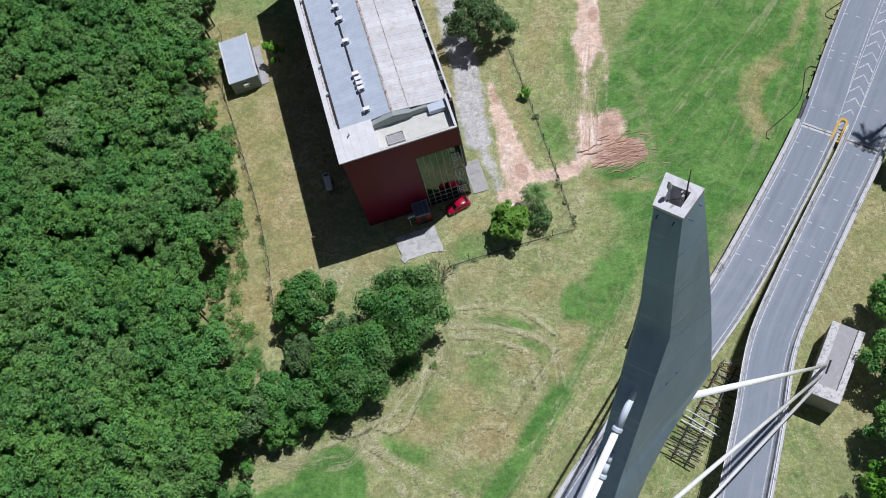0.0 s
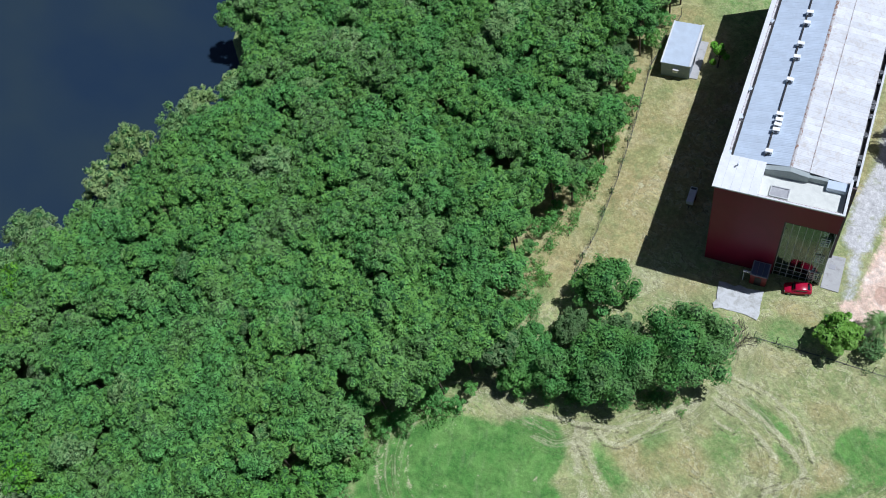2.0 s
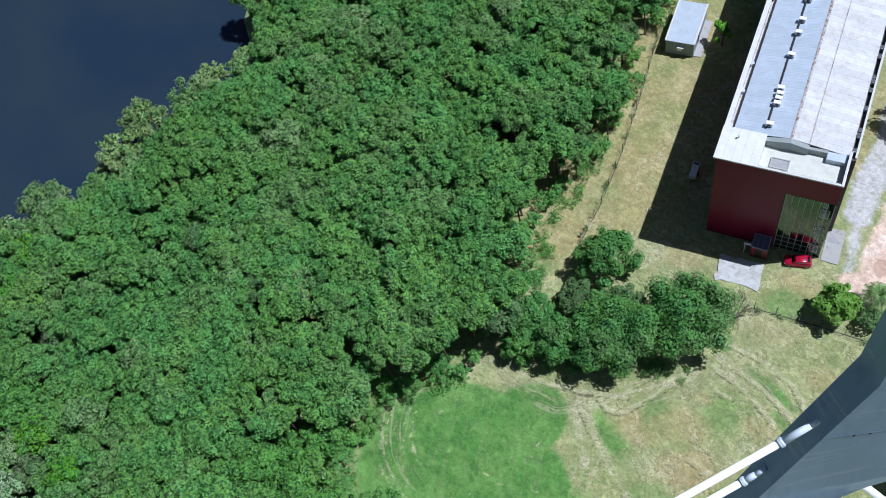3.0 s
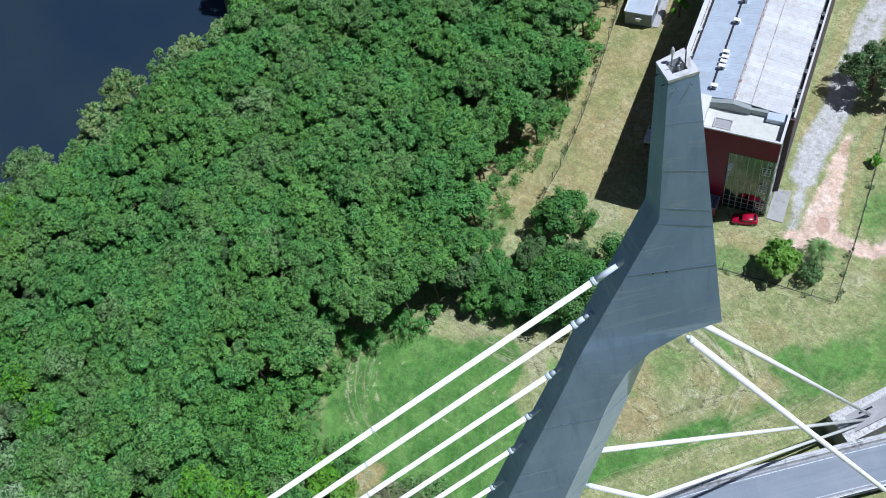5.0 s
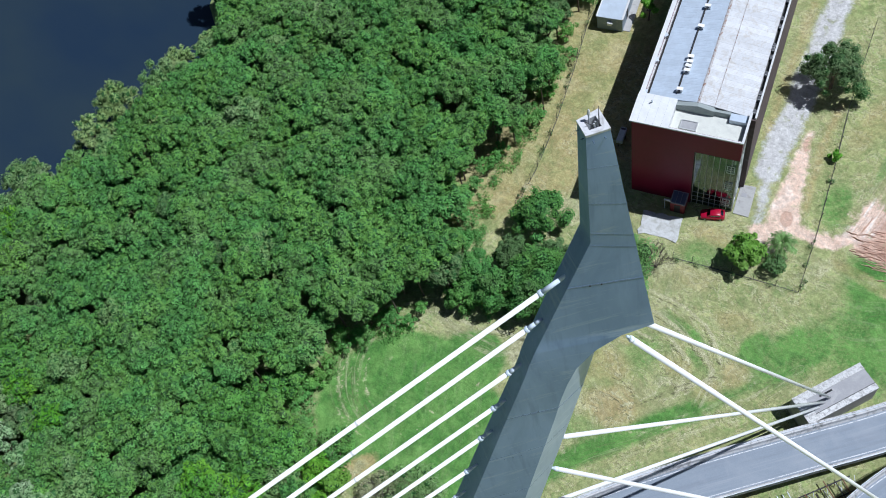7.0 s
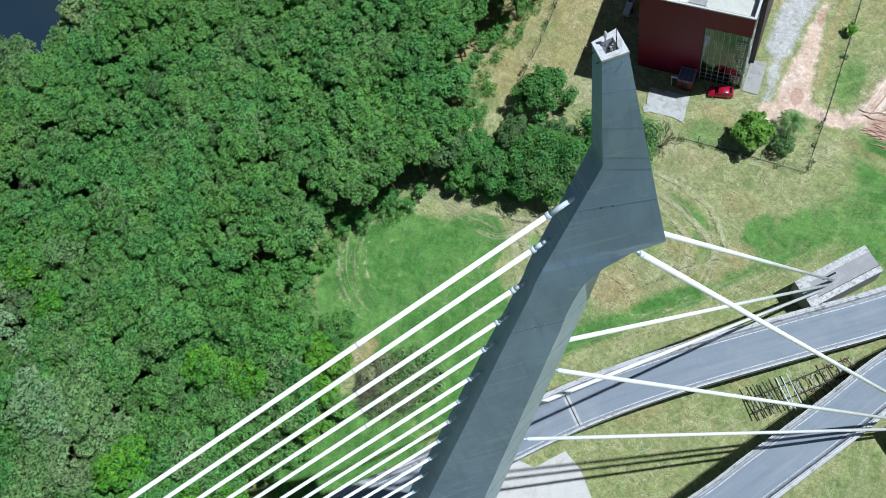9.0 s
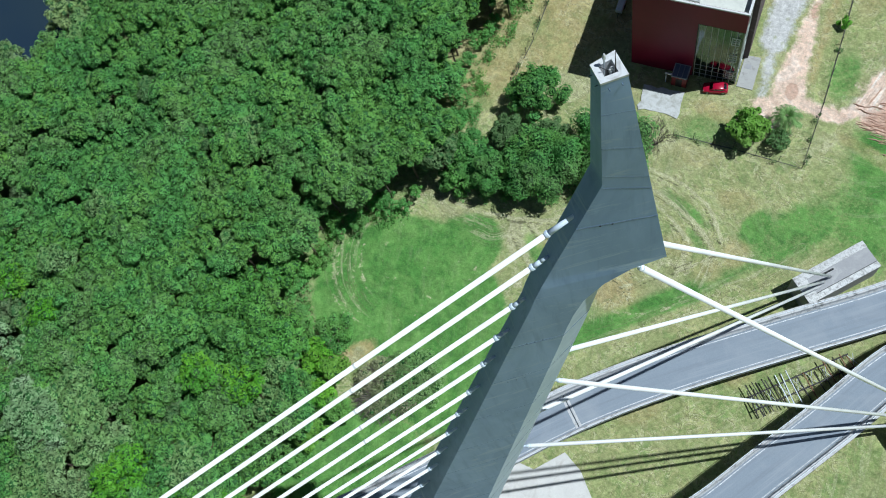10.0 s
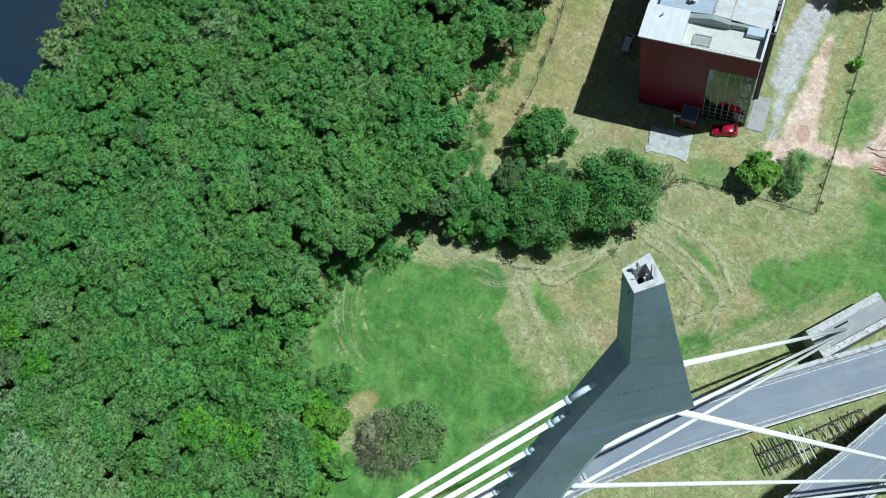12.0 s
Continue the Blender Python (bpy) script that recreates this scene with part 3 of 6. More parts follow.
    for row in ((0.72, 15, 60, 9, 12, -25, 0.8), (0.70, 5.6, 50, 4.0, 10, -24, 0.9), (1.0, -35, 12, 10.5, 12.5, -35, 0.22), (0.9, -30.5, 22, 5.0, 6.5, -20, 0.3),
                (0.85, -20, 8, 10, 12, -30, 0.5),
                (0.55, -12.5, 56.5, 5, 3, 30, 0.8), (0.62, -1.6, 74, 2.6, 4.6, 15, 0.8), (0.55, 0.8, 86, 1.0, 8.0, 4, 0.7), (0.42, 12, 30, 6, 12, -25, 0.9), (0.45, 31, 26, 8, 10, 0, 0.9),
                (0.85, -24, -12, 10, 12, -30, 0.5), (0.55, 29.5, 78.5, 2.6, 4.0, 0, 0.5)):
        green = np.maximum(green, row[0] * blob(X, Y, *row[1:]))
    green = np.maximum(green, 0.92 * soft(seg_dist(X, Y, [(-16, 8), (-9.6, 21), (-5, 29), (-1.0, 35)]), 1.7, 2.0))
    green = np.maximum(green, 0.70 * soft(seg_dist(X, Y, [(-1.0, 35), (3.0, 42), (6.5, 50), (9.0, 60)]), 1.2, 2.4))
    green = np.maximum(green, 0.5 * (X < -42))
    yard = np.maximum(blob(X, Y, -41, 68, 11, 34, -18, 0.4), blob(X, Y, -50, 86, 9, 14, 20, 0.4))
    green = np.maximum(green, 0.32 * (1 - yard))
    brown = np.maximum((0.74 + 0.14 * np.sin(X * 0.5 + 1) * np.sin(Y * 0.37)) * yard, 0.5 * blob(X, Y, 38, 50, 6, 30, -15, 0.6))
    for row in ((1.0, -10.0, 29.5, 4.6, 3.4, 30, 0.8), (0.8, -1.2, 38.8, 2.4, 2.0, 30, 0.8), (0.9, 9.0, 29.0, 3.0, 2.4, 40, 0.8), (0.75, 2.0, 17.5, 4.0, 2.6, 40, 0.8), (0.8, -14.3, 33.7, 4.2, 3.0, 20, 0.7), (0.75, -6.2, 39.5, 2.4, 1.9, 0, 0.7), (0.7, -14.1, 38.6, 1.5, 1.0, 0, 0.7), (0.85, 0.8, 42.8, 2.0, 2.4, 0, 0.6), (0.8, -18.3, 30.4, 4.6, 2.6, 10, 0.7),
                (0.7, -3.2, 49.5, 3.4, 2.2, 20, 0.8), (0.9, -12.6, 59.6, 4.6, 1.8, 10, 0.8), (0.7, 7.5, 65.2, 6.0, 1.2, -3, 0.6), (0.6, -12, 52, 4, 2.2, 20, 0.8), (0.7, -27.5, 54.5, 4, 2, 25, 0.7), (0.6, -8, 30, 3, 2, 0, 0.8)):
        brown = np.maximum(brown, 0.8 * row[0] * blob(X, Y, *row[1:]))
    brown = np.maximum(brown, 0.92 * soft(seg_dist(X, Y, [(36, 96), (33.3, 88.6), (29.8, 85.8), (26.6, 83), (25.2, 79.1), (25.4, 75.3), (27, 72.4)]), 0.5, 2.4))
    brown = np.maximum(brown, 0.96 * soft(seg_dist(X, Y, [(30.4, 84.6), (27.8, 82.6), (26.8, 79.1), (26.8, 76), (27.6, 73.6)]), 1.3, 3.0))
    brown = np.maximum(brown, blob(X, Y, -33.0, 1.0, 1.6, 3.2, -20, 0.5))
    # tan verge between lane and fence, along the gravel and in the strip before the field track
    brown = np.maximum(brown, 0.85 * soft(seg_dist(X, Y, [(-9.8, 90), (-8.4, 82), (-6.9, 77), (-5.0, 71.0)]), 0.8, 1.6))
    brown = np.maximum(brown, 0.75 * soft(seg_dist(X, Y, [(-23.5, 106), (-21, 97), (-18.2, 86), (-16.0, 79)]), 0.9, 1.8))
    brown = np.maximum(brown, 0.62 * blob(X, Y, -3.6, 91, 2.6, 8.0, -8, 0.8))
    pale = 0.72 * soft(seg_dist(X, Y, [(6.7, 98.9), (8.2, 92.3), (9.4, 86), (10.6, 80.9), (11.8, 75), (12.4, 69)]), 0.9, 4.5)
    pale = np.maximum(pale, 0.62 * soft(seg_dist(X, Y, [(10, 80), (15, 80.5), (20, 82.6)]), 0.6, 3.5))
    pale = np.maximum(pale, 0.14 * blob(X, Y, -32, 14, 12, 13, -35, 0.5))
    pale = np.maximum(pale, 0.5 * soft(seg_dist(X, Y, [(38, 92), (36, 86), (34, 80)]), 1.2, 1.8))
    # cut straw along the foot of the trees, drawn out with the mower
    EDGE = [(-36, 28.4), (-29.2, 28.2), (-26.3, 31.4), (-21.5, 36.0), (-17.9, 40.1), (-15.9, 45.7), (-16, 50)]
    du, dv = seg_uv(X, Y, EDGE)
    band = soft(np.abs(du - 1.4), 2.2, 1.8) * (0.35 + 0.65 * np.clip((45 - Y) / 5, 0, 1))
    straw = np.maximum(0.46 * band, 0.5 * blob(X, Y, -33.0, 1.2, 1.0, 2.4, -20, 0.6))
    comb(1.0 * band, du + 0.22 * dv, dv)
    straw = np.maximum(straw, 0.5 * blob(X, Y, -33.2, 51.6, 3.2, 5.0, -30, 0.6))
    straw = np.maximum(straw, 0.52 * blob(X, Y, 1.3, 62.6, 1.5, 4.2, -20, 0.6))
    straw = np.maximum(straw, 0.50 * blob(X, Y, -17.0, 51.2, 3.0, 2.4, 20, 0.6))
    ang = np.arctan2(Y - 36, (X + 12) / 1.1)
    rad = np.hypot((X + 12) / 1.1, Y - 36)
    comb(0.80 * soft(np.abs(rad - 8.4), 3.0, 1.6) * soft(np.abs(ang - 0.95), 1.15, 0.5), rad, ang * 9)
    rad2 = np.hypot(X + 20, (Y - 16) * 0.9)
    comb(0.45 * soft(np.abs(rad2 - 13.0), 3.4, 2.0) * soft(np.abs(np.arctan2(Y - 16, X + 20) - 0.75), 0.75, 0.4), rad2, np.arctan2(Y - 16, X + 20) * 13)
    du, dv = seg_uv(X, Y, [(-16, 6), (-7.9, 21.4), (-3.4, 28.4), (0.9, 35.0), (4.8, 41.2), (7.4, 48.5)])
    comb(0.9 * soft(np.abs(du), 1.7, 1.2), du, dv)
    # mown arcs in the round lawn
    rad3 = np.hypot(X + 35, Y - 17.5)
    arc_at = np.arctan2(Y - 17.5, X + 35)
    comb(1.0 * soft(np.abs(rad3 - 11.2), 2.6, 1.6) * np.clip((-33.5 - X) / 5, 0, 1), rad3 * 1.5, arc_at * 8)
    comb(0.16 * blob(X, Y, -32, 14, 12, 13, 0, 0.4), X * 0.8 + Y * 0.5, Y - X)
    # wheel swaths over the broad green field
    comb(0.48 * blob(X, Y, 21, 80, 17, 28, -22, 0.4), (X * 0.81 - Y * 0.585) * 0.8 + 0.02 * (X - 20) ** 2, X * 0.585 + Y * 0.81)
    comb(0.95 * soft(seg_dist(X, Y, [(15, 76), (22.4, 83.2), (27, 89), (33.5, 98)]), 1.7, 1.4), X * 0.81 - Y * 0.585, X * 0.585 + Y * 0.81)
    comb(0.5 * blob(X, Y, 33, 40, 7, 24, -15, 0.5), X + 0.3 * Y, Y)
    comb(0.5 * blob(X, Y, 11, 28, 8, 13, -25, 0.5), X - 0.5 * Y, Y)
    comb(0.30 * (1 - yard) * blob(X, Y, -9, 50, 16, 14, 20, 0.5), X * 0.5 + Y * 0.85, X)
    # scraped outlines and dark wheel ruts
    scr, rut = np.zeros_like(X), np.zeros_like(X)
    for pts, w in (([(-15.9, 47.0), (-10.6, 47.4), (-5.6, 46.4), (-1.9, 43.6)], 0.75), ([(-15.8, 44.3), (-10.5, 44.4), (-5.2, 43.2), (-1.9, 41.5), (-2.3, 39.3), (-4.1, 36.3)], 0.85), ([(-15.8, 43.1), (-10.4, 42.6), (-5.2, 40.9)], 0.8),
                   ([(-25.8, 31.1), (-21.6, 30.4), (-19.2, 35.7), (-18.1, 39)], 0.7), ([(-31, 28.3), (-26.8, 30.2), (-22, 32.8)], 0.8), ([(-9, 30), (-6.4, 34), (-6.6, 36.3), (-3.5, 37.2)], 0.6), ([(-15.3, 42.4), (-14.1, 40.6), (-11.5, 40.6)], 0.8), ([(-1.1, 40.5), (-3.3, 36.3), (-5.5, 33.3)], 0.55), ([(-25.8, 28.1), (-22.8, 26.6), (-19.0, 24.2), (-14.6, 22.5)], 0.8), ([(-14.0, 33.0), (-10.5, 33.6), (-7.0, 32.0)], 0.55), ([(-13.0, 30.6), (-9.5, 31.0), (-6.0, 29.2)], 0.55)):
        line = [tuple(q)[:2] for q in curve_points([(x, y, 0) for x, y in pts], 1.2)]
        line = [(x + rng.uniform(-0.12, 0.12), y + rng.uniform(-0.12, 0.12)) for x, y in line]
        dl, _ = seg_uv(X, Y, line)
        scr = np.maximum(scr, 1.2 * w * soft(np.abs(dl), 0.28, 0.5))
        rut = np.maximum(rut, 0.95 * soft(np.abs(dl - 0.55), 0.12, 0.4))
    for row in ((-10, 34, 11, 9.5, 30, 60, 160), (-9, 34, 8, 7, 40, 90, 330), (-9, 33, 5, 4, 20, 0, 200), (-3, 30, 9, 6, 50, 150, 320), (11, 28, 5, 8, -20, 0, 250), (33, 46, 4, 12, -15, 60, 260), (35, 30, 3, 8, 0, 40, 300), (-14, 30, 4, 3, 60, 0, 260), (-13.7, 41.9, 1.2, 1.1, 0, 0, 350)):
        scr = np.maximum(scr, rng.uniform(0.42, 0.6) * soft(seg_dist(X, Y, oval(*row, rng)), rng.uniform(0.12, 0.3), 0.6))
    RUT = [(-26.4, 30.0), (-24.6, 28.0), (-22.4, 26.9), (-18.8, 24.9), (-15.2, 23.0), (-11.5, 20.0)]
    du, _ = seg_uv(X, Y, [tuple(q)[:2] for q in curve_points([(x, y, 0) for x, y in RUT], 1.0)])
    scr = np.maximum(scr, 0.60 * soft(np.abs(du), 0.55, 0.8))
    for o in (-0.25, 0.35):
        rut = np.maximum(rut, 0.80 * soft(np.abs(du - o), 0.10, 0.35))
    scr = np.maximum(scr, 0.68 * soft(seg_dist(X, Y, [(-26.8, 29.4), (-25.6, 27.0), (-23.2, 24.6), (-20.8, 22.4)]), 0.75, 0.8))
    for k in range(34):
        x, y, a = rng.uniform(-43, -23), rng.uniform(4, 26), rng.uniform(0, 3.1)
        scr = np.maximum(scr, rng.uniform(0.5, 0.8) * soft(seg_dist(X, Y, [(x, y), (x + 0.8 * math.cos(a), y + 0.8 * math.sin(a))]), 0.12, 0.35))
    for r, a0, a1 in ((12.9, 150, 262), (12.3, 175, 266), (11.7, 165, 240), (10.6, 185, 258), (9.5, 170, 235), (8.4, 200, 250), (5.2, 190, 260)):
        scr = np.maximum(scr, rng.uniform(0.60, 0.85) * soft(seg_dist(X, Y, oval(-35, 17.5, r, r * 1.03, 0, a0, a1, rng, 0.018, 30)), 0.16, 0.5))
    for cx, cy, rx, ry, tn in ((-24.5, 24, 1.4, 4.5, 25), (-5, 37, 4, 1.2, 30), (-14, 42, 3.5, 1.2, 40), (2.5, 43, 1.6, 3, -25), (-16, 26, 4, 1.1, 30)):
        scr = np.maximum(scr, 0.42 * blob(X, Y, cx, cy, rx, ry, tn, 0.8))
    ny, nx = X.shape
    idx = np.arange(nx * ny).reshape(ny, nx)
    quads = np.stack([idx[:-1, :-1], idx[:-1, 1:], idx[1:, 1:], idx[1:, :-1]], -1).reshape(-1, 4)
    me = raw_mesh("ground", np.stack([X, Y, Z], -1).reshape(-1, 3), quads)
    col = me.attributes.new("cover", "FLOAT_COLOR", "POINT")
    data = np.stack([green, soil, grav, np.ones_like(X)], -1).reshape(-1).astype(np.float32)
    col.data.foreach_set("color", data)
    mark = me.attributes.new("marks", "FLOAT_COLOR", "POINT")
    mark.data.foreach_set("color", np.stack([straw, rut, scr, np.ones_like(X)], -1).reshape(-1).astype(np.float32))
    for name, chans in (("tone", (brown, pale, clod)), ("streak", (u, v, strength))):
        at = me.attributes.new(name, "FLOAT_VECTOR", "POINT")
        at.data.foreach_set("vector", np.stack(chans, -1).reshape(-1).astype(np.float32))
    me.polygons.foreach_set("use_smooth", [True] * len(me.polygons))
    me.materials.append(GROUND)
    tagged(new("ground", me), "patchy dry and green grass with bare soil tracks", "ground", kind="structure")


def raw_mesh(name, verts, quads):
    verts, quads = np.asarray(verts, np.float32), np.asarray(quads, np.int32)
    me = bpy.data.meshes.new(name)
    k = quads.shape[1]
    me.vertices.add(len(verts))
    me.vertices.foreach_set("co", verts.reshape(-1))
    me.loops.add(quads.size)
    me.loops.foreach_set("vertex_index", quads.reshape(-1))
    me.polygons.add(len(quads))
    me.polygons.foreach_set("loop_start", np.arange(len(quads), dtype=np.int32) * k)
    me.update(calc_edges=True)
    return me


build_ground()
river = new("water", raw_mesh("water", [(x, y, -0.9) for y in (-900, 900) for x in (-2500, -90)], [(0, 1, 3, 2)]))
river.data.materials.append(WATER)
tagged(river, "dark blue-grey calm river water", "water", kind="structure")

# ---- roads ----
RAMP_A = curve_points([(66, 140, 0.25), (53, 113.5, 0.3), (44.3, 95, 0.4), (40, 85.2, 0.6), (34.7, 72.5, 0.95), (26.9, 58, 2.0), (20.4, 46.9, 3.1), (13.1, 36.6, 4.4), (4.4, 24.4, 5.6), (-1.2, 15.6, 6.4), (-5.0, 8.6, 7.0), (-10.5, -3.0, 7.8), (-17.5, -16.5, 8.3), (-30, -39, 8.6), (-72, -116, 8.8)])
RAMP_B = curve_points([(72.5, 137, 0.25), (59.5, 110.3, 0.3), (50.8, 91.9, 0.4), (46.2, 82.2, 0.6), (40.2, 69.6, 1.0), (34, 58.2, 2.0), (28.2, 47.3, 3.0), (24.6, 39.6, 3.9), (22.1, 30.2, 4.9), (19.0, 19.4, 5.8), (16.4, 10.6, 6.4), (11.5, 0, 7.2), (4.5, -11.0, 7.9), (-4.0, -25.5, 8.4), (-20.6, -54.8, 8.7), (-57, -121, 8.8)])
HALF = 2.6


def stretch_of(line, z0, z1):
    return [p for p in line if z0 <= p.z <= z1]


def offset_line(line, off, dz=0.0):
    out = []
    for i, p in enumerate(line):
        d = line[min(i + 1, len(line) - 1)] - line[max(i - 1, 0)]
        out.append(p + Vector((d.y, -d.x, 0)).normalized() * off + Vector((0, 0, dz)))
    return out


def note_lane(me, line, half):
    """Across and along the carriageway, for the wheel paths in the asphalt."""
    run, out = 0.0, []
    for i, p in enumerate(line):
        run += (p - line[max(i - 1, 0)]).length
        out += [(-half, run, 0), (half, run, 0), (half, run, 0), (-half, run, 0)]
    at = me.attributes.new("lane", "FLOAT_VECTOR", "POINT")
    at.data.foreach_set("vector", np.array(out, np.float32).reshape(-1))


RAIL_POST = put_mesh("rail_post", rods(((0, 0, -0.24), (0, 0, 0), 0.03), sides=5), ZINC)


def carriageway(line, label, outer):
    low = [p for p in line if p.z <= 3.4]
    high = line[len(low) - 1:]
    road = new("road", put_mesh("road", sweep(line, [(-HALF, 0), (HALF, 0), (HALF, -0.32), (-HALF, -0.32)]), ASPHALT))
    note_lane(road.data, line, HALF)
    tagged(road, label, "road", kind="structure")
    rise = [p for p in low if p.z > 0.75]
    lo_w, hi_w = (2.55, 3.08) if outer > 0 else (3.08, 2.55)
    bm = bmesh.new()
    rings = []
    for i, p in enumerate(rise):
        d = rise[min(i + 1, len(rise) - 1)] - rise[max(i - 1, 0)]
        s = Vector((d.y, -d.x, 0)).normalized()
        top = p.z - 0.33
        rings.append([bm.verts.new((q.x, q.y, z)) for q, z in ((p - s * lo_w, top), (p + s * hi_w, top), (p + s * hi_w, -0.3), (p - s * lo_w, -0.3))])
    for a, b in zip(rings, rings[1:]):
        for k in range(4):
            bm.faces.new((a[k], a[(k + 1) % 4], b[(k + 1) % 4], b[k]))
    bm.faces.new(rings[0][::-1]), bm.faces.new(rings[-1])
    # wall colour holds the shade of the side turned from the sun, besides dirt
    part("retaining_wall", bm, SHADE_GRIME, road, "dirty concrete ramp wall, blackened to carry its shade")
    part("deck_girder", sweep(high, [(-2.3, -0.33), (2.3, -0.33), (1.6, -1.25), (-1.6, -1.25)]), CONCRETE, road)
    walled = [p for p in line if p.z > 0.92]
    jersey = [(-0.22, -0.55), (0.62, -0.55), (0.62, 0.10), (0.46, 0.32), (0.36, 0.86), (-0.22, 0.86)]
    for sgn in (-1, 1):
        sec = [(sgn * (HALF + 0.30 - (o if sgn == outer or o > 0.2 else 0.16)), h) for o, h in jersey]
        part("barrier", sweep(walled, sec if sgn > 0 else sec[::-1]), BARRIER, road, "stained pale concrete edge barrier")
        if sgn == outer:
            # added thin plate, painted dark for the shade on the barrier's outer face
            part("fascia", sweep(walled, [(sgn * w, h) for w, h in ((HALF + 0.525, -0.56), (HALF + 0.555, -0.56), (HALF + 0.555, 0.70), (HALF + 0.525, 0.70))][::sgn]), SHADE_GRIME, road, "thin added plate, blackened as the barrier's shaded outer face")
        rail = offset_line(walled, sgn * (HALF + 0.2), 1.05)
        part("hand_rail", sweep(rail, [(-0.035, -0.035), (0.035, -0.035), (0.035, 0.035), (-0.035, 0.035)]), ZINC, road, "thin galvanised rail")
        for q in rail[::2]:
            share("rail_post", RAIL_POST, road, Matrix.Translation(q))
        ln = offset_line(line, sgn * (HALF - 0.55), 0.0)
        part("edge_line", sweep(ln, [(-0.055, -0.02), (0.055, -0.02), (0.055, 0.005), (-0.055, 0.005)]), LINE, road, "worn white edge line")
    return road


road_a = carriageway(RAMP_A, "grey asphalt ramp with concrete barriers curving past the mast", 1)
road_b = carriageway(RAMP_B, "grey asphalt ramp with concrete barriers beside the field", -1)
north_a, north_b = [p for p in RAMP_A if p.y > 73.6], [p for p in RAMP_B if p.y > 72.2]


def between(pa, n):
    i = min(range(len(RAMP_B)), key=lambda k: (RAMP_B[k] - pa).length)
    return pa.lerp(RAMP_B[i], n)


median = [between(p, 0.5) for p in north_a]
med = new("road", put_mesh("road", sweep(median, [(-1.25, -0.006), (1.25, -0.006), (1.25, -0.3), (-1.25, -0.3)]), ASPHALT))
note_lane(med.data, median, 1.25)
tagged(med, "grey asphalt wedge painted with white chevrons", "road", kind="structure")


def flat_piece(parent, name, path, width, material, label=""):
    part(name, sweep(path, [(-width / 2, -0.012), (width / 2, -0.012), (width / 2, 0.010), (-width / 2, 0.010)]), material, parent, label)


acc, step_on = 0.0, 1.0
for a, b in zip(median, median[1:]):
    seg = (b - a).length
    while step_on <= acc + seg:
        p, d = a.lerp(b, (step_on - acc) / seg), (b - a).normalized()
        s = Vector((d.y, -d.x, 0)).normalized()
        tip = p - d * 0.75
        for sgn in (-1, 1):
            flat_piece(med, "chevron_bar", [tip.lerp(p + s * sgn * 1.0 + d * 0.55, k / 3) for k in range(4)], 0.17, LINE)
        step_on += 2.1
    acc += seg
for sgn in (-1, 1):
    flat_piece(med, "chevron_border", offset_line(median, sgn * 1.12), 0.07, LINE)


def cross_marks(parent, line, groups):
    """Short pairs of paint strokes beside the edges and the middle of a lane."""
    dist = [0.0]
    for a, b in zip(line, line[1:]):
        dist.append(dist[-1] + (b - a).length)
    me = None
    for y in groups:
        i = min(range(len(line) - 1), key=lambda k: abs(line[k].y - y))
        d = (line[i + 1] - line[i]).normalized()
        s = Vector((d.y, -d.x, 0)).normalized()
        if me is None:
            me = put_mesh("stroke", box(bmesh.new(), -0.30, 0.30, -0.07, 0.07, -0.01, 0.012), LINE)
        for off in (-1.75, 0.05, 1.75):
            share("stroke", me, parent, Matrix.Translation(line[i] + s * off) @ Matrix.Rotation(math.atan2(s.y, s.x), 4, "Z"))


cross_marks(road_a, RAMP_A, (92, 84.6, 83.9, 76.2, 70.2, 65.6, 61.4, 58.2, 57.5, 55.6, 55.0, 52.5))
cross_marks(road_b, RAMP_B, (75, 68, 64, 60.4, 57.2, 54.2, 52.8, 50.4, 49.8))
for par, line, y in ((road_a, RAMP_A, 73.2), (road_b, RAMP_B, 70.2), (road_a, RAMP_A, 12.0)):
    i = min(range(len(line) - 1), key=lambda k: abs(line[k].y - y))
    d = (line[i + 1] - line[i]).normalized()
    for o, w in ((-0.24, 0.30), (0.24, 0.30), (0.0, 0.1)):
        q = line[i] + d * o
        s = Vector((d.y, -d.x, 0)).normalized()
        flat_piece(par, "expansion_joint", [q - s * 2.2, q, q + s * 2.2], w, BARRIER if o else DARK_STEEL)


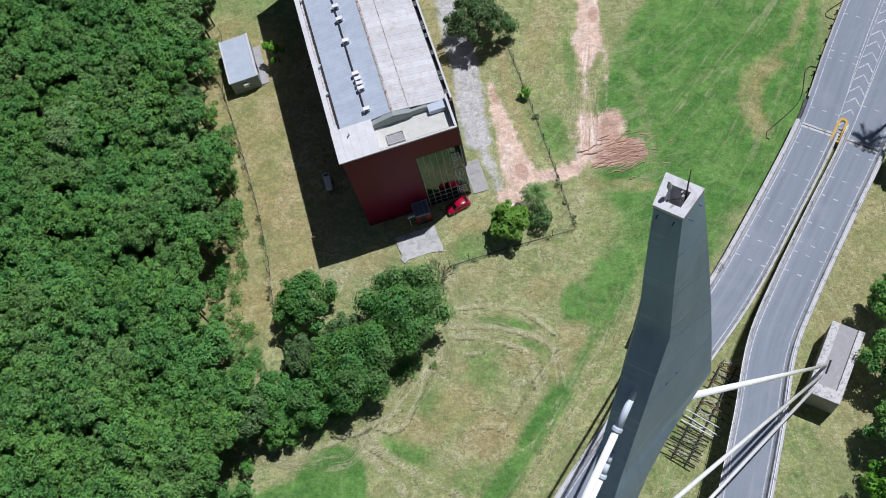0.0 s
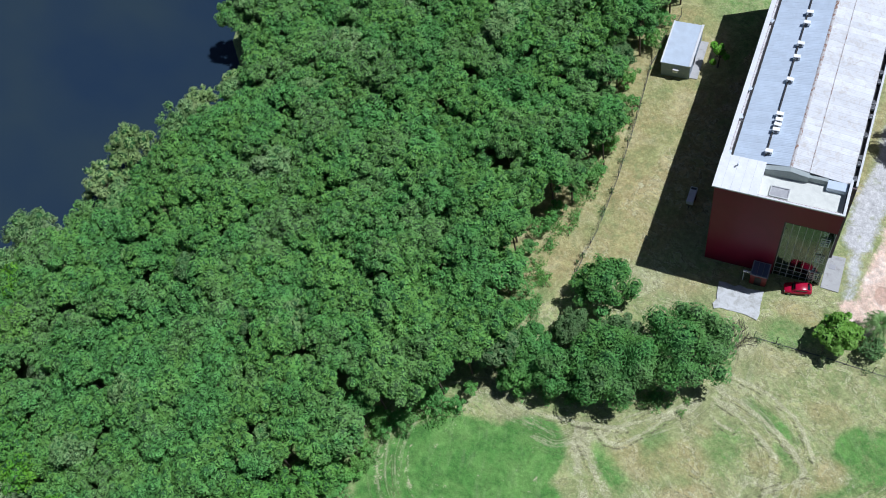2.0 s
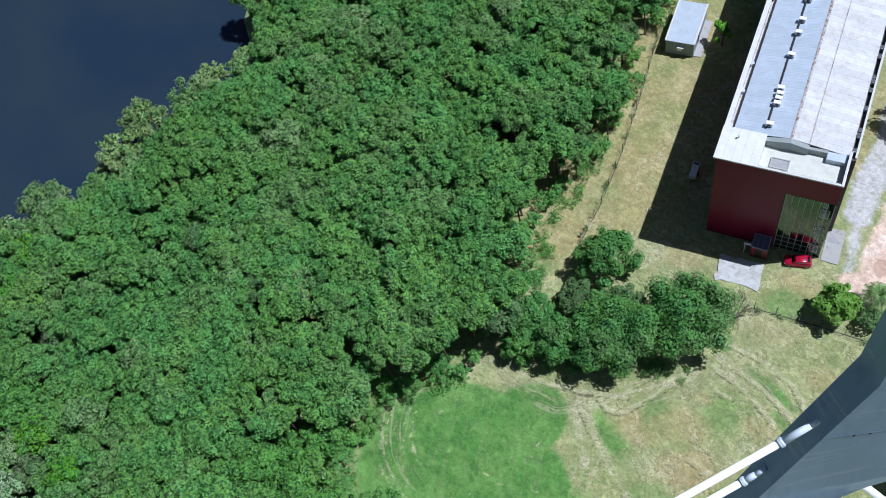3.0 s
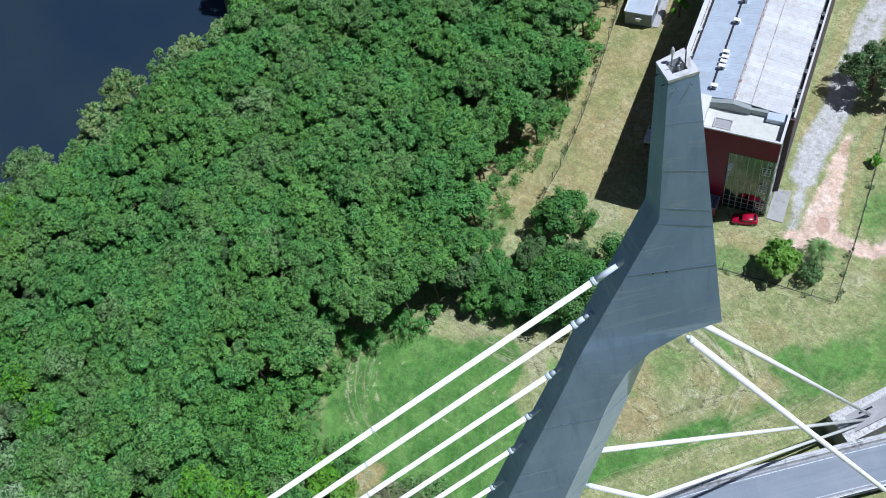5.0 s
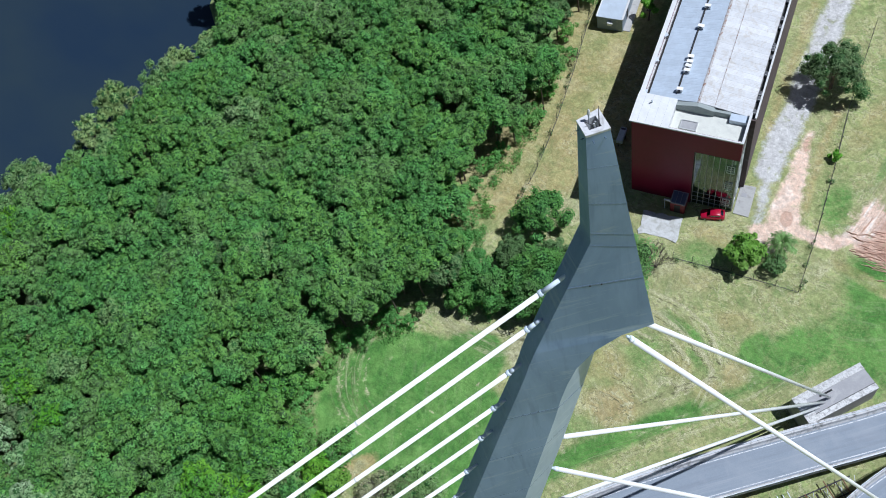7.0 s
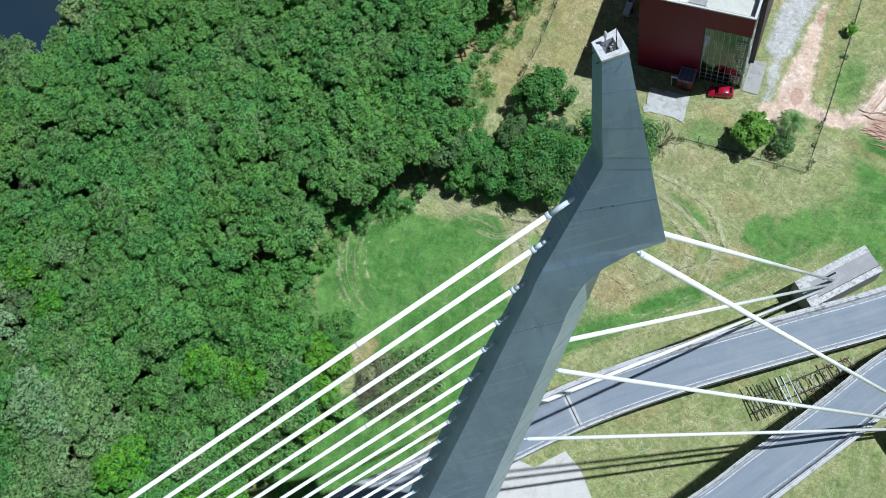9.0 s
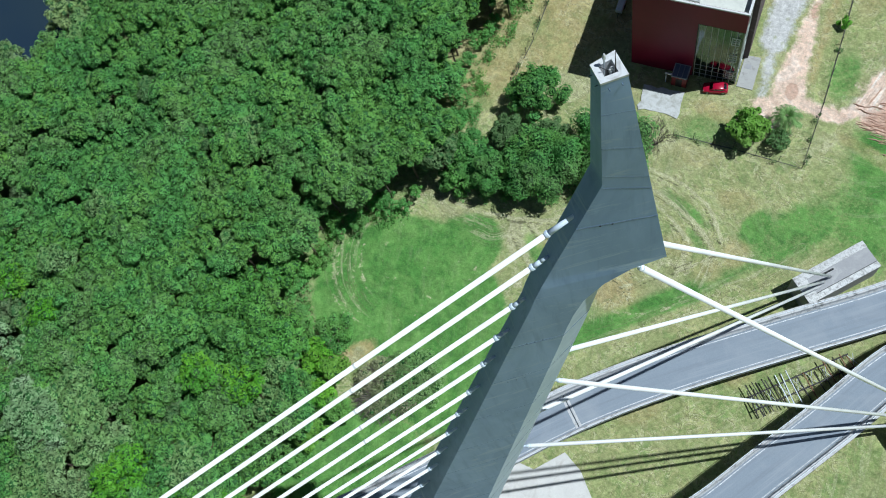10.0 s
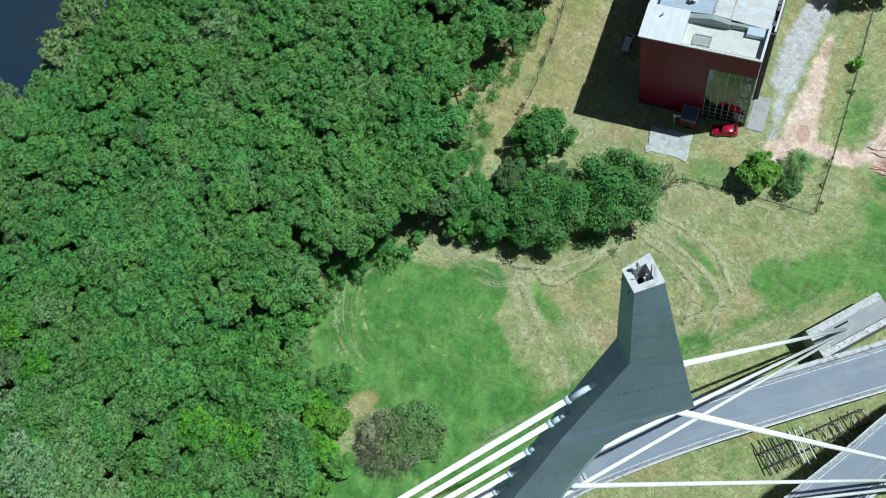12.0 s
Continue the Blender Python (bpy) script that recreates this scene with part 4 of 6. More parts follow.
def island_nose():
    p = Vector((37.6, 72.2, 0))
    ang = math.atan2(0.90, 0.43) - math.pi / 2
    isl = thing("traffic_island", "yellow painted rounded kerb nose between the ramps", "traffic island", at=Matrix.Translation((p.x, p.y, 0.85)) @ Matrix.Rotation(ang, 4, "Z"))
    out = [(-0.72, -2.0), (0.72, -2.0), (0.72, 1.2)] + [(0.72 * math.cos(a), 1.2 + 0.9 * math.sin(a)) for a in np.linspace(0.3, math.pi - 0.3, 7)] + [(-0.72, 1.2)]
    inn = [(0.36 * x / 0.72, y + 0.3 if y < 0 else 1.2 + (y - 1.2) * 0.55) for x, y in out]
    bm = bmesh.new()
    n = len(out)
    rings = [[bm.verts.new((x, y, z)) for x, y in o] for o, z in ((out, -1.0), (out, 0.20), (inn, 0.20), (inn, -0.1))]
    for a, b in zip(rings, rings[1:]):
        for k in range(n):
            bm.faces.new((a[k], a[(k + 1) % n], b[(k + 1) % n], b[k]))
    part("kerb", bm, YELLOW, isl)
    part("infill", prism(bmesh.new(), [(x * 0.97, y * 0.97) for x, y in inn], -1.0, -0.02), NEAR_BLACK, isl, "dark gravel and soil infill")
    for y in (-1.45, -0.9, -0.35, 0.2):
        part("paver", boxes((-0.28, 0.28, y, y + 0.34, -0.03, 0.10), bevel=0.02), CONCRETE, isl)


island_nose()


def kerb_posts():
    """Leaning dark bollards along the edge of the level stretch."""
    line = offset_line([p for p in RAMP_A if 77.5 < p.y < 110], (HALF + 0.45))
    first = None
    for k, i in enumerate(range(0, len(line), 2)):
        p = line[i]
        m = Matrix.Translation((p.x, p.y, 0.0)) @ Matrix.Rotation(0.3 * (k % 3 - 1), 4, "Z")
        if first is None:
            first = thing("bollard", "short dark steel guard post beside the asphalt", "bollard", "posts along the ramp", m)
            part("post", rods(((0, 0, 0), (0, 0, 0.75), 0.09), ((0, 0, 0.75), (0, 0, 0.8), 0.11)), DARK_STEEL, first)
            part("arm", boxes((-0.25, 0.25, -0.05, 0.05, 0.45, 0.6), bevel=0.01), DARK_STEEL, first)
        else:
            copy_thing(first, m)
    kerb = offset_line([p for p in RAMP_A if 75.5 < p.y], HALF + 0.12)
    tagged(new("kerb", put_mesh("kerb", sweep(kerb, [(-0.12, -0.5), (0.12, -0.5), (0.12, 0.14), (-0.12, 0.14)]), CONCRETE)), "pale concrete kerb along the road edge", "kerb", kind="structure")


kerb_posts()


def pier(p, m=None):
    t = thing("bridge_pier", "round concrete column under the ramp", "bridge pier", "piers under the ramps", Matrix.Translation((p.x, p.y, 0)))
    part("column", rods(((0, 0, -0.5), (0, 0, p.z - 1.7), 0.6), sides=16), CONCRETE, t)
    part("pier_cap", boxes((-1.2, 1.2, -1.2, 1.2, p.z - 1.75, p.z - 1.22), bevel=0.08), CONCRETE, t)


for line in (RAMP_A, RAMP_B):
    run = 0.0
    high = [p for p in line if p.z > 3.5]
    for a, b in zip(high, high[1:]):
        run += (b - a).length
        if run > 14:
            run = 0.0
            pier(b)

# ---- mast ----
MC, MU, MN = Vector((4.06, 11.1, 0)), Vector((0.48, 0.877, 0)), Vector((0.877, -0.48, 0))


def mp(s, side, z):
    return MC + MU * s + MN * side + Vector((0, 0, z))


# each section: centre line's offset, then front, ridge and back as along, height, half-width
HEAD_ROWS = [
    (0.00, (-0.44, 98.37, 0.39), (0.52, 98.37, 0.51), (0.53, 98.37, 0.25)),
    (0.10, (-0.59, 94.60, 0.47), (0.82, 94.30, 0.90), (0.85, 94.30, 0.40)),
    (0.26, (-0.75, 90.95, 0.55), (1.15, 90.24, 1.16), (1.18, 90.20, 0.50)),
    (0.34, (-2.60, 86.50, 0.55), (1.50, 86.17, 1.44), (1.52, 86.10, 0.60)),
    (0.42, (-4.00, 83.15, 0.54), (1.88, 82.11, 1.66), (1.84, 82.00, 0.60)),
    (0.45, (-4.40, 82.20, 0.54), (0.10, 81.90, 1.40), (0.40, 81.30, 0.36)),
]
LEG_ROWS = [
    (0.47, (-4.80, 81.10, 0.54), (-1.30, 81.00, 1.23), (-0.50, 80.50, 0.20)),
    (0.51, (-5.15, 80.00, 0.54), (-2.43, 79.45, 1.09), (-0.75, 79.40, 0.15)),
    (0.50, (-5.75, 78.30, 0.57), (-3.08, 77.70, 1.08), (-1.15, 77.50, 0.20)),
    (0.48, (-6.55, 76.00, 0.60), (-3.66, 75.55, 1.09), (-1.70, 75.20, 0.27)),
    (0.46, (-7.50, 73.30, 0.66), (-4.18, 73.00, 1.08), (-2.25, 72.80, 0.32)),
    (0.36, (-13.4, 56.30, 0.97), (-8.80, 56.00, 1.57), (-6.10, 56.00, 0.34)),
    (0.20, (-24.35, 25.0, 1.46), (-17.26, 25.0, 2.48), (-13.17, 25.0, 0.30)),
    (0.10, (-33.1, 0.0, 1.85), (-24.0, 0.0, 3.10), (-18.9, 0.0, 0.40)),
]
MAST_ROWS = HEAD_ROWS + LEG_ROWS


def build_mast():
    mast = thing("bridge_mast", "tall leaning dark blue-grey steel bridge mast with open top", "bridge mast")
    bm = bmesh.new()
    rings = []
    rows = [np.array([c, *f, *m, *b]) for c, f, m, b in MAST_ROWS]
    fine = [a + (b - a) * k / 8 for a, b in zip(rows, rows[1:]) for k in range(8)] + [rows[-1]]
    for c, fs, fz, wf, ms, mz, wm, bs, bz, wb in fine:
        rings.append([bm.verts.new(mp(*q)) for q in ((fs, c - wf, fz), (fs, c + wf, fz), (ms, c + wm, mz), (bs, c + wb, bz), (bs, c - wb, bz), (ms, c - wm, mz))])
    places = [[v.co.copy() for v in r] for r in rings[::8]]
    for a, b in zip(rings, rings[1:]):
        for k in range(6):
            if k not in (2, 3, 4):
                bm.faces.new((a[k], a[(k + 1) % 6], b[(k + 1) % 6], b[k]))
    for a, b in zip(rings, rings[1:]):
        for k in range(6):
            e = bm.edges.get((a[k], b[k]))
            if e:
                e.smooth = False
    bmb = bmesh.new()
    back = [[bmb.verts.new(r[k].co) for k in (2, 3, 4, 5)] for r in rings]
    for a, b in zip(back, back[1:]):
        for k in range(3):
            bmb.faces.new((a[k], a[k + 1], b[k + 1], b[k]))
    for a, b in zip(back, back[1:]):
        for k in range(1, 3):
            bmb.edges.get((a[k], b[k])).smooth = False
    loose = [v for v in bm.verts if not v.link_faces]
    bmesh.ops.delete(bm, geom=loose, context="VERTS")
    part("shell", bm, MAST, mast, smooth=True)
    # back plates carry painted-in brightness, beyond what the sun lamp gives them
    part("back_plate", bmb, MAST_BACK_LIT, mast, "back plates in a paler tone that stands in for sunlight", True)
    # white rim round the open top
    bm = bmesh.new()
    o, i = (-0.46, 0.54, 0.42, 0.53), (-0.22, 0.28, 0.23, 0.27)
    rings = []
    for (s0, s1, w, w1), z in ((o, 98.30), (o, 98.42), (i, 98.42), (i, 97.2)):
        rings.append([bm.verts.new(mp(*q)) for q in ((s0, -w, z), (s0, w, z), (s1, w1, z), (s1, -w1, z))])
    for a, b in zip(rings, rings[1:]):
        for k in range(4):
            bm.faces.new((a[k], a[(k + 1) % 4], b[(k + 1) % 4], b[k]))
    part("top_rim", bm, MAST_CAP, mast, "white painted rim")
    part("shaft_floor", prism(bmesh.new(), [tuple(mp(s, w, 0).xy) for s, w in ((-0.22, -0.25), (-0.22, 0.25), (0.27, 0.25), (0.27, -0.25))], 97.15, 97.25), NEAR_BLACK, mast, "shaft floor, blackened for the shade inside")
    # welded seams between the steel segments, round the shell, dark as lap shadows
    for row, t in ((0, 0.55), (1, 0.20), (1, 0.80), (2, 0.05), (2, 0.74), (9, 0.35), (10, 0.22), (10, 0.62), (11, 0.02), (11, 0.22), (11, 0.42), (11, 0.62), (11, 0.82), (12, 0.2), (12, 0.7)):
        at = [p.lerp(q, t) for p, q in zip(places[row], places[row + 1])]
        mid = sum(at, Vector()) / 6
        at = [p + (p - mid).normalized() * 0.004 for p in at]
        part("weld_seam", rods(*[(at[k], at[(k + 1) % 6], 0.017 if (row, t) in ((2, 0.74), (9, 0.35)) else 0.008) for k in range(1, 6)], sides=5), SEAM_SHADE, mast)
    rng = random.Random(8)
    for row, t in ((2, 0.75), (2, 0.76), (9, 0.30), (9, 0.31), (10, 0.25)):
        for f in (0.3, 0.45, 0.6)[: 2 if row == 2 else 3]:
            q = places[row][1].lerp(places[row + 1][1], t).lerp(places[row][2].lerp(places[row + 1][2], t), f)
            part("bolt_plug", rods((q - MN * 0.02, q + MN * 0.03, 0.035), sides=8), NEAR_BLACK if row == 2 else SEAM_SHADE, mast)
    for side, s in ((-0.25, -0.48), (0.2, -0.48)):
        part("lifting_lug", rods((mp(s + 0.05, side, 98.0), mp(s - 0.10, side, 98.0), 0.022), sides=8), SEAM_SHADE, mast)
    for s in (-0.2, 0.28):
        part("lifting_lug", rods((mp(s, 0.48, 98.0), mp(s, 0.62, 98.0), 0.022), sides=8), SEAM_SHADE, mast)
    rodt = thing("lightning_rod", "thin dark lightning rod standing in the mast top", "lightning rod", at=Matrix.Translation(mp(0.22, 0.18, 97.25)))
    part("pole", rods(((0, 0, 0), (0, 0, 1.9), 0.022), ((0, 0, 1.9), (0, 0, 2.35), 0.012)), DARK_STEEL, rodt)
    part("base_clamp", boxes((-0.06, 0.06, -0.06, 0.06, 0.0, 0.12), bevel=0.01), DARK_STEEL, rodt)
    lamp = thing("obstruction_light", "grey aviation lamp on a leaning pole in the mast top", "obstruction light", at=Matrix.Translation(mp(-0.1, -0.1, 97.25)))
    part("pole", rods(((0, 0, 0), (-0.05, 0.12, 1.55), 0.03)), ZINC, lamp)
    part("lamp_head", rods(((-0.05, 0.12, 1.55), (-0.055, 0.13, 1.75), 0.07, 0.05), ((-0.055, 0.13, 1.75), (-0.058, 0.135, 1.82), 0.05, 0.02), sides=10), MAST_CAP, lamp)
    lamp2 = thing("obstruction_light", "grey double lamp head on a short post in the mast top", "obstruction light", at=Matrix.Translation(mp(0.05, 0.12, 97.25)))
    part("pole", rods(((0, 0, 0), (0.02, 0.0, 1.15), 0.035)), ZINC, lamp2)
    part("lamp_head", rods(((0.02, -0.05, 1.15), (0.02, -0.05, 1.36), 0.04), ((0.02, 0.05, 1.15), (0.02, 0.05, 1.36), 0.04), sides=10), WALL_GREY, lamp2)
    part("cable_tail", rods(((0.0, 0.0, 1.1), (-0.35, -0.1, 1.22), 0.012), ((-0.35, -0.1, 1.22), (-0.55, -0.2, 0.95), 0.012), sides=5), DARK_STEEL, lamp2)


build_mast()

foot = new("mast_foot_slab", put_mesh("mast_foot_slab", prism(bmesh.new(), [(-7.4, 2.6), (-3.8, 3.4), (-1.9, 7.6), (1.1, 6.9), (7.6, 2.9), (1.0, -12.0), (-9.0, -26.0), (-14.0, -22.0)], -0.4, 0.32), PALE))
tagged(foot, "pale concrete foundation slab at the mast's foot", "foundation", kind="structure")


def stay(a, b, group, label, cone=1.3, radius=0.135, coupler=0.26):
    """A stay: anchor cone with collar at the mast end, sheath, a coupler ring part of the way down."""
    a, b = Vector(a), Vector(b)
    way = (b - a).normalized()
    st = thing("stay_cable", label, "stay cable", group, Matrix.Translation(a))
    end = b - a
    if cone:
        part("anchor_cone", rods((-way * 0.2, way * cone * 0.35, 0.075, 0.115), (way * cone * 0.35, way * cone, 0.115, 0.145), sides=14), BELL, st, "pale enamelled tapering anchor tube", True)
        part("flange", rods((way * cone, way * (cone + 0.05), 0.15, 0.188), (way * (cone + 0.05), way * (cone + 0.16), 0.188), sides=14), BELL, st)
    part("sheath", rods((way * (cone * 0.8), end, radius), sides=14), CABLE, st, smooth=True)
    if coupler:
        q = end * coupler
        part("coupler", rods((q - way * 0.06, q + way * 0.06, radius + 0.014), sides=14), CABLE, st)
    return st


# height at the mast, then along and aside at the deck
FRONT = [(87.4, -168, 2.6), (84.15, -153, 2.2), (79.8, -140, 1.2), (75.75, -127, 0.5), (71.85, -116, 0.3), (67.0, -110, 0.3), (62.7, -103, 0.3), (58.4, -96, 0.3), (53.7, -90, 0.2), (49.0, -83, 0.2), (43.7, -76, 0.2), (38.3, -69, 0.2), (32.5, -62, 0.2)]
for i, (z, end, aside) in enumerate(FRONT):
    col = mp(-0.6 - 0.357 * (90.5 - z) - (1.5 if i == 0 else 1.38), 0.36, z - 0.07)
    deck = mp(end, aside, 9.2)
    way = (deck - col).normalized()
    cone = 1.6 if i == 0 else 0.66
    stay(col - way * cone, deck, "front stays", "white sheathed stay cable running down from the mast", cone, coupler=0.075 + 0.004 * i if i < 5 else 0)

BACK = [((0.9, -0.9, 79.0), (12.45, 45.5, 4.25)), ((0.9, 1.1, 79.3), (30.8, 37.3, 4.25)), ((-3.8, -0.6, 62.6), (12.2, 44.5, 4.25)), ((-4.9, 0.35, 59.6), (30.2, 36.1, 4.25)), ((-7.3, -0.3, 48.6), (12.0, 43.5, 4.25)), ((-9.3, 0.4, 40.3), (29.3, 34.6, 4.25))]
for (s, side, z), foot_at in BACK:
    stay(mp(s, side, z), foot_at, "back stays", "white sheathed back stay running down to a concrete block", 0.45 if z < 75 else 0.3, 0.18, 0)


def anchor_block(cx, cy, length, width, top, label):
    """A tall concrete block with a stained rim on three sides and a dark sunken slab."""
    ang = math.atan2(0.907, 0.42) - math.pi / 2
    bl = thing("anchor_block", label, "anchor block", "back stay blocks", Matrix.Translation((cx, cy, 0)) @ Matrix.Rotation(ang, 4, "Z"))
    hl, hw = length / 2, width / 2
    part("body", boxes((-hw, hw, -hl, hl, -0.5, top - 0.22), bevel=0.05), CONCRETE, bl)
    part("rim", boxes((-hw - 0.04, -hw + 0.95, -hl, hl, top - 0.22, top, ), bevel=0.03), STAINED, bl, "lime-streaked rim")
    part("rim", boxes((hw - 0.75, hw + 0.04, -hl, hl, top - 0.22, top), bevel=0.03), STAINED, bl, "lime-streaked rim")
    part("rim", boxes((-hw + 0.952, hw - 0.752, -hl, -hl + 1.5, top - 0.22, top - 0.004), bevel=0.03), STAINED, bl, "lime-streaked rim")
    part("sunken_slab", boxes((-hw + 0.955, hw - 0.755, -hl + 1.505, hl, top - 0.218, top - 0.12)), SLAB_DARK, bl, "dark weathered slab")
    part("joint_strip", boxes((hw - 0.83, hw - 0.76, -hl + 1.5, hl, top - 0.13, top - 0.06)), DARK_STEEL, bl)
    # flat dark strip on the slab: the slot's inner shade is painted, not cut
    part("stay_slot", boxes((-0.72, -0.48, -1.9, 0.0, top - 0.13, top - 0.10)), NEAR_BLACK, bl, "dark strip painted as the shaded slot where the stays enter")
    return bl


anchor_block(12.7, 46.4, 10.3, 3.9, 4.2, "weathered concrete anchor block beside the curved ramp")
anchor_block(32.1, 37.8, 9.9, 3.9, 4.2, "weathered concrete anchor block on grass near trees")


def bar_rack():
    """Rusty beams laid across two runners on trestles between the ramps."""
    a, b = Vector((13.4, 26.6, 0)), Vector((20.2, 38.6, 0))
    ang = math.atan2((b - a).y, (b - a).x)
    rk = thing("beam_rack", "rack of rusty steel beams on low trestles over grass", "steel rack", at=Matrix.Translation(a) @ Matrix.Rotation(ang, 4, "Z"))
    L = (b - a).length
    for off in (-0.9, 0.9):
        part("runner", boxes((0, L, off - 0.08, off + 0.08, 0.95, 1.15), bevel=0.01), DARK_STEEL, rk)
    rng = random.Random(4)
    x = 0.1
    while x < L:
        f = x / L
        kind, step, w, c = (DARK_STEEL, 0.55, 2.0, 0.0) if f < 0.30 else (ZINC, 0.75, 2.2, -0.1) if f < 0.45 else (RUST, 0.95, 1.7, -0.7)
        if rng.random() < 0.25:
            kind = DARK_STEEL
        w, c = w + rng.uniform(-0.35, 0.35), c + rng.uniform(-0.35, 0.35)
        ob = part("beam", boxes((-0.055, 0.055, c - w, c + w, 0.0, 0.14), bevel=0.01), kind, rk)
        ob.matrix_local = Matrix.Translation((x, 0, 1.155)) @ Matrix.Rotation(rng.uniform(-0.09, 0.09), 4, "Z")
        x += step * rng.uniform(0.7, 1.35)
    x = 0.3
    while x < L:
        for off in (-0.9, 0.9):
            for lean in (-0.25, 0.25):
                part("trestle_leg", rods(((x, off + lean, 0), (x, off, 0.96), 0.05), sides=6), RUST, rk)
        part("cross_brace", rods(((x, -0.9, 0.9), (x + 1.0, 0.9, 0.3), 0.035), ((x, 0.9, 0.9), (x + 1.0, -0.9, 0.3), 0.035), sides=5), ZINC, rk)
        x += 1.9


bar_rack()

# ---- red building ----
BAX = math.atan2(0.315, 0.949)
BUILD_AT = Matrix.Translation((-27.72, 59.71, 0)) @ Matrix.Rotation(BAX, 4, "Z")
BW, BL, BH = 15.2, 47.5, 18.0


def red_building():
    b = thing("industrial_building", "tall red-clad industrial hall with metal roof and glazed corner", "building", at=BUILD_AT)
    # front: cladding with the glazed opening at one corner
    part("front_wall", boxes((0, 8.95, 0, 0.3, -0.3, 17.75), (8.95, BW, 0, 0.3, 13.6, 17.75)), RED, b, "glossy dark red cladding")
    part("side_wall", boxes((0, 0.3, 0.302, BL, -0.3, 17.2)), RED, b, "dark red side wall")
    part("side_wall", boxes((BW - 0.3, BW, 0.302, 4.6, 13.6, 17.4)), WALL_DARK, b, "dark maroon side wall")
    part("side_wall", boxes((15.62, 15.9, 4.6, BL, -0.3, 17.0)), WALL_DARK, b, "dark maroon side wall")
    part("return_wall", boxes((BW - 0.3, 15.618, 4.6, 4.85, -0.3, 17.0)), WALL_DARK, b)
    part("rear_wall", boxes((0.302, 15.618, BL - 0.3, BL, -0.3, 17.2)), WALL_GREY, b)
    # glazed corner
    gl = part("curtain_wall", boxes((8.95, 9.15, 0.05, 0.3, 0.0, 13.598), (9.15, BW, 0.05, 0.3, 13.4, 13.598), (15.0, BW, 0.05, 4.598, 0.0, 0.25)), DARK_STEEL, b, "steel-framed glazed corner")
    px, pz = 0.85, 1.49
    pane = put_mesh("pane", boxes((0.025, px - 0.025, -0.012, 0.012, 0.025, pz - 0.025)), GLASS)
    nx, nz = 7, 9
    mull = put_mesh("mullion", boxes((-0.04, 0.04, -0.10, 0.05, 0.0, 13.4), bevel=0.008), PALE)
    trans = put_mesh("transom", boxes((0, 5.95, -0.06, 0.04, -0.03, 0.03), bevel=0.008), WALL_GREY)
    for i in range(nx):
        for k in range(nz):
            wob = random.Random(i * 31 + k)
            share("pane", pane, gl, Matrix.Translation((9.15 + i * px, 0.16, k * pz)) @ Matrix.Rotation(wob.uniform(-0.006, 0.006), 4, "X") @ Matrix.Rotation(wob.uniform(-0.006, 0.006), 4, "Z"))
    for i in range(nx + 1):
        share("mullion", mull, gl, Matrix.Translation((9.15 + i * px, 0.14, 0)))
    for z in (0.9, 2.0, 3.1):
        share("transom", trans, gl, Matrix.Translation((9.15, 0.15, z)))
    case = put_mesh("casement", boxes((0, 0.08, -0.06, 0.02, 0, 1.7), (1.02, 1.1, -0.06, 0.02, 0, 1.7), (0.08, 1.02, -0.06, 0.02, 0, 0.08), (0.08, 1.02, -0.06, 0.02, 1.62, 1.7), (0.52, 0.58, -0.05, 0.02, 0.08, 1.62), (0.08, 0.52, -0.05, 0.02, 0.56, 0.61), (0.58, 1.02, -0.05, 0.02, 0.56, 0.61), (0.08, 0.52, -0.05, 0.02, 1.08, 1.13), (0.58, 1.02, -0.05, 0.02, 1.08, 1.13)), UNIT_WHITE)
    for z in (1.4, 5.9, 10.1):
        share("casement", case, gl, Matrix.Translation((13.62, 0.03, z)), "white window casement")
    # side of the glazed corner: panelled wall with a pair of white windows on each storey
    levels = ((1.2, 3.0), (5.8, 7.6), (10.2, 12.0))
    rows_ = [(BW - 0.2, BW - 0.02, 0.302, 0.6, 0.25, 13.598), (BW - 0.2, BW - 0.02, 1.9, 2.4, 0.25, 13.598), (BW - 0.2, BW - 0.02, 3.7, 4.598, 0.25, 13.598)]
    for y0, y1 in ((0.602, 1.898), (2.402, 3.698)):
        z = 0.25
        for z0, z1 in levels:
            rows_.append((BW - 0.2, BW - 0.02, y0, y1, z, z0))
            z = z1
        rows_.append((BW - 0.2, BW - 0.02, y0, y1, z, 13.598))
    part("side_panel", boxes(*rows_), WALL_GREEN, b, "grey-green side panelling")
    sf = put_mesh("side_window", boxes((-0.05, 0.05, 0, 0.07, 0, 1.8), (-0.05, 0.05, 1.22, 1.29, 0, 1.8), (-0.05, 0.05, 0.07, 1.22, 0, 0.07), (-0.05, 0.05, 0.07, 1.22, 1.73, 1.8), (-0.04, 0.04, 0.62, 0.67, 0.07, 1.73), (-0.04, 0.04, 0.07, 0.62, 0.87, 0.92), (-0.04, 0.04, 0.67, 1.22, 0.87, 0.92)), UNIT_WHITE)
    for y0 in (0.604, 2.404):
        for z0, _ in levels:
            share("side_window", sf, gl, Matrix.Translation((BW - 0.11, y0, z0)), "white window frame")
    for z in (0.02, 4.4, 8.9):
        part("inner_floor", boxes((9.2, 14.9, 0.5, 6.0, z, z + 0.25)), CONCRETE, b)
    part("inner_wall", boxes((9.0, 14.9, 6.0, 6.2, 0.0, 13.4), (8.7, 8.93, 0.302, 6.2, 0.0, 13.4)), WALL_GREY, b)
    part("upper_slab", boxes((8.7, 15.0, 0.302, 6.2, 13.42, 13.58)), CONCRETE, b)
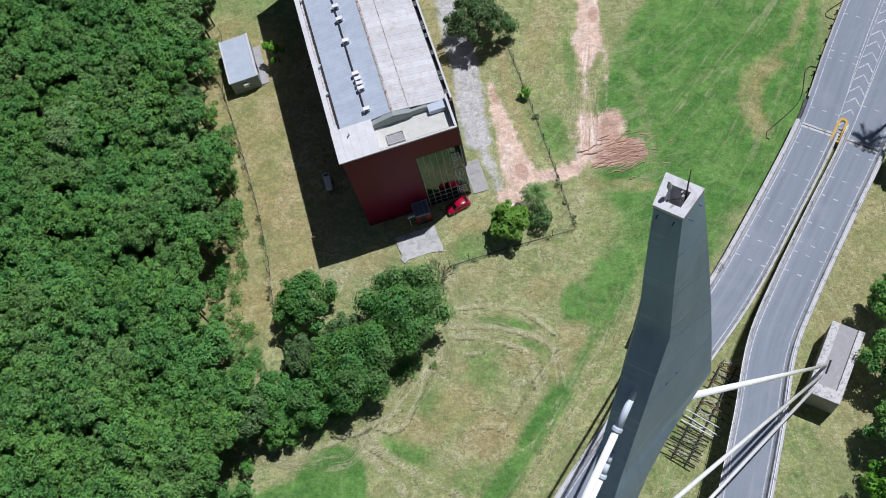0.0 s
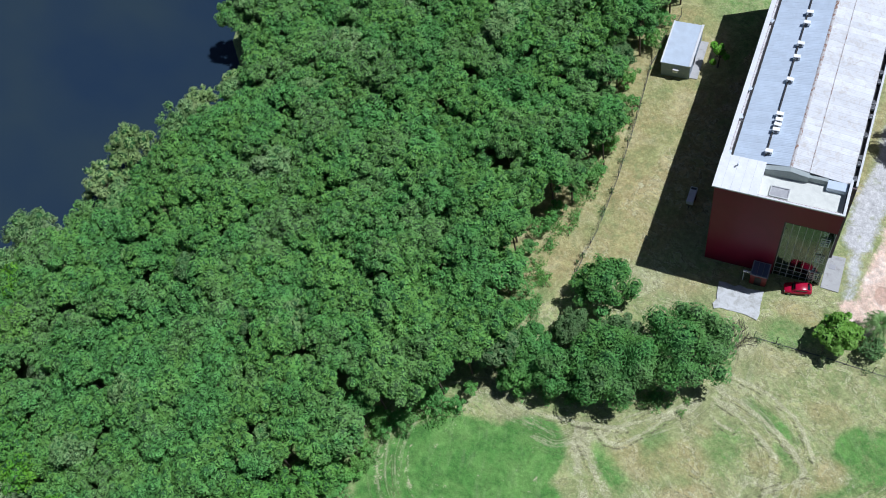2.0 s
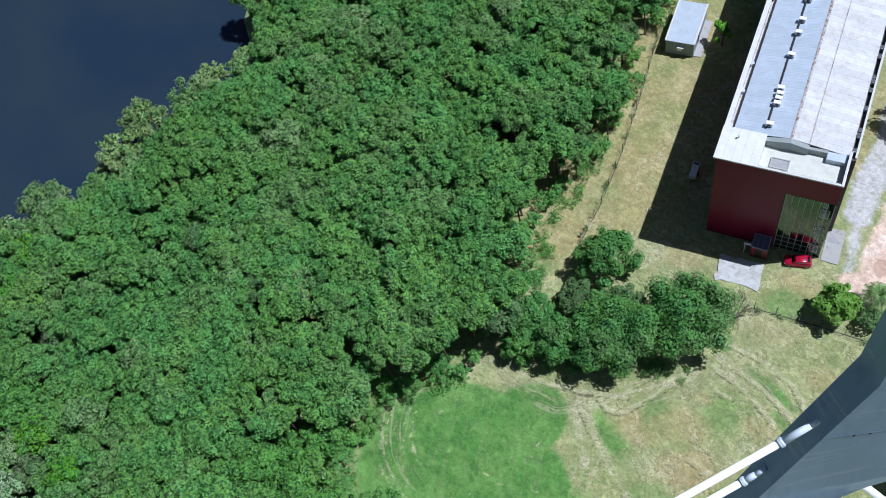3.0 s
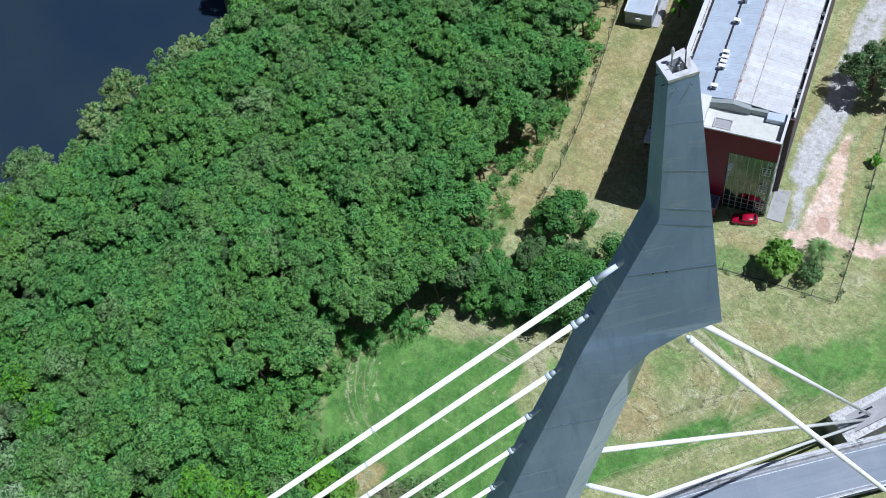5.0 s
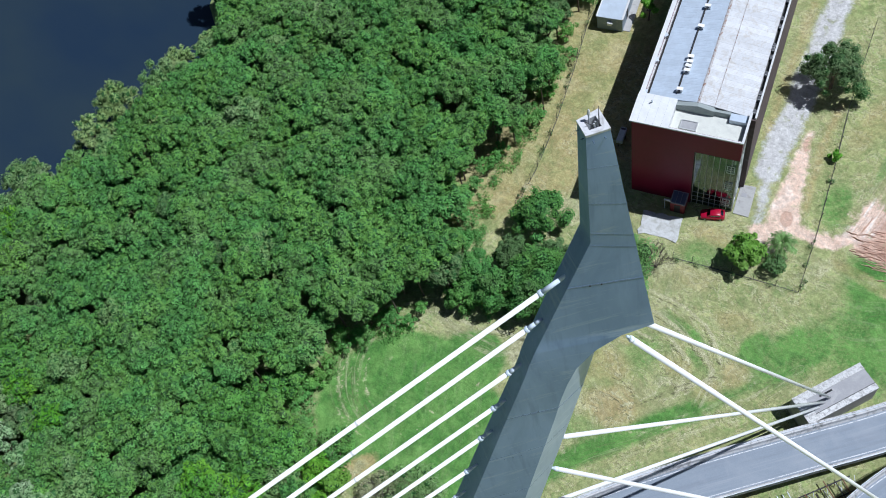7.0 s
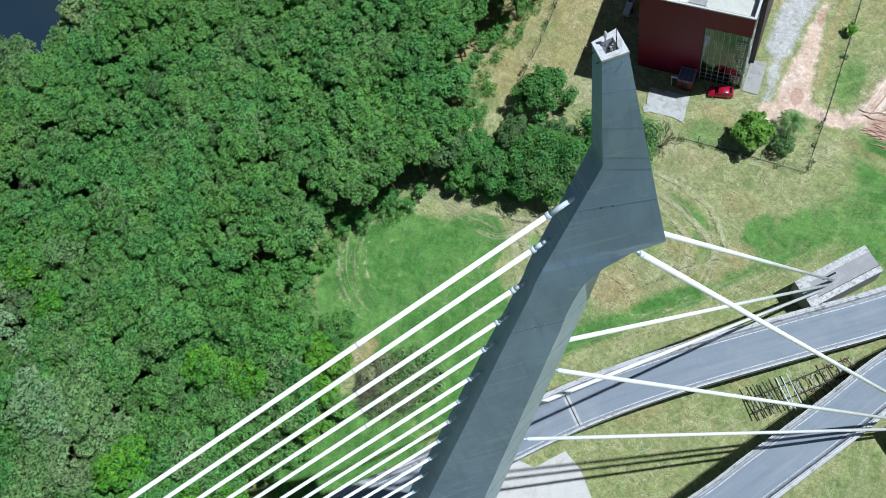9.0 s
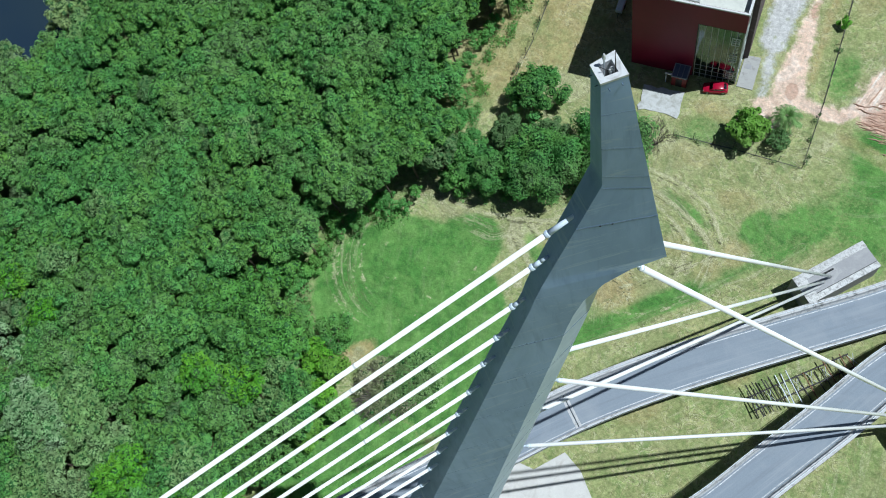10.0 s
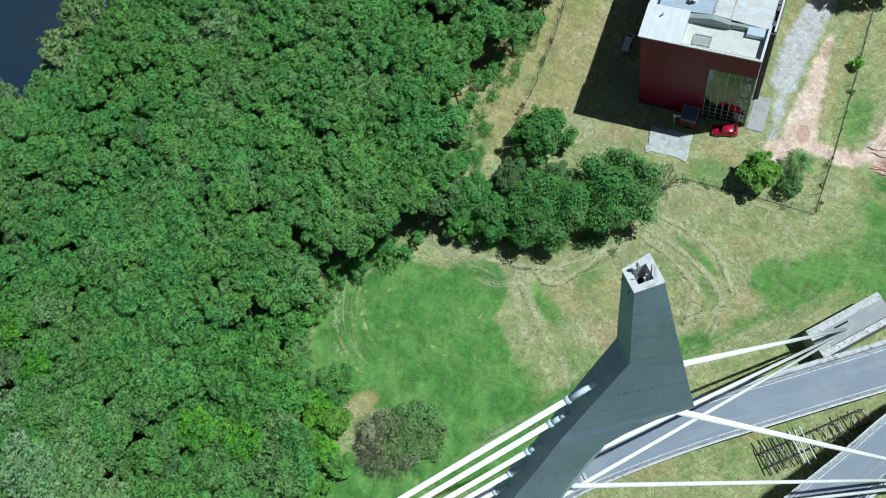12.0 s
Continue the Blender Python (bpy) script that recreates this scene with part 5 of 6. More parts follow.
    # front roof terrace
    part("white_roof", boxes((-0.35, 5.1, -0.12, 5.0, 17.76, 18.0), bevel=0.02), WHITE, b, "white flat corner roof")
    part("white_roof", boxes((4.96, 5.1, 0.14, 5.0, 16.6, 17.75)), WHITE, b)
    seam = put_mesh("roof_joint", boxes((-0.012, 0.012, -0.1, 4.98, 18.0, 18.012)), WALL_GREY)
    for x in (0.75, 1.85, 2.95, 4.05):
        share("roof_joint", seam, b, Matrix.Translation((x, 0, 0)))
    part("terrace_floor", boxes((5.102, 14.9, 0.302, 5.6, 16.3, 16.6)), CREAM, b, "cream screeded terrace")
    part("parapet", boxes((5.102, 15.3, -0.12, 0.12, 17.752, 18.0), (14.98, 15.3, 0.122, 5.2, 17.4, 18.0), bevel=0.015), WHITE, b, "white parapet coping")
    part("parapet_inside", boxes((5.102, 14.978, 0.302, 0.36, 16.602, 17.75)), CREAM, b)
    sk = part("skylight", boxes((6.3, 8.6, 1.15, 1.27, 16.602, 16.85), (6.3, 8.6, 2.58, 2.7, 16.602, 16.85), (6.3, 6.42, 1.272, 2.578, 16.602, 16.85), (8.48, 8.6, 1.272, 2.578, 16.602, 16.85)), WALL_GREY, b, "grey framed roof hatch")
    part("hatch_cover", boxes((6.42, 8.48, 1.27, 2.58, 16.65, 16.74)), SLAB_DARK, sk)
    # head of the hall behind the terrace
    bm = bmesh.new()
    pr = [(4.9, 16.6), (10.3, 16.6), (10.3, 17.75), (8.0, 18.25), (4.9, 17.55)]
    lo, hi = [bm.verts.new((x, 4.25, z)) for x, z in pr], [bm.verts.new((x, 4.93, z)) for x, z in pr]
    bm.faces.new(lo), bm.faces.new(hi[::-1])
    for k in range(5):
        bm.faces.new((lo[k], lo[(k + 1) % 5], hi[(k + 1) % 5], hi[k]))
    part("gable_head", bm, WALL_GREEN, b, "grey-green gable end")
    part("gable_head", boxes((10.302, 12.498, 4.5, 4.93, 16.602, 17.5)), WALL_GREEN, b)
    part("tank_cover", boxes((12.5, 14.9, 3.7, 4.93, 16.602, 17.35), bevel=0.04), METAL_ROOF, b, "blue-grey sheet metal box")
    part("vent_pipe", rods(((1.9, 3.6, 18.0), (1.9, 3.6, 18.5), 0.09), ((1.9, 3.6, 18.5), (1.85, 3.35, 18.62), 0.09), sides=10), ZINC, b)
    # roof sheets, two slopes with raised seams
    def sheet(x0, z0, x1, z1, w):
        bm = bmesh.new()
        prof = [(0.0, 0.0), (0.05, 0.026), (0.10, 0.0), (w / 4 - 0.05, 0.0), (w / 4, 0.014), (w / 4 + 0.05, 0.0), (w / 2 - 0.05, 0.0), (w / 2, 0.018), (w / 2 + 0.05, 0.0), (3 * w / 4 - 0.05, 0.0), (3 * w / 4, 0.014), (3 * w / 4 + 0.05, 0.0), (w - 0.001, 0.0)]
        a = [bm.verts.new((x0, y, z0 + h)) for y, h in prof]
        c = [bm.verts.new((x1, y, z1 + h)) for y, h in prof]
        a2 = [bm.verts.new((x0, y, z0 - 0.05)) for y in (0.0, w - 0.001)]
        c2 = [bm.verts.new((x1, y, z1 - 0.05)) for y in (0.0, w - 0.001)]
        for k in range(len(prof) - 1):
            bm.faces.new((a[k], a[k + 1], c[k + 1], c[k]))
        bm.faces.new((a2[0], c2[0], c2[1], a2[1]))
        bm.faces.new(a[::-1] + [a2[0], a2[1]])
        bm.faces.new(c + [c2[1], c2[0]])
        bm.faces.new((a[0], c[0], c2[0], a2[0]))
        bm.faces.new((a[-1], a2[1], c2[1], c[-1]))
        return bm
    roof = part("roof", boxes((0.7, 15.18, 5.02, BL - 0.3, 16.7, 16.98)), CONCRETE, b)
    left = put_mesh("roof_sheet", sheet(0.75, 17.15, 7.9, 18.22, 1.0), METAL_ROOF)
    right = put_mesh("roof_sheet", sheet(8.02, 18.22, 15.15, 17.15, 1.0), METAL_BRIGHT)
    for k in range(42):
        y = 4.95 + k
        share("roof_sheet", left, roof, Matrix.Translation((0, y, 0)))
        share("roof_sheet", right, roof, Matrix.Translation((0, y, 0.002)))
    part("ridge_cap", sweep([Vector((7.96, y, 18.24)) for y in (4.88, 26, 46.9)], [(-0.2, -0.03), (0, 0.05), (0.2, -0.03), (0.18, -0.06), (-0.18, -0.06)]), RIDGE, roof, "rust-spotted ridge flashing")
    part("lap_strip", sweep([Vector((10.2, y, 17.90)) for y in (5, 26, 46.9)], [(-0.05, 0), (0.05, 0), (0.05, 0.05), (-0.05, 0.05)]), RIDGE, roof)
    part("eaves_strip", sweep([Vector((0.8, y, 17.2)) for y in (5.0, 26, 46.9)], [(-0.12, -0.05), (0.12, -0.02), (0.12, 0.05), (-0.12, 0.03)]), DARK_STEEL, roof)
    part("side_parapet", boxes((-0.35, 0.301, 5.002, BL, 17.2, 17.55), bevel=0.02), WHITE, b, "white side parapet")
    part("gutter", boxes((0.302, 0.74, 5.02, BL - 0.3, 16.75, 16.95)), STAINED, b, "dirty grey gutter")
    part("gutter", boxes((15.19, 15.618, 4.86, BL - 0.3, 16.2, 16.5)), SHADE_GRIME, b, "dark gutter")
    part("side_parapet", boxes((15.66, 15.92, 4.862, BL, 17.002, 17.3), bevel=0.02), WHITE, b, "white side parapet")
    # long service pipe up the roof with fans on it
    duct = part("service_duct", boxes((4.62, 4.80, 6.0, 46.5, 17.80, 18.02), bevel=0.02), DARK_STEEL, b, "dark service duct")
    return b


BUILDING = red_building()


def on_roof(x, y, z, turn=0.0):
    return BUILD_AT @ Matrix.Translation((x, y, z)) @ Matrix.Rotation(turn, 4, "Z")


def roof_units():
    first = None
    for k, (x, y, w) in enumerate(((4.95, 6.5, 1.1), (5.05, 9.9, 1.0), (5.05, 10.7, 1.0), (5.05, 11.5, 1.0), (4.95, 12.4, 1.0), (4.95, 18.1, 0.8), (4.95, 22.0, 1.0), (4.95, 24.3, 0.9), (4.95, 28.0, 1.1), (4.95, 29.9, 0.9), (4.95, 36.0, 1.0), (4.95, 41.0, 1.0))):
        m = on_roof(x, y, 17.86, 0.1 * math.sin(k * 2.3))
        if first is None:
            first = thing("condenser_unit", "white box air-conditioning condenser on the sloping metal roof", "air conditioner", "condensers along the roof duct", m)
            part("casing", boxes((-0.45, 0.45, -0.28, 0.28, 0.08, 0.62), bevel=0.03), UNIT_WHITE, first)
            part("fan_grille", rods(((0.0, -0.285, 0.36), (0.0, -0.30, 0.36), 0.22), sides=14), UNIT_DARK, first)
            part("foot_rail", boxes((-0.4, -0.3, -0.3, 0.3, -0.15, 0.08)), ZINC, first)
            part("foot_rail", boxes((0.3, 0.4, -0.3, 0.3, -0.05, 0.08)), ZINC, first)
        else:
            copy_thing(first, m)
    second = None
    for k, y in enumerate((6.1, 8.4, 9.3, 12.8, 15.8, 17.2, 18.0, 21.5, 23.0, 26.5, 28.0, 31.0, 33.5)):
        m = on_roof(15.42, y, 16.5, 0.25 * math.sin(k * 1.7))
        if second is None:
            second = thing("condenser_unit", "small grey condenser hung in the dark roof gutter", "air conditioner", "condensers along the gutter", m)
            part("casing", boxes((-0.20, 0.20, -0.30, 0.30, 0.28, 0.66), bevel=0.03), WALL_GREY, second)
            part("fan_grille", boxes((-0.16, 0.16, -0.24, 0.24, 0.66, 0.68)), UNIT_DARK, second)
            part("bracket", boxes((-0.3, 0.3, -0.03, 0.03, 0.0, 0.3)), DARK_STEEL, second)
        else:
            copy_thing(second, m)
    third = None
    for k, y in enumerate((5.6, 11.5, 16.2, 28.1, 34.0)):
        m = on_roof(0.35, y, 16.95, 0.4 * k)
        if third is None:
            third = thing("vent_box", "small pale vent box in the side gutter", "vent", "vents in the side gutter", m)
            part("box", boxes((-0.25, 0.25, -0.35, 0.35, 0.0, 0.5), bevel=0.03), UNIT_WHITE, third)
            part("hood", boxes((-0.3, 0.3, -0.4, 0.4, 0.5, 0.56), bevel=0.02), ZINC, third)
        else:
            copy_thing(third, m)


roof_units()


def annex():
    a = thing("annex_kiosk", "small red kiosk with blue panelled roof against the facade", "kiosk", at=BUILD_AT @ Matrix.Translation((6.55, -2.25, 0)))
    part("body", boxes((0, 2.15, 0, 2.23, -0.2, 2.5), bevel=0.03), RED_PAINT, a)
    part("roof_rim", boxes((-0.08, 2.23, -0.08, 2.23, 2.502, 2.6), bevel=0.02), WALL_GREY, a)
    pan = put_mesh("roof_panel", boxes((0, 0.62, 0, 2.0, 0, 0.06), bevel=0.01), PANEL_BLUE)
    for k in range(3):
        share("roof_panel", pan, a, Matrix.Translation((0.08 + k * 0.68, 0.05, 2.61)))
    part("door", boxes((0.6, 1.5, -0.03, 0.0, 0.0, 2.05)), DARK_STEEL, a)
    u = thing("wall_lamp_arm", "short white outrigger beam beside the kiosk roof", "beam", at=BUILD_AT @ Matrix.Translation((5.5, -1.95, 0)))
    part("post", rods(((0.15, 0, 0), (0.15, 0, 2.4), 0.06)), ZINC, u)
    part("beam", boxes((0.0, 0.98, -0.12, 0.12, 2.4, 2.58), bevel=0.02), UNIT_WHITE, u)


annex()


def slabs():
    s1 = thing("concrete_pad", "cracked pale concrete pad in the grass", "concrete pad", at=BUILD_AT)
    rng = random.Random(3)
    out = []
    cor = [(2.9, -3.2), (8.6, -3.0), (8.9, -7.2), (3.0, -7.2)]
    for (ax, ay), (bx, by) in zip(cor, cor[1:] + cor[:1]):
        for k in range(6):
            t = k / 6
            out.append((ax + (bx - ax) * t + rng.uniform(-0.22, 0.22), ay + (by - ay) * t + rng.uniform(-0.22, 0.22)))
    part("slab", prism(bmesh.new(), out, -0.3, 0.16), PAD, s1)
    s2 = thing("concrete_pad", "plain concrete pad beside the glazed corner", "concrete pad", at=BUILD_AT)
    part("slab", prism(bmesh.new(), [(15.45, 5.0), (17.7, 5.1), (17.75, -0.3), (15.45, -0.2)], -0.3, 0.15), CONCRETE, s2)
    part("inspection_cover", boxes((15.9, 16.7, 2.9, 3.6, 0.15, 0.19), bevel=0.01), SLAB_DARK, s2)
    v = thing("utility_trailer", "narrow white box trailer parked in the building's shade", "trailer", at=BUILD_AT @ Matrix.Translation((-4.15, 8.7, 0)))
    part("box", boxes((-0.5, 0.5, -1.35, 1.35, 0.45, 1.15), bevel=0.04), UNIT_WHITE, v)
    part("vent_panel", boxes((-0.38, 0.38, 0.85, 1.2, 1.15, 1.18)), UNIT_DARK, v)
    for sx in (-0.5, 0.5):
        w = part("wheel", rods(((sx * 0.9, 0, 0.3), (sx * 1.25, 0, 0.3), 0.3), sides=14), TYRE, v)
    part("drawbar", rods(((0, -1.35, 0.45), (0, -2.0, 0.4), 0.05), ((0, -1.95, 0.0), (0, -1.95, 0.42), 0.04)), DARK_STEEL, v)


slabs()


def car():
    c = thing("car", "glossy red hatchback parked beside the glazed corner", "car", at=BUILD_AT @ Matrix.Translation((12.75, -1.45, 0)) @ Matrix.Rotation(radians(12), 4, "Z") @ Matrix.Scale(0.88, 4))
    # lofted body: stations along the car, each half-width, sill, shoulder
    def loft(stations):
        bm = bmesh.new()
        rings = []
        for x, w, z0, z1, top in stations:
            rings.append([bm.verts.new(q) for q in ((x, -w, z0), (x, -w * 1.02, (z0 + z1) / 2), (x, -w * 0.97, z1), (x, -w * 0.72, top), (x, w * 0.72, top), (x, w * 0.97, z1), (x, w * 1.02, (z0 + z1) / 2), (x, w, z0))])
        for a, b in zip(rings, rings[1:]):
            for k in range(8):
                bm.faces.new((a[k], a[(k + 1) % 8], b[(k + 1) % 8], b[k]))
        bm.faces.new(rings[0][::-1]), bm.faces.new(rings[-1])
        return bm
    body = part("body", loft([(-2.0, 0.66, 0.35, 0.6, 0.66), (-1.85, 0.80, 0.25, 0.72, 0.80), (-1.0, 0.86, 0.22, 0.86, 0.95), (0.0, 0.87, 0.22, 0.92, 0.98), (1.0, 0.87, 0.22, 0.94, 1.0), (1.75, 0.84, 0.26, 0.94, 1.02), (1.98, 0.72, 0.36, 0.75, 0.9)]), CAR_RED, c, smooth=True)
    part("cabin", loft([(-0.95, 0.70, 0.93, 0.96, 0.97), (-0.35, 0.72, 0.93, 1.36, 1.42), (0.3, 0.72, 0.93, 1.42, 1.48), (1.2, 0.71, 0.93, 1.40, 1.45), (1.75, 0.66, 0.93, 1.05, 1.1)]), CAR_RED, c, smooth=True)
    part("windscreen", boxes((-0.30, 0.30, -0.55, 0.55, -0.012, 0.012)), CAR_GLASS, c).matrix_local = Matrix.Translation((-0.67, 0, 1.21)) @ Matrix.Rotation(radians(-36), 4, "Y")
    part("rear_window", boxes((-0.24, 0.24, -0.5, 0.5, -0.012, 0.012)), CAR_GLASS, c).matrix_local = Matrix.Translation((1.52, 0, 1.28)) @ Matrix.Rotation(radians(33), 4, "Y")
    for sy in (-1, 1):
        part("side_window", boxes((-0.3, 1.25, -0.01, 0.01, 1.02, 1.36), bevel=0.005), CAR_GLASS, c).matrix_local = Matrix.Translation((0, sy * 0.735, 0))
        part("headlight", boxes((-1.96, -1.82, sy * 0.62 - 0.12, sy * 0.62 + 0.12, 0.62, 0.74), bevel=0.03), RIM, c)
        part("tail_light", boxes((1.86, 1.97, sy * 0.62 - 0.1, sy * 0.62 + 0.1, 0.7, 0.92), bevel=0.02), RED_PAINT, c)
        part("wing_mirror", boxes((-0.62, -0.5, sy * 0.95 - 0.08, sy * 0.95 + 0.08, 0.98, 1.1), bevel=0.03), CAR_RED, c)
        for x in (-1.25, 1.25):
            wh = part("wheel", rods(((x, sy * 0.70, 0.31), (x, sy * 0.88, 0.31), 0.31), sides=18), TYRE, c)
            part("rim", rods(((x, sy * 0.80, 0.31), (x, sy * 0.89, 0.31), 0.19), sides=14), RIM, wh)


car()


def shed():
    m = Matrix.Translation((-50.9, 83.2, 0)) @ Matrix.Rotation(math.atan2(1.5, 4.2), 4, "Z")
    s = thing("storage_shed", "pale metal-roofed storage shed at the forest's edge", "shed", at=m)
    part("wall", boxes((0, 4.4, 0, 8.4, -0.2, 2.75), bevel=0.02), SHED_WALL, s)
    part("roof", boxes((-0.12, 4.52, -0.05, 8.5, 2.755, 2.92), bevel=0.02), METAL_ROOF, s)
    part("roof_edge", boxes((4.2, 4.56, -0.08, 8.53, 2.92, 3.02), bevel=0.01), WHITE, s)
    part("roof_edge", boxes((-0.15, 0.05, -0.08, 8.53, 2.92, 3.0), bevel=0.01), WHITE, s)
    part("apron", boxes((4.402, 5.6, 0.2, 7.8, -0.2, 0.1)), CONCRETE, s)
    part("wall_fan", boxes((1.85, 2.6, -0.42, -0.002, 1.4, 2.0), bevel=0.02), UNIT_WHITE, s)
    part("fan_pipe", rods(((2.2, -0.3, 1.7), (2.85, -0.32, 1.95), 0.06)), UNIT_WHITE, s)
    part("door", boxes((4.402, 4.43, 2.6, 3.6, 0.1, 2.2)), DARK_STEEL, s)


shed()

# ---- trees ----


def leaf_cloud(rng, lobes, count, size, ragged=1.0):
    """Folded leaf sprays over the lobes of a crown, the shell broken into shallow tufts: vertices and faces."""
    lob = np.array(lobes)
    pick = rng.choice(len(lob), count, p=lob[:, 3] ** 2 / np.sum(lob[:, 3] ** 2))
    d = rng.normal(size=(count, 3))
    d[:, 2] = np.abs(d[:, 2]) * 0.9 - 0.35 * rng.random(count)
    d /= np.linalg.norm(d, axis=1)[:, None]
    ph = pick * 1.7
    wave = np.sin(d[:, 0] * 5.2 + ph) * np.sin(d[:, 1] * 5.2 + ph * 1.3) + 0.6 * np.sin(d[:, 2] * 7.0 + d[:, 0] * 4.0 + ph)
    shell = 0.90 + 0.13 * ragged * wave + 0.13 * ragged * rng.normal(size=count)
    c = lob[pick, :3] + d * (lob[pick, 3] * shell)[:, None]
    n = d * 1.0 + rng.normal(size=(count, 3)) * 0.40 * ragged + np.array([0, 0, 0.28])
    n /= np.linalg.norm(n, axis=1)[:, None]
    t = np.cross(n, rng.normal(size=(count, 3)))
    t /= np.linalg.norm(t, axis=1)[:, None]
    b = np.cross(n, t)
    s = size * (0.55 + 0.9 * rng.random((count, 1)))
    sag = n * s * 0.22
    v = np.stack([c - t * s - sag, c + b * s * 0.75 + sag * 0.3, c + t * s * 0.95 - sag], 1).reshape(-1, 3)
    return v, np.arange(count * 3).reshape(-1, 3)


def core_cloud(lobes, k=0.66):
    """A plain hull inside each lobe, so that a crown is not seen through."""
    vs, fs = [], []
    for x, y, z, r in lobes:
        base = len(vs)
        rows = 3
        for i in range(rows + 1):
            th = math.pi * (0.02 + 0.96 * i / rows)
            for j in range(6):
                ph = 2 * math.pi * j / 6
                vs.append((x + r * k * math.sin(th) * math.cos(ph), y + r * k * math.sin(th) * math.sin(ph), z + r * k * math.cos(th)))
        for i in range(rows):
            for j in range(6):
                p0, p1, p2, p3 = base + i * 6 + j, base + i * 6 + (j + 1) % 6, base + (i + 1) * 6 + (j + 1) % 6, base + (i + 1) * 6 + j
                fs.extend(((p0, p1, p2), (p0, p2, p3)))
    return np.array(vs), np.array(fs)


def crown_arrays(seed, radius, rise, count, size, lobes_n=10, core=0.58, wild=0.0, dome=0.48, ragged=1.0, lobe=1.0):
    rng = np.random.default_rng(seed)
    lobes = [(0, 0, rise * 0.66, radius * 0.42)]
    for k in range(lobes_n):
        a = 2.4 * k + rng.uniform(-0.4, 0.4)
        q = radius * (0.26 + 0.48 * math.sqrt((k + 0.5) / lobes_n)) * rng.uniform(0.88 - 0.14 * wild, 1.10 + 0.10 * wild)
        h = rise * (0.76 - dome * (q / radius) ** 2) + rng.uniform(-0.14 - 0.16 * wild, 0.14 + 0.04 * wild) * rise
        lobes.append((q * math.cos(a), q * math.sin(a), h, lobe * radius * rng.uniform(0.17 - 0.03 * wild, 0.30 + 0.03 * wild)))
    v, f = leaf_cloud(rng, lobes, count, size, ragged)
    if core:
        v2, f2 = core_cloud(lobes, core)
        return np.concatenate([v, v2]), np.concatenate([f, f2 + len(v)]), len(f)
    return v, f, len(f)


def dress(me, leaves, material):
    """Leaf material on the sprays, dark green painted as inner shade on the hulls inside."""
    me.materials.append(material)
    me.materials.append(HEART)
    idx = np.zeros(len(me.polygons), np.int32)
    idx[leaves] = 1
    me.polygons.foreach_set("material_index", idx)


def trunk_bm(height, r, limbs, seed, spread=1.6):
    rng = random.Random(seed)
    bm = bmesh.new()
    top = Vector((rng.uniform(-0.2, 0.2), rng.uniform(-0.2, 0.2), height))
    rod(bm, (0, 0, -0.3), top * 0.5, r, r * 0.8, 8)
    rod(bm, top * 0.5, top, r * 0.8, r * 0.5, 8)
    for k in range(limbs):
        a = 2.4 * k + rng.uniform(-0.4, 0.4)
        base = top * rng.uniform(0.6, 0.98)
        tip = base + Vector((math.cos(a) * spread, math.sin(a) * spread, rng.uniform(0.8, 1.6)))
        rod(bm, base, tip, r * 0.42, r * 0.16, 6)
    return bm


CROWNS = [crown_arrays(10 + k, 3.0, 6.0, 2700, 0.185, 34, 0.72, 0.66, 0.30, 0.42, 1.0) for k in range(6)]
CROWN_MESH = {}


def crown_mesh(k, material, key):
    if (k, key) not in CROWN_MESH:
        v, f, n = CROWNS[k]
        me = raw_mesh("crown", v, f)
        dress(me, np.arange(len(f)) >= n, material)
        CROWN_MESH[k, key] = me
    return CROWN_MESH[k, key]


TRUNKS = [put_mesh("trunk", trunk_bm(5.6, 0.16, 5, 60 + k), BARK) for k in range(3)]


def forest_tree(x, y, height, spread, turn, k, material, key, label, group):
    t = thing("tree", label, "tree", group, Matrix.Translation((x, y, 0)) @ Matrix.Rotation(turn, 4, "Z"))
    share("trunk", TRUNKS[k % 3], t, Matrix.Diagonal((1, 1, (height - 3.0) / 5.6, 1)))
    share("crown", crown_mesh(k % 6, material, key), t, Matrix.Translation((0, 0, height - 5.6)) @ Matrix.Diagonal((spread, spread, 1.0, 1)))
    return t


FOREST = [(-54, 130), (-54.8, 97), (-56.6, 90), (-55.0, 81), (-50.0, 72.6), (-47.0, 66), (-46.5, 61), (-48, 55), (-48, 48), (-45.5, 41), (-42.5, 34), (-38.5, 29), (-39.0, 24.0), (-46.5, 14.5), (-46.5, 8.5), (-45.0, 3), (-41, -1), (-37, -3.5), (-31.5, -8), (-30, -14), (-27.5, -21), (-26, -50), (-85, -75), (-133, -50), (-123, -30), (-112, -9), (-104.5, 2), (-102, 12), (-102.5, 19), (-102.5, 30), (-101, 38), (-102, 44), (-114, 50), (-122, 62), (-134, 90), (-157, 130)]


def inside(x, y, poly):
    hit = False
    for (ax, ay), (bx, by) in zip(poly, poly[1:] + poly[:1]):
        if (ay > y) != (by > y) and x < (bx - ax) * (y - ay) / (by - ay) + ax:
            hit = not hit
    return hit


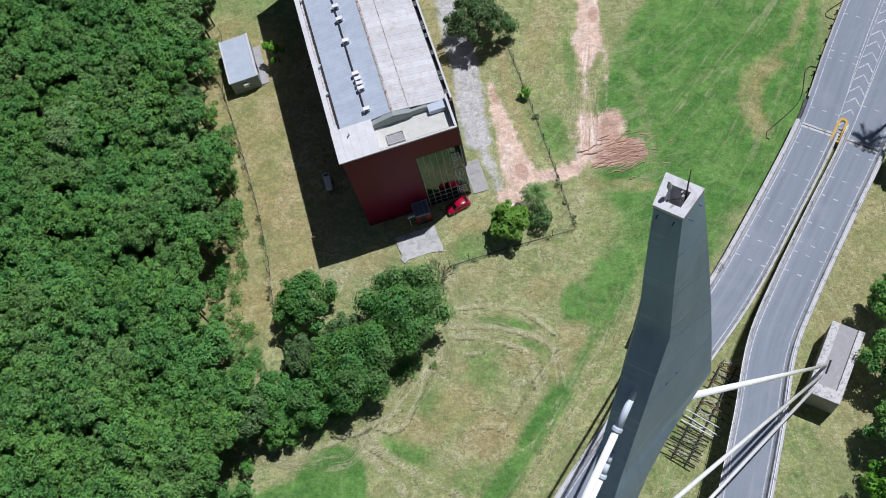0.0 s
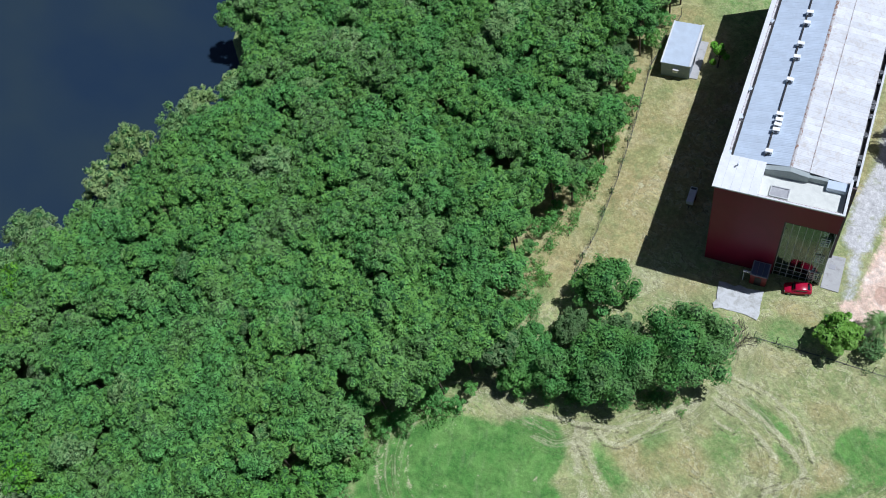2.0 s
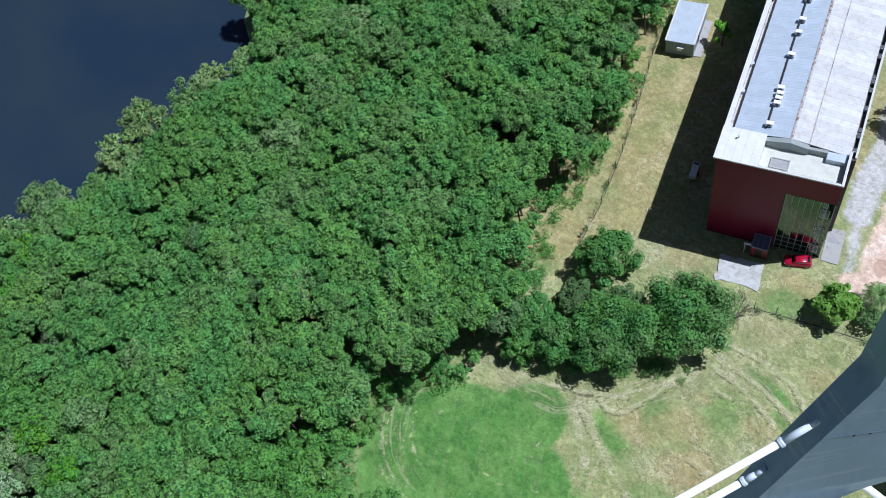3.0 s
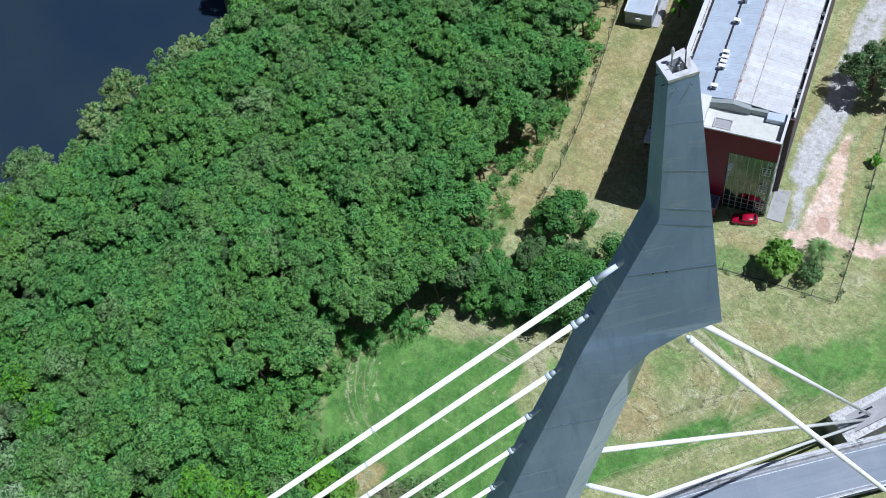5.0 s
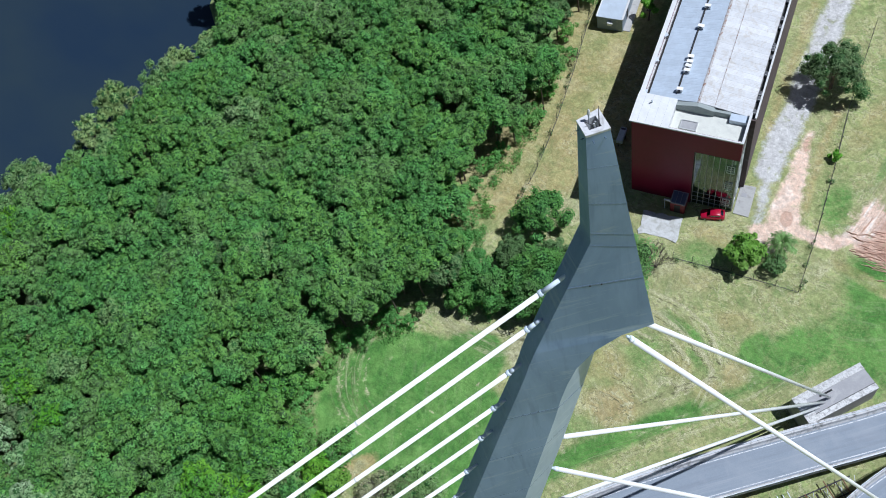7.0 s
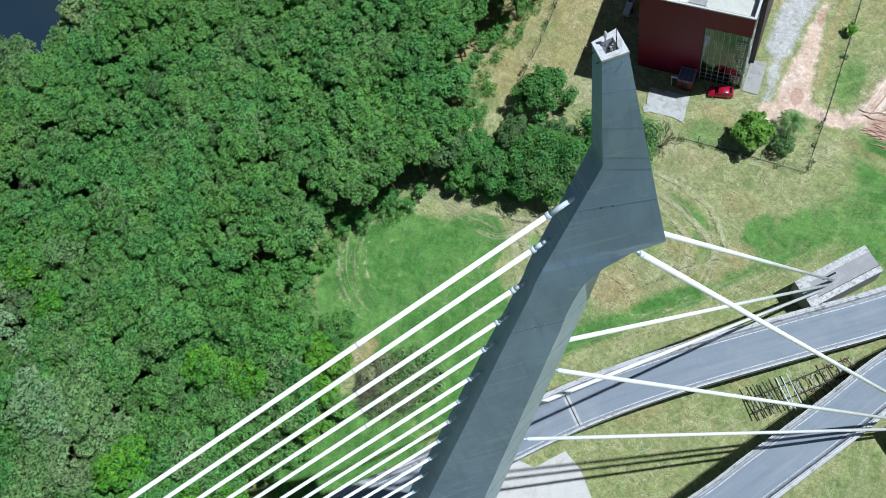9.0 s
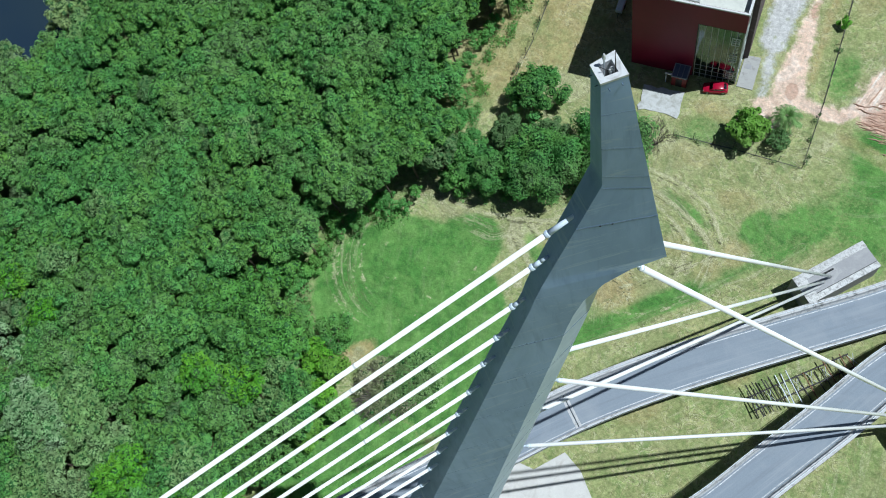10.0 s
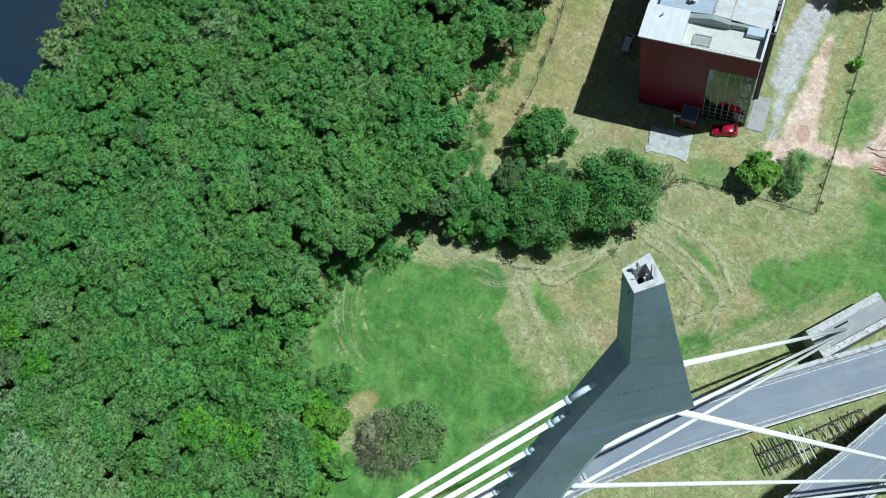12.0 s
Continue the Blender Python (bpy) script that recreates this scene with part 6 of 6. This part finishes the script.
def forest():
    rng = random.Random(11)
    spots = []
    step = 3.9
    for j in range(int(205 / (step * 0.866))):
        for i in range(int(125 / step)):
            x = -155 + i * step + (j % 2) * step / 2 + rng.uniform(-0.95, 0.95)
            y = -75 + j * step * 0.866 + rng.uniform(-0.95, 0.95)
            if inside(x, y, FOREST) and y < 118:
                spots.append((x, y))
    rows = []
    for x, y in spots:
        edge = x + 0.04 * y < shore_x(y) + 12
        h = rng.uniform(9.4, 12.8) - (2.2 if edge else 0.0)
        if y < 14 and x > -52:
            h -= 2.2
        tone = rng.random()
        key = "deep"
        if edge and tone < 0.35:
            key = "olive"
        elif math.hypot((x + 42.5) / 9.5, (y + 2.0) / 8.0) < 1.0 and tone < 0.8:
            key = "fresh" if tone > 0.08 else "bright"
        elif x > -38 and y < -5 and tone < 0.22:
            key = "bright"
        elif y < -12 and x < -62 and tone < 0.12:
            key = "olive"
        elif tone > 0.97:
            key = "olive"
        elif tone > 0.95:
            key, h = "dull", h - 1.5
        rows.append((x, y, h, rng.uniform(0.85, 1.25), rng.uniform(0, 6.28), rng.randrange(6), key))
    for cx, cy, key, r in ((-59.3, -32.2, "pale", 4.4), (-71.5, -26.8, "pale", 3.4), (-44.6, -31.0, "bright", 3.4), (-45.2, -14.1, "bright", 2.9), (-67.7, -22.1, "bright", 1.9), (-57.9, -24.7, "olive", 3.2), (-52.1, -28.5, "olive", 3.4), (-53.5, -37.0, "olive", 5.0), (-36.5, -9.9, "olive", 2.6), (-35.2, -4.4, "bright", 2.4), (-39.5, -6.5, "olive", 2.4), (-41, -10.5, "bright", 1.8), (-83.6, -19.9, "fresh", 2.6), (-77.5, -21.8, "bright", 2.2), (-97.5, -10.9, "fresh", 3.4), (-108, 22, "olive", 4.5), (-107, 33, "olive", 4.5), (-104, 15, "olive", 3.5), (-108, 2, "fresh", 4), (-104, -4, "bright", 2.4)):
        rows = [(*q[:6], key) if math.hypot(q[0] - cx, q[1] - cy) < r else q for q in rows]
    mats = {"deep": LEAF, "olive": LEAF_OLIVE, "bright": LEAF_BRIGHT, "pale": LEAF_PALE, "dull": LEAF_DULL, "fresh": LEAF_FRESH}
    words = {"deep": "deep green broadleaf tree in the dense wood", "olive": "olive green tree in the dense wood", "bright": "bright yellow-green tree in the dense wood", "pale": "pale silvery green tree in the dense wood", "dull": "dull grey-green thin tree in the dense wood", "fresh": "fresh yellow-green tree in the dense wood"}
    rows.sort(key=lambda q: -(q[0] - 0.25 * abs(q[1] - 20)))
    for q in rows[:285]:
        forest_tree(*q[:6], mats[q[6]], q[6], words[q[6]], "trees of the wood's edge")
    for key in mats:
        vs, fs, inner, n = [], [], [], 0
        for x, y, h, s, a, k, kk in rows[285:]:
            if kk != key:
                continue
            v, f, nl = CROWNS[k]
            inner.append(np.arange(len(f)) >= nl)
            c, sn = math.cos(a) * s, math.sin(a) * s
            vs.append(np.stack([v[:, 0] * c - v[:, 1] * sn + x, v[:, 0] * sn + v[:, 1] * c + y, v[:, 2] + h - 5.6], -1))
            fs.append(f + n)
            n += len(v)
        if not vs:
            continue
        me = raw_mesh("woodland_canopy", np.concatenate(vs), np.concatenate(fs))
        dress(me, np.concatenate(inner), mats[key])
        tagged(new("woodland_canopy", me), words[key].replace("tree in the dense wood", "canopy of the dense wood"), "woodland", kind="stuff")
    bm = bmesh.new()
    for x, y, h, *_ in rows[285:]:
        rod(bm, (x, y, -1.0), (x, y, h - 2.6), 0.17, 0.09, 5)
    tagged(new("woodland_trunks", put_mesh("woodland_trunks", bm, BARK)), "slim brown trunks under the wood's canopy", "woodland", kind="stuff")


forest()


def single_tree(x, y, radius, height, material, label, seed, count=5600, size=0.205, core=0.78, category="tree", lobes=24, wild=1.7):
    t = thing("tree" if category == "tree" else category, label, category, at=Matrix.Translation((x, y, 0)) @ Matrix.Rotation(seed * 1.3, 4, "Z"))
    rise = min(height * 0.8, radius * 1.7)
    many = radius > 3.1
    v, f, n = crown_arrays(seed, radius, rise, count, size, lobes + 22 if many else lobes, core * (0.84 if many else 0.60), wild * 0.8, 0.48, 0.55, 0.78 if many else 1.0)
    v = v + np.array([0, 0, height - rise])
    me = raw_mesh("crown", v, f)
    dress(me, np.arange(len(f)) >= n, material)
    cr = new("crown", me)
    cr.parent = t
    part("trunk", trunk_bm(height * 0.55, 0.08 + radius * 0.04, 7, seed, radius * 0.6), BARK, t)
    return t


for row in (
    (-35.0, 46.4, 4.9, 7.6, LEAF_DARK, "round deep green tree beside the yard fence", 31),
    (-21.4, 44.4, 7.7, 9.4, LEAF_DARK, "broad dense green tree near the concrete pad", 32, 14000),
    (-27.6, 37.0, 6.7, 8.4, LEAF_DARK, "spreading green tree at the field's edge", 33, 10500),
    (-29.2, 41.8, 3.2, 6.4, LEAF_DULL, "dull green tree within the clump", 34),
    (-32.8, 32.8, 4.0, 7.2, LEAF_DARK, "green tree at the field's edge", 35),
    (-34.8, 39.2, 3.2, 5.8, LEAF_DULL, "thin dull green tree within the clump", 36),
    (-38.0, 33.4, 3.8, 6.8, LEAF_DARK, "green tree where wood meets field", 37),
    (-36.6, 30.0, 3.2, 5.6, LEAF_DARK, "small green tree where wood meets field", 38),
    (-12.8, 92.0, 5.7, 8.4, LEAF_DULL, "dull green spreading tree beside the gravel lane", 39),
    (40.5, 46.0, 4.2, 8.5, LEAF, "dark green tree beyond the anchor block", 41),
    (39.2, 38.0, 4.4, 8.5, LEAF, "dark green tree beyond the anchor block", 42),
    (38.4, 30.0, 4.0, 8.0, LEAF, "dark green tree beyond the anchor block", 43),
    (37.4, 23.0, 4.2, 8.0, LEAF_BRIGHT, "bright green tree beyond the anchor block", 44),
    (45.0, 66.5, 2.8, 6.0, LEAF, "green tree beside the ramp barrier", 45),
):
    single_tree(*row)
for row in (
    (-108.4, 2.0, 5.8, 10.0, LEAF_OLIVE, "large olive green tree at the river bank", 61, 6000),
    (-110.5, -6.5, 5.2, 9.5, LEAF_SHORE, "pale olive tree at the river bank", 62, 4500),
    (-105.0, 9.5, 3.6, 8.0, LEAF, "green tree at the river bank", 67, 3000),
    (-108.4, 15.8, 4.4, 8.5, LEAF_SHORE, "pale olive tree leaning over the river bank", 63, 3500),
    (-108.8, 22.6, 5.0, 9.0, LEAF_SHORE, "pale olive tree at the river bank", 64, 4200),
    (-106.2, 30.6, 4.6, 8.6, LEAF_OLIVE, "olive green tree at the river bank", 65, 3500),
    (-107.2, 35.6, 3.6, 7.5, LEAF_SHORE, "pale olive tree at the river bank", 68, 3000),
    (-104.0, 41.0, 3.6, 8.0, LEAF_SHORE, "pale olive tree at the river bank", 69, 3000),
):
    single_tree(*row)
for row in (
    (-59.3, -32.4, 4.9, 14.6, LEAF_PALE, "pale silvery green tree standing out of the wood", 71, 5200),
    (-52.4, -29.0, 3.6, 13.4, LEAF_OLIVE, "olive green tree standing out of the wood", 72, 3500),
    (-45.2, -14.0, 3.2, 12.2, LEAF_BRIGHT, "bright yellow-green tree standing out of the wood", 73, 2800),
    (-44.6, -31.2, 3.4, 13.0, LEAF_BRIGHT, "bright yellow-green tree standing out of the wood", 79, 3200),
    (-36.4, -2.6, 2.8, 5.6, LEAF_BRIGHT, "bright yellow-green tree where wood meets lawn", 74, 2400),
    (-33.0, -2.4, 2.4, 4.8, LEAF_SHRUB, "fresh yellow-green tree where wood meets lawn", 75, 2200),
    (-32.6, -6.2, 2.6, 5.2, LEAF_BRIGHT, "bright yellow-green tree beside the thicket", 76, 2400),
    (-29.4, -6.4, 2.2, 4.2, LEAF, "small green tree beside the thicket", 77, 2000),
    (-30.6, -11.0, 2.8, 5.4, LEAF_SHRUB, "fresh yellow-green tree at the wood's edge", 78, 2400),
    (-98.0, -9.5, 4.2, 11.0, LEAF_BRIGHT, "bright yellow-green tree near the river bank", 66, 3500),
):
    single_tree(*row)
single_tree(-7.6, 58.4, 3.5, 5.0, LEAF_SHRUB, "bright leafy shrub tree inside the fence corner", 51, 1900, 0.34, 0.66)
single_tree(-3.3, 59.6, 1.8, 3.0, LEAF_DULL, "thin dull shrub at the fence corner", 57, 1200, 0.2, 0.0)
single_tree(-5.8, 80.6, 1.1, 1.9, LEAF_BRIGHT, "small round bush at the fence", 53, 700, 0.2, 0.74, "bush", 6)
single_tree(-44.5, 89.0, 1.8, 4.8, LEAF_BRIGHT, "young green tree beside the shed", 54, 1000, 0.22, 0.74, "tree", 7)
single_tree(-25.8, 0.3, 5.0, 3.2, LEAF_DRY, "sprawling half-dry thicket at the wood's edge", 55, 8000, 0.15, 0.42, "thicket", 26)
single_tree(-23.9, 3.0, 5.0, 3.2, LEAF_OLIVE, "sprawling olive green thicket at the wood's edge", 56, 8000, 0.15, 0.42, "thicket", 26)
single_tree(-36.9, 1.8, 3.4, 3.0, LEAF, "dense green thicket where wood meets lawn", 58, 5000, 0.15, 0.42, "thicket", 18)

# ---- fences, small plants and clutter ----


def fence(name_label, pts, group, gap=2.6):
    f = thing("wire_fence", name_label, "fence", group)
    line = []
    for (ax, ay), (bx, by) in zip(pts, pts[1:]):
        n = max(1, int(math.hypot(bx - ax, by - ay) / gap))
        line += [Vector((ax + (bx - ax) * k / n, ay + (by - ay) * k / n, 0)) for k in range(n)]
    line.append(Vector((*pts[-1], 0)))
    post = put_mesh("post", rods(((0, 0, -0.3), (0, 0, 1.75), 0.045), ((0, 0, 1.75), (0.16, 0, 1.98), 0.04), sides=6), WIRE)
    rng = random.Random(len(line))
    for p in line:
        share("post", post, f, Matrix.Translation(p) @ Matrix.Rotation(rng.uniform(-0.05, 0.05), 4, "X") @ Matrix.Rotation(rng.uniform(0, 0.5), 4, "Z"))
    for z in (0.25, 0.75, 1.2, 1.65):
        part("wire", rods(*[(a + Vector((0, 0, z)), b + Vector((0, 0, z + rng.uniform(-0.04, 0.04))), 0.011) for a, b in zip(line, line[1:])], sides=4), WIRE, f)
    # added dark strip: stands for the fence's foot line together with its shadow
    part("sill", sweep(line, [(-0.04, -0.2), (0.04, -0.2), (0.04, 0.05), (-0.04, 0.05)]), SHADE_GRIME, f, "low dark strip added for the fence's foot line and shadow")


fence("leaning wire fence round the yard's corner", [(-16.0, 53.2), (-8.0, 55.8), (1.2, 58.4), (-1.4, 67.8), (-5.4, 80.5), (-8.6, 90), (-13, 106)], "yard fences")
fence("overgrown wire fence along the wood's edge", [(-40.6, 47.2), (-42.3, 55), (-45.2, 64), (-49, 74), (-53.2, 84), (-55, 95)], "yard fences")


def scrub(spots, label, seed, material):
    """Low weeds and creepers, uncountable."""
    rng = np.random.default_rng(seed)
    vs, fs, n = [], [], 0
    for x, y, r, h, c in spots:
        v, f, _ = crown_arrays(int(rng.integers(1e6)), r, h, c, 0.11 if r < 1.2 else 0.17, 6, 0.0)
        vs.append(v + np.array([x, y, 0.05]))
        fs.append(f + n)
        n += len(v)
    me = raw_mesh("weeds", np.concatenate(vs), np.concatenate(fs))
    me.materials.append(material)
    tagged(new("weeds", me), label, "weeds", kind="stuff")


rs = random.Random(21)
along = []
for (ax, ay), (bx, by) in (((-16.0, 53.2), (1.2, 58.4)), ((1.2, 58.4), (-5.4, 80.5)), ((-40.6, 47.2), (-45.2, 64)), ((-45.2, 64), (-53.2, 84))):
    for k in range(int(math.hypot(bx - ax, by - ay) / 1.1)):
        t = rs.random()
        if rs.random() < 0.35:
            along.append((ax + (bx - ax) * t + rs.uniform(-0.3, 0.3), ay + (by - ay) * t + rs.uniform(-0.3, 0.3), rs.uniform(0.25, 0.7), rs.uniform(0.4, 1.0), 70))
scrub(along, "green weeds climbing along the wire fences", 5, LEAF_DULL)
low = []
for (ax, ay), (bx, by) in (((-56.5, 92), (-48.0, 66)), ((-46.5, 63), (-48.5, 47)), ((-47.5, 47), (-39, 30)), ((-39, 25), (-46.5, 14.5)), ((-46.5, 13), (-45, 3)), ((-45, 3), (-31, -8)), ((-31, -8), (-27, -22))):
    for k in range(int(math.hypot(bx - ax, by - ay) / 1.5)):
        t = rs.random()
        low.append((ax + (bx - ax) * t + rs.uniform(-1.8, 0.4), ay + (by - ay) * t + rs.uniform(-0.6, 1.2), rs.uniform(1.2, 2.2), rs.uniform(2.4, 4.4), 620))
scrub(low, "leafy green understorey along the wood's edge", 8, LEAF)
edge = []
for (ax, ay), (bx, by) in (((-47.5, 13.0), (-40.5, 21.5)), ((-46, 61), (-47.5, 48)), ((-47, 48), (-40, 36)), ((-47.5, 13), (-45, 2)), ((-45, 2), (-31, -7)), ((-36, 29), (-18, 40))):
    for k in range(int(math.hypot(bx - ax, by - ay) / 0.6)):
        t = rs.random()
        edge.append((ax + (bx - ax) * t + rs.uniform(-1.2, 1.2), ay + (by - ay) * t + rs.uniform(-1.2, 1.2), rs.uniform(0.6, 1.5), rs.uniform(0.3, 0.8), 110))
scrub(edge, "low undergrowth at the foot of the wood's edge", 6, LEAF)


def bare_tree(x, y):
    t = thing("tree", "leafless grey twiggy tree beside the concrete pad", "tree", at=Matrix.Translation((x, y, 0)))
    rng = random.Random(17)
    bm = bmesh.new()
    tips = []

    def grow_limb(base, way, length, r, depth):
        tip = base + way * length
        rod(bm, base, tip, r, r * 0.65, 5)
        if depth == 0:
            return
        for _ in range(4 if depth > 1 else 5):
            w = (way + Vector((rng.uniform(-0.5, 0.5), rng.uniform(-0.5, 0.5), rng.uniform(0.0, 0.6)))).normalized()
            grow_limb(base.lerp(tip, rng.uniform(0.55, 1.0)), w, length * rng.uniform(0.6, 0.95), r * 0.6, depth - 1)

    for k in range(8):
        a = k * 0.79
        grow_limb(Vector((0, 0, 0.2)), Vector((math.cos(a) * 0.5, math.sin(a) * 0.5, 0.9)).normalized(), 1.75, 0.05, 3)
    part("branch", bm, TWIG, t)
    part("trunk", rods(((0, 0, -0.2), (0, 0, 0.5), 0.16, 0.12)), TWIG, t)


bare_tree(-17.2, 50.6)


def thicket_stems():
    rng = random.Random(9)
    bm = bmesh.new()
    for _ in range(900):
        a, q = rng.uniform(0, 6.28), 4.4 * math.sqrt(rng.random())
        x, y = -26.2 + q * math.cos(a), -0.4 + q * math.sin(a)
        w = Vector((math.cos(a) * 0.8 + rng.uniform(-0.6, 0.6), math.sin(a) * 0.8 + rng.uniform(-0.6, 0.6), rng.uniform(0.3, 1.0))).normalized()
        z = max(0.1, 2.5 - 0.13 * q * q)
        rod(bm, (x, y, z), Vector((x, y, z)) + w * rng.uniform(0.6, 1.4), 0.03, 0.014, 4)
    tagged(new("dry_stems", put_mesh("dry_stems", bm, TWIG)), "tangle of grey dry stems in the thicket", "dry stems", kind="stuff")


thicket_stems()


def palm(x, y, h, label, material, count=13, reach=2.5):
    p = thing("palm_tree", label, "palm tree", at=Matrix.Translation((x, y, 0)))
    part("trunk", rods(((0, 0, -0.3), (0.1, 0.05, h * 0.5), 0.2, 0.16), ((0.1, 0.05, h * 0.5), (0.0, 0.0, h), 0.16, 0.13), sides=9), BARK, p)
    rng = random.Random(2)
    for k in range(count):
        a = k * 2.4 + rng.uniform(-0.15, 0.15)
        bm = bmesh.new()
        q = [Vector((math.cos(a) * r, math.sin(a) * r, h + (0.5 + 0.5 * (k % 3)) * math.sin(min(r, 1.4) * 1.6) - 0.16 * r * r)) for r in np.linspace(0, reach * (1 - 0.13 * (k % 3)), 9)]
        side = Vector((-math.sin(a), math.cos(a), 0))
        for i, (c, d) in enumerate(zip(q, q[1:])):
            rod(bm, c, d, 0.03, 0.025, 4)
            if i:
                for sgn in (-1, 1):
                    for u in (0.0, 0.5):
                        b0 = c.lerp(d, u)
                        b1 = c.lerp(d, u + 0.46)
                        tip = b0 + side * sgn * (0.75 - 0.045 * i) + (d - c) * 0.9 + Vector((0, 0, -0.28))
                        bm.faces.new([bm.verts.new(v) for v in (b0, b1, tip)])
        part("frond", bm, material, p)


palm(45.3, 74.4, 12.0, "tall palm with drooping fronds beside the ramp", LEAF_DULL, 17, 2.6)
palm(-4.2, 62.6, 2.6, "feathery grey-green palm shrub inside the fence corner", LEAF_OLIVE, 22, 2.3)


def clay_furrows():
    """Turned clods in long crumbly ridges where the track bends."""
    rng = random.Random(33)
    bm = bmesh.new()
    for _ in range(230):
        x, y = rng.gauss(8.8, 2.0), rng.gauss(70.2, 1.4)
        a = radians(rng.gauss(17, 9))
        length, w, h = rng.uniform(0.8, 2.6), rng.uniform(0.05, 0.12), rng.uniform(0.10, 0.26)
        d, s = Vector((math.cos(a), math.sin(a), 0)), Vector((-math.sin(a), math.cos(a), 0))
        c = Vector((x, y, -0.05))
        n = 4
        rings = []
        for k in range(n + 1):
            t = k / n
            g = 0.25 + math.sin(math.pi * t) * rng.uniform(0.6, 1.0)
            q = c + d * (t - 0.5) * length + s * rng.uniform(-0.08, 0.08)
            rings.append([bm.verts.new(v) for v in (q - s * w * g, q - s * w * 0.4 * g + Vector((0, 0, h * g)), q + s * w * 0.5 * g + Vector((0, 0, h * g * 0.9)), q + s * w * g)])
        for r0, r1 in zip(rings, rings[1:]):
            for k in range(3):
                bm.faces.new((r0[k], r0[k + 1], r1[k + 1], r1[k]))
    tagged(new("clay_furrows", put_mesh("clay_furrows", bm, CLAY)), "crumbly ridges of turned red clay", "clay", kind="stuff")


clay_furrows()


def hose(pts):
    h = thing("hose", "black plastic hose lying across the verge", "hose", "hoses on the verge")
    line = curve_points([(x, y, 0.09) for x, y in pts], 0.5)
    part("pipe", rods(*[(a, b, 0.05) for a, b in zip(line, line[1:])], sides=6), TYRE, h)


hose([(36.4, 83.4), (34.6, 83.2), (33.0, 77.8), (28.1, 72.8), (28.4, 71.7)])
hose([(41.3, 95.2), (38.4, 92.9), (39.1, 91.9), (40.4, 91.6)])
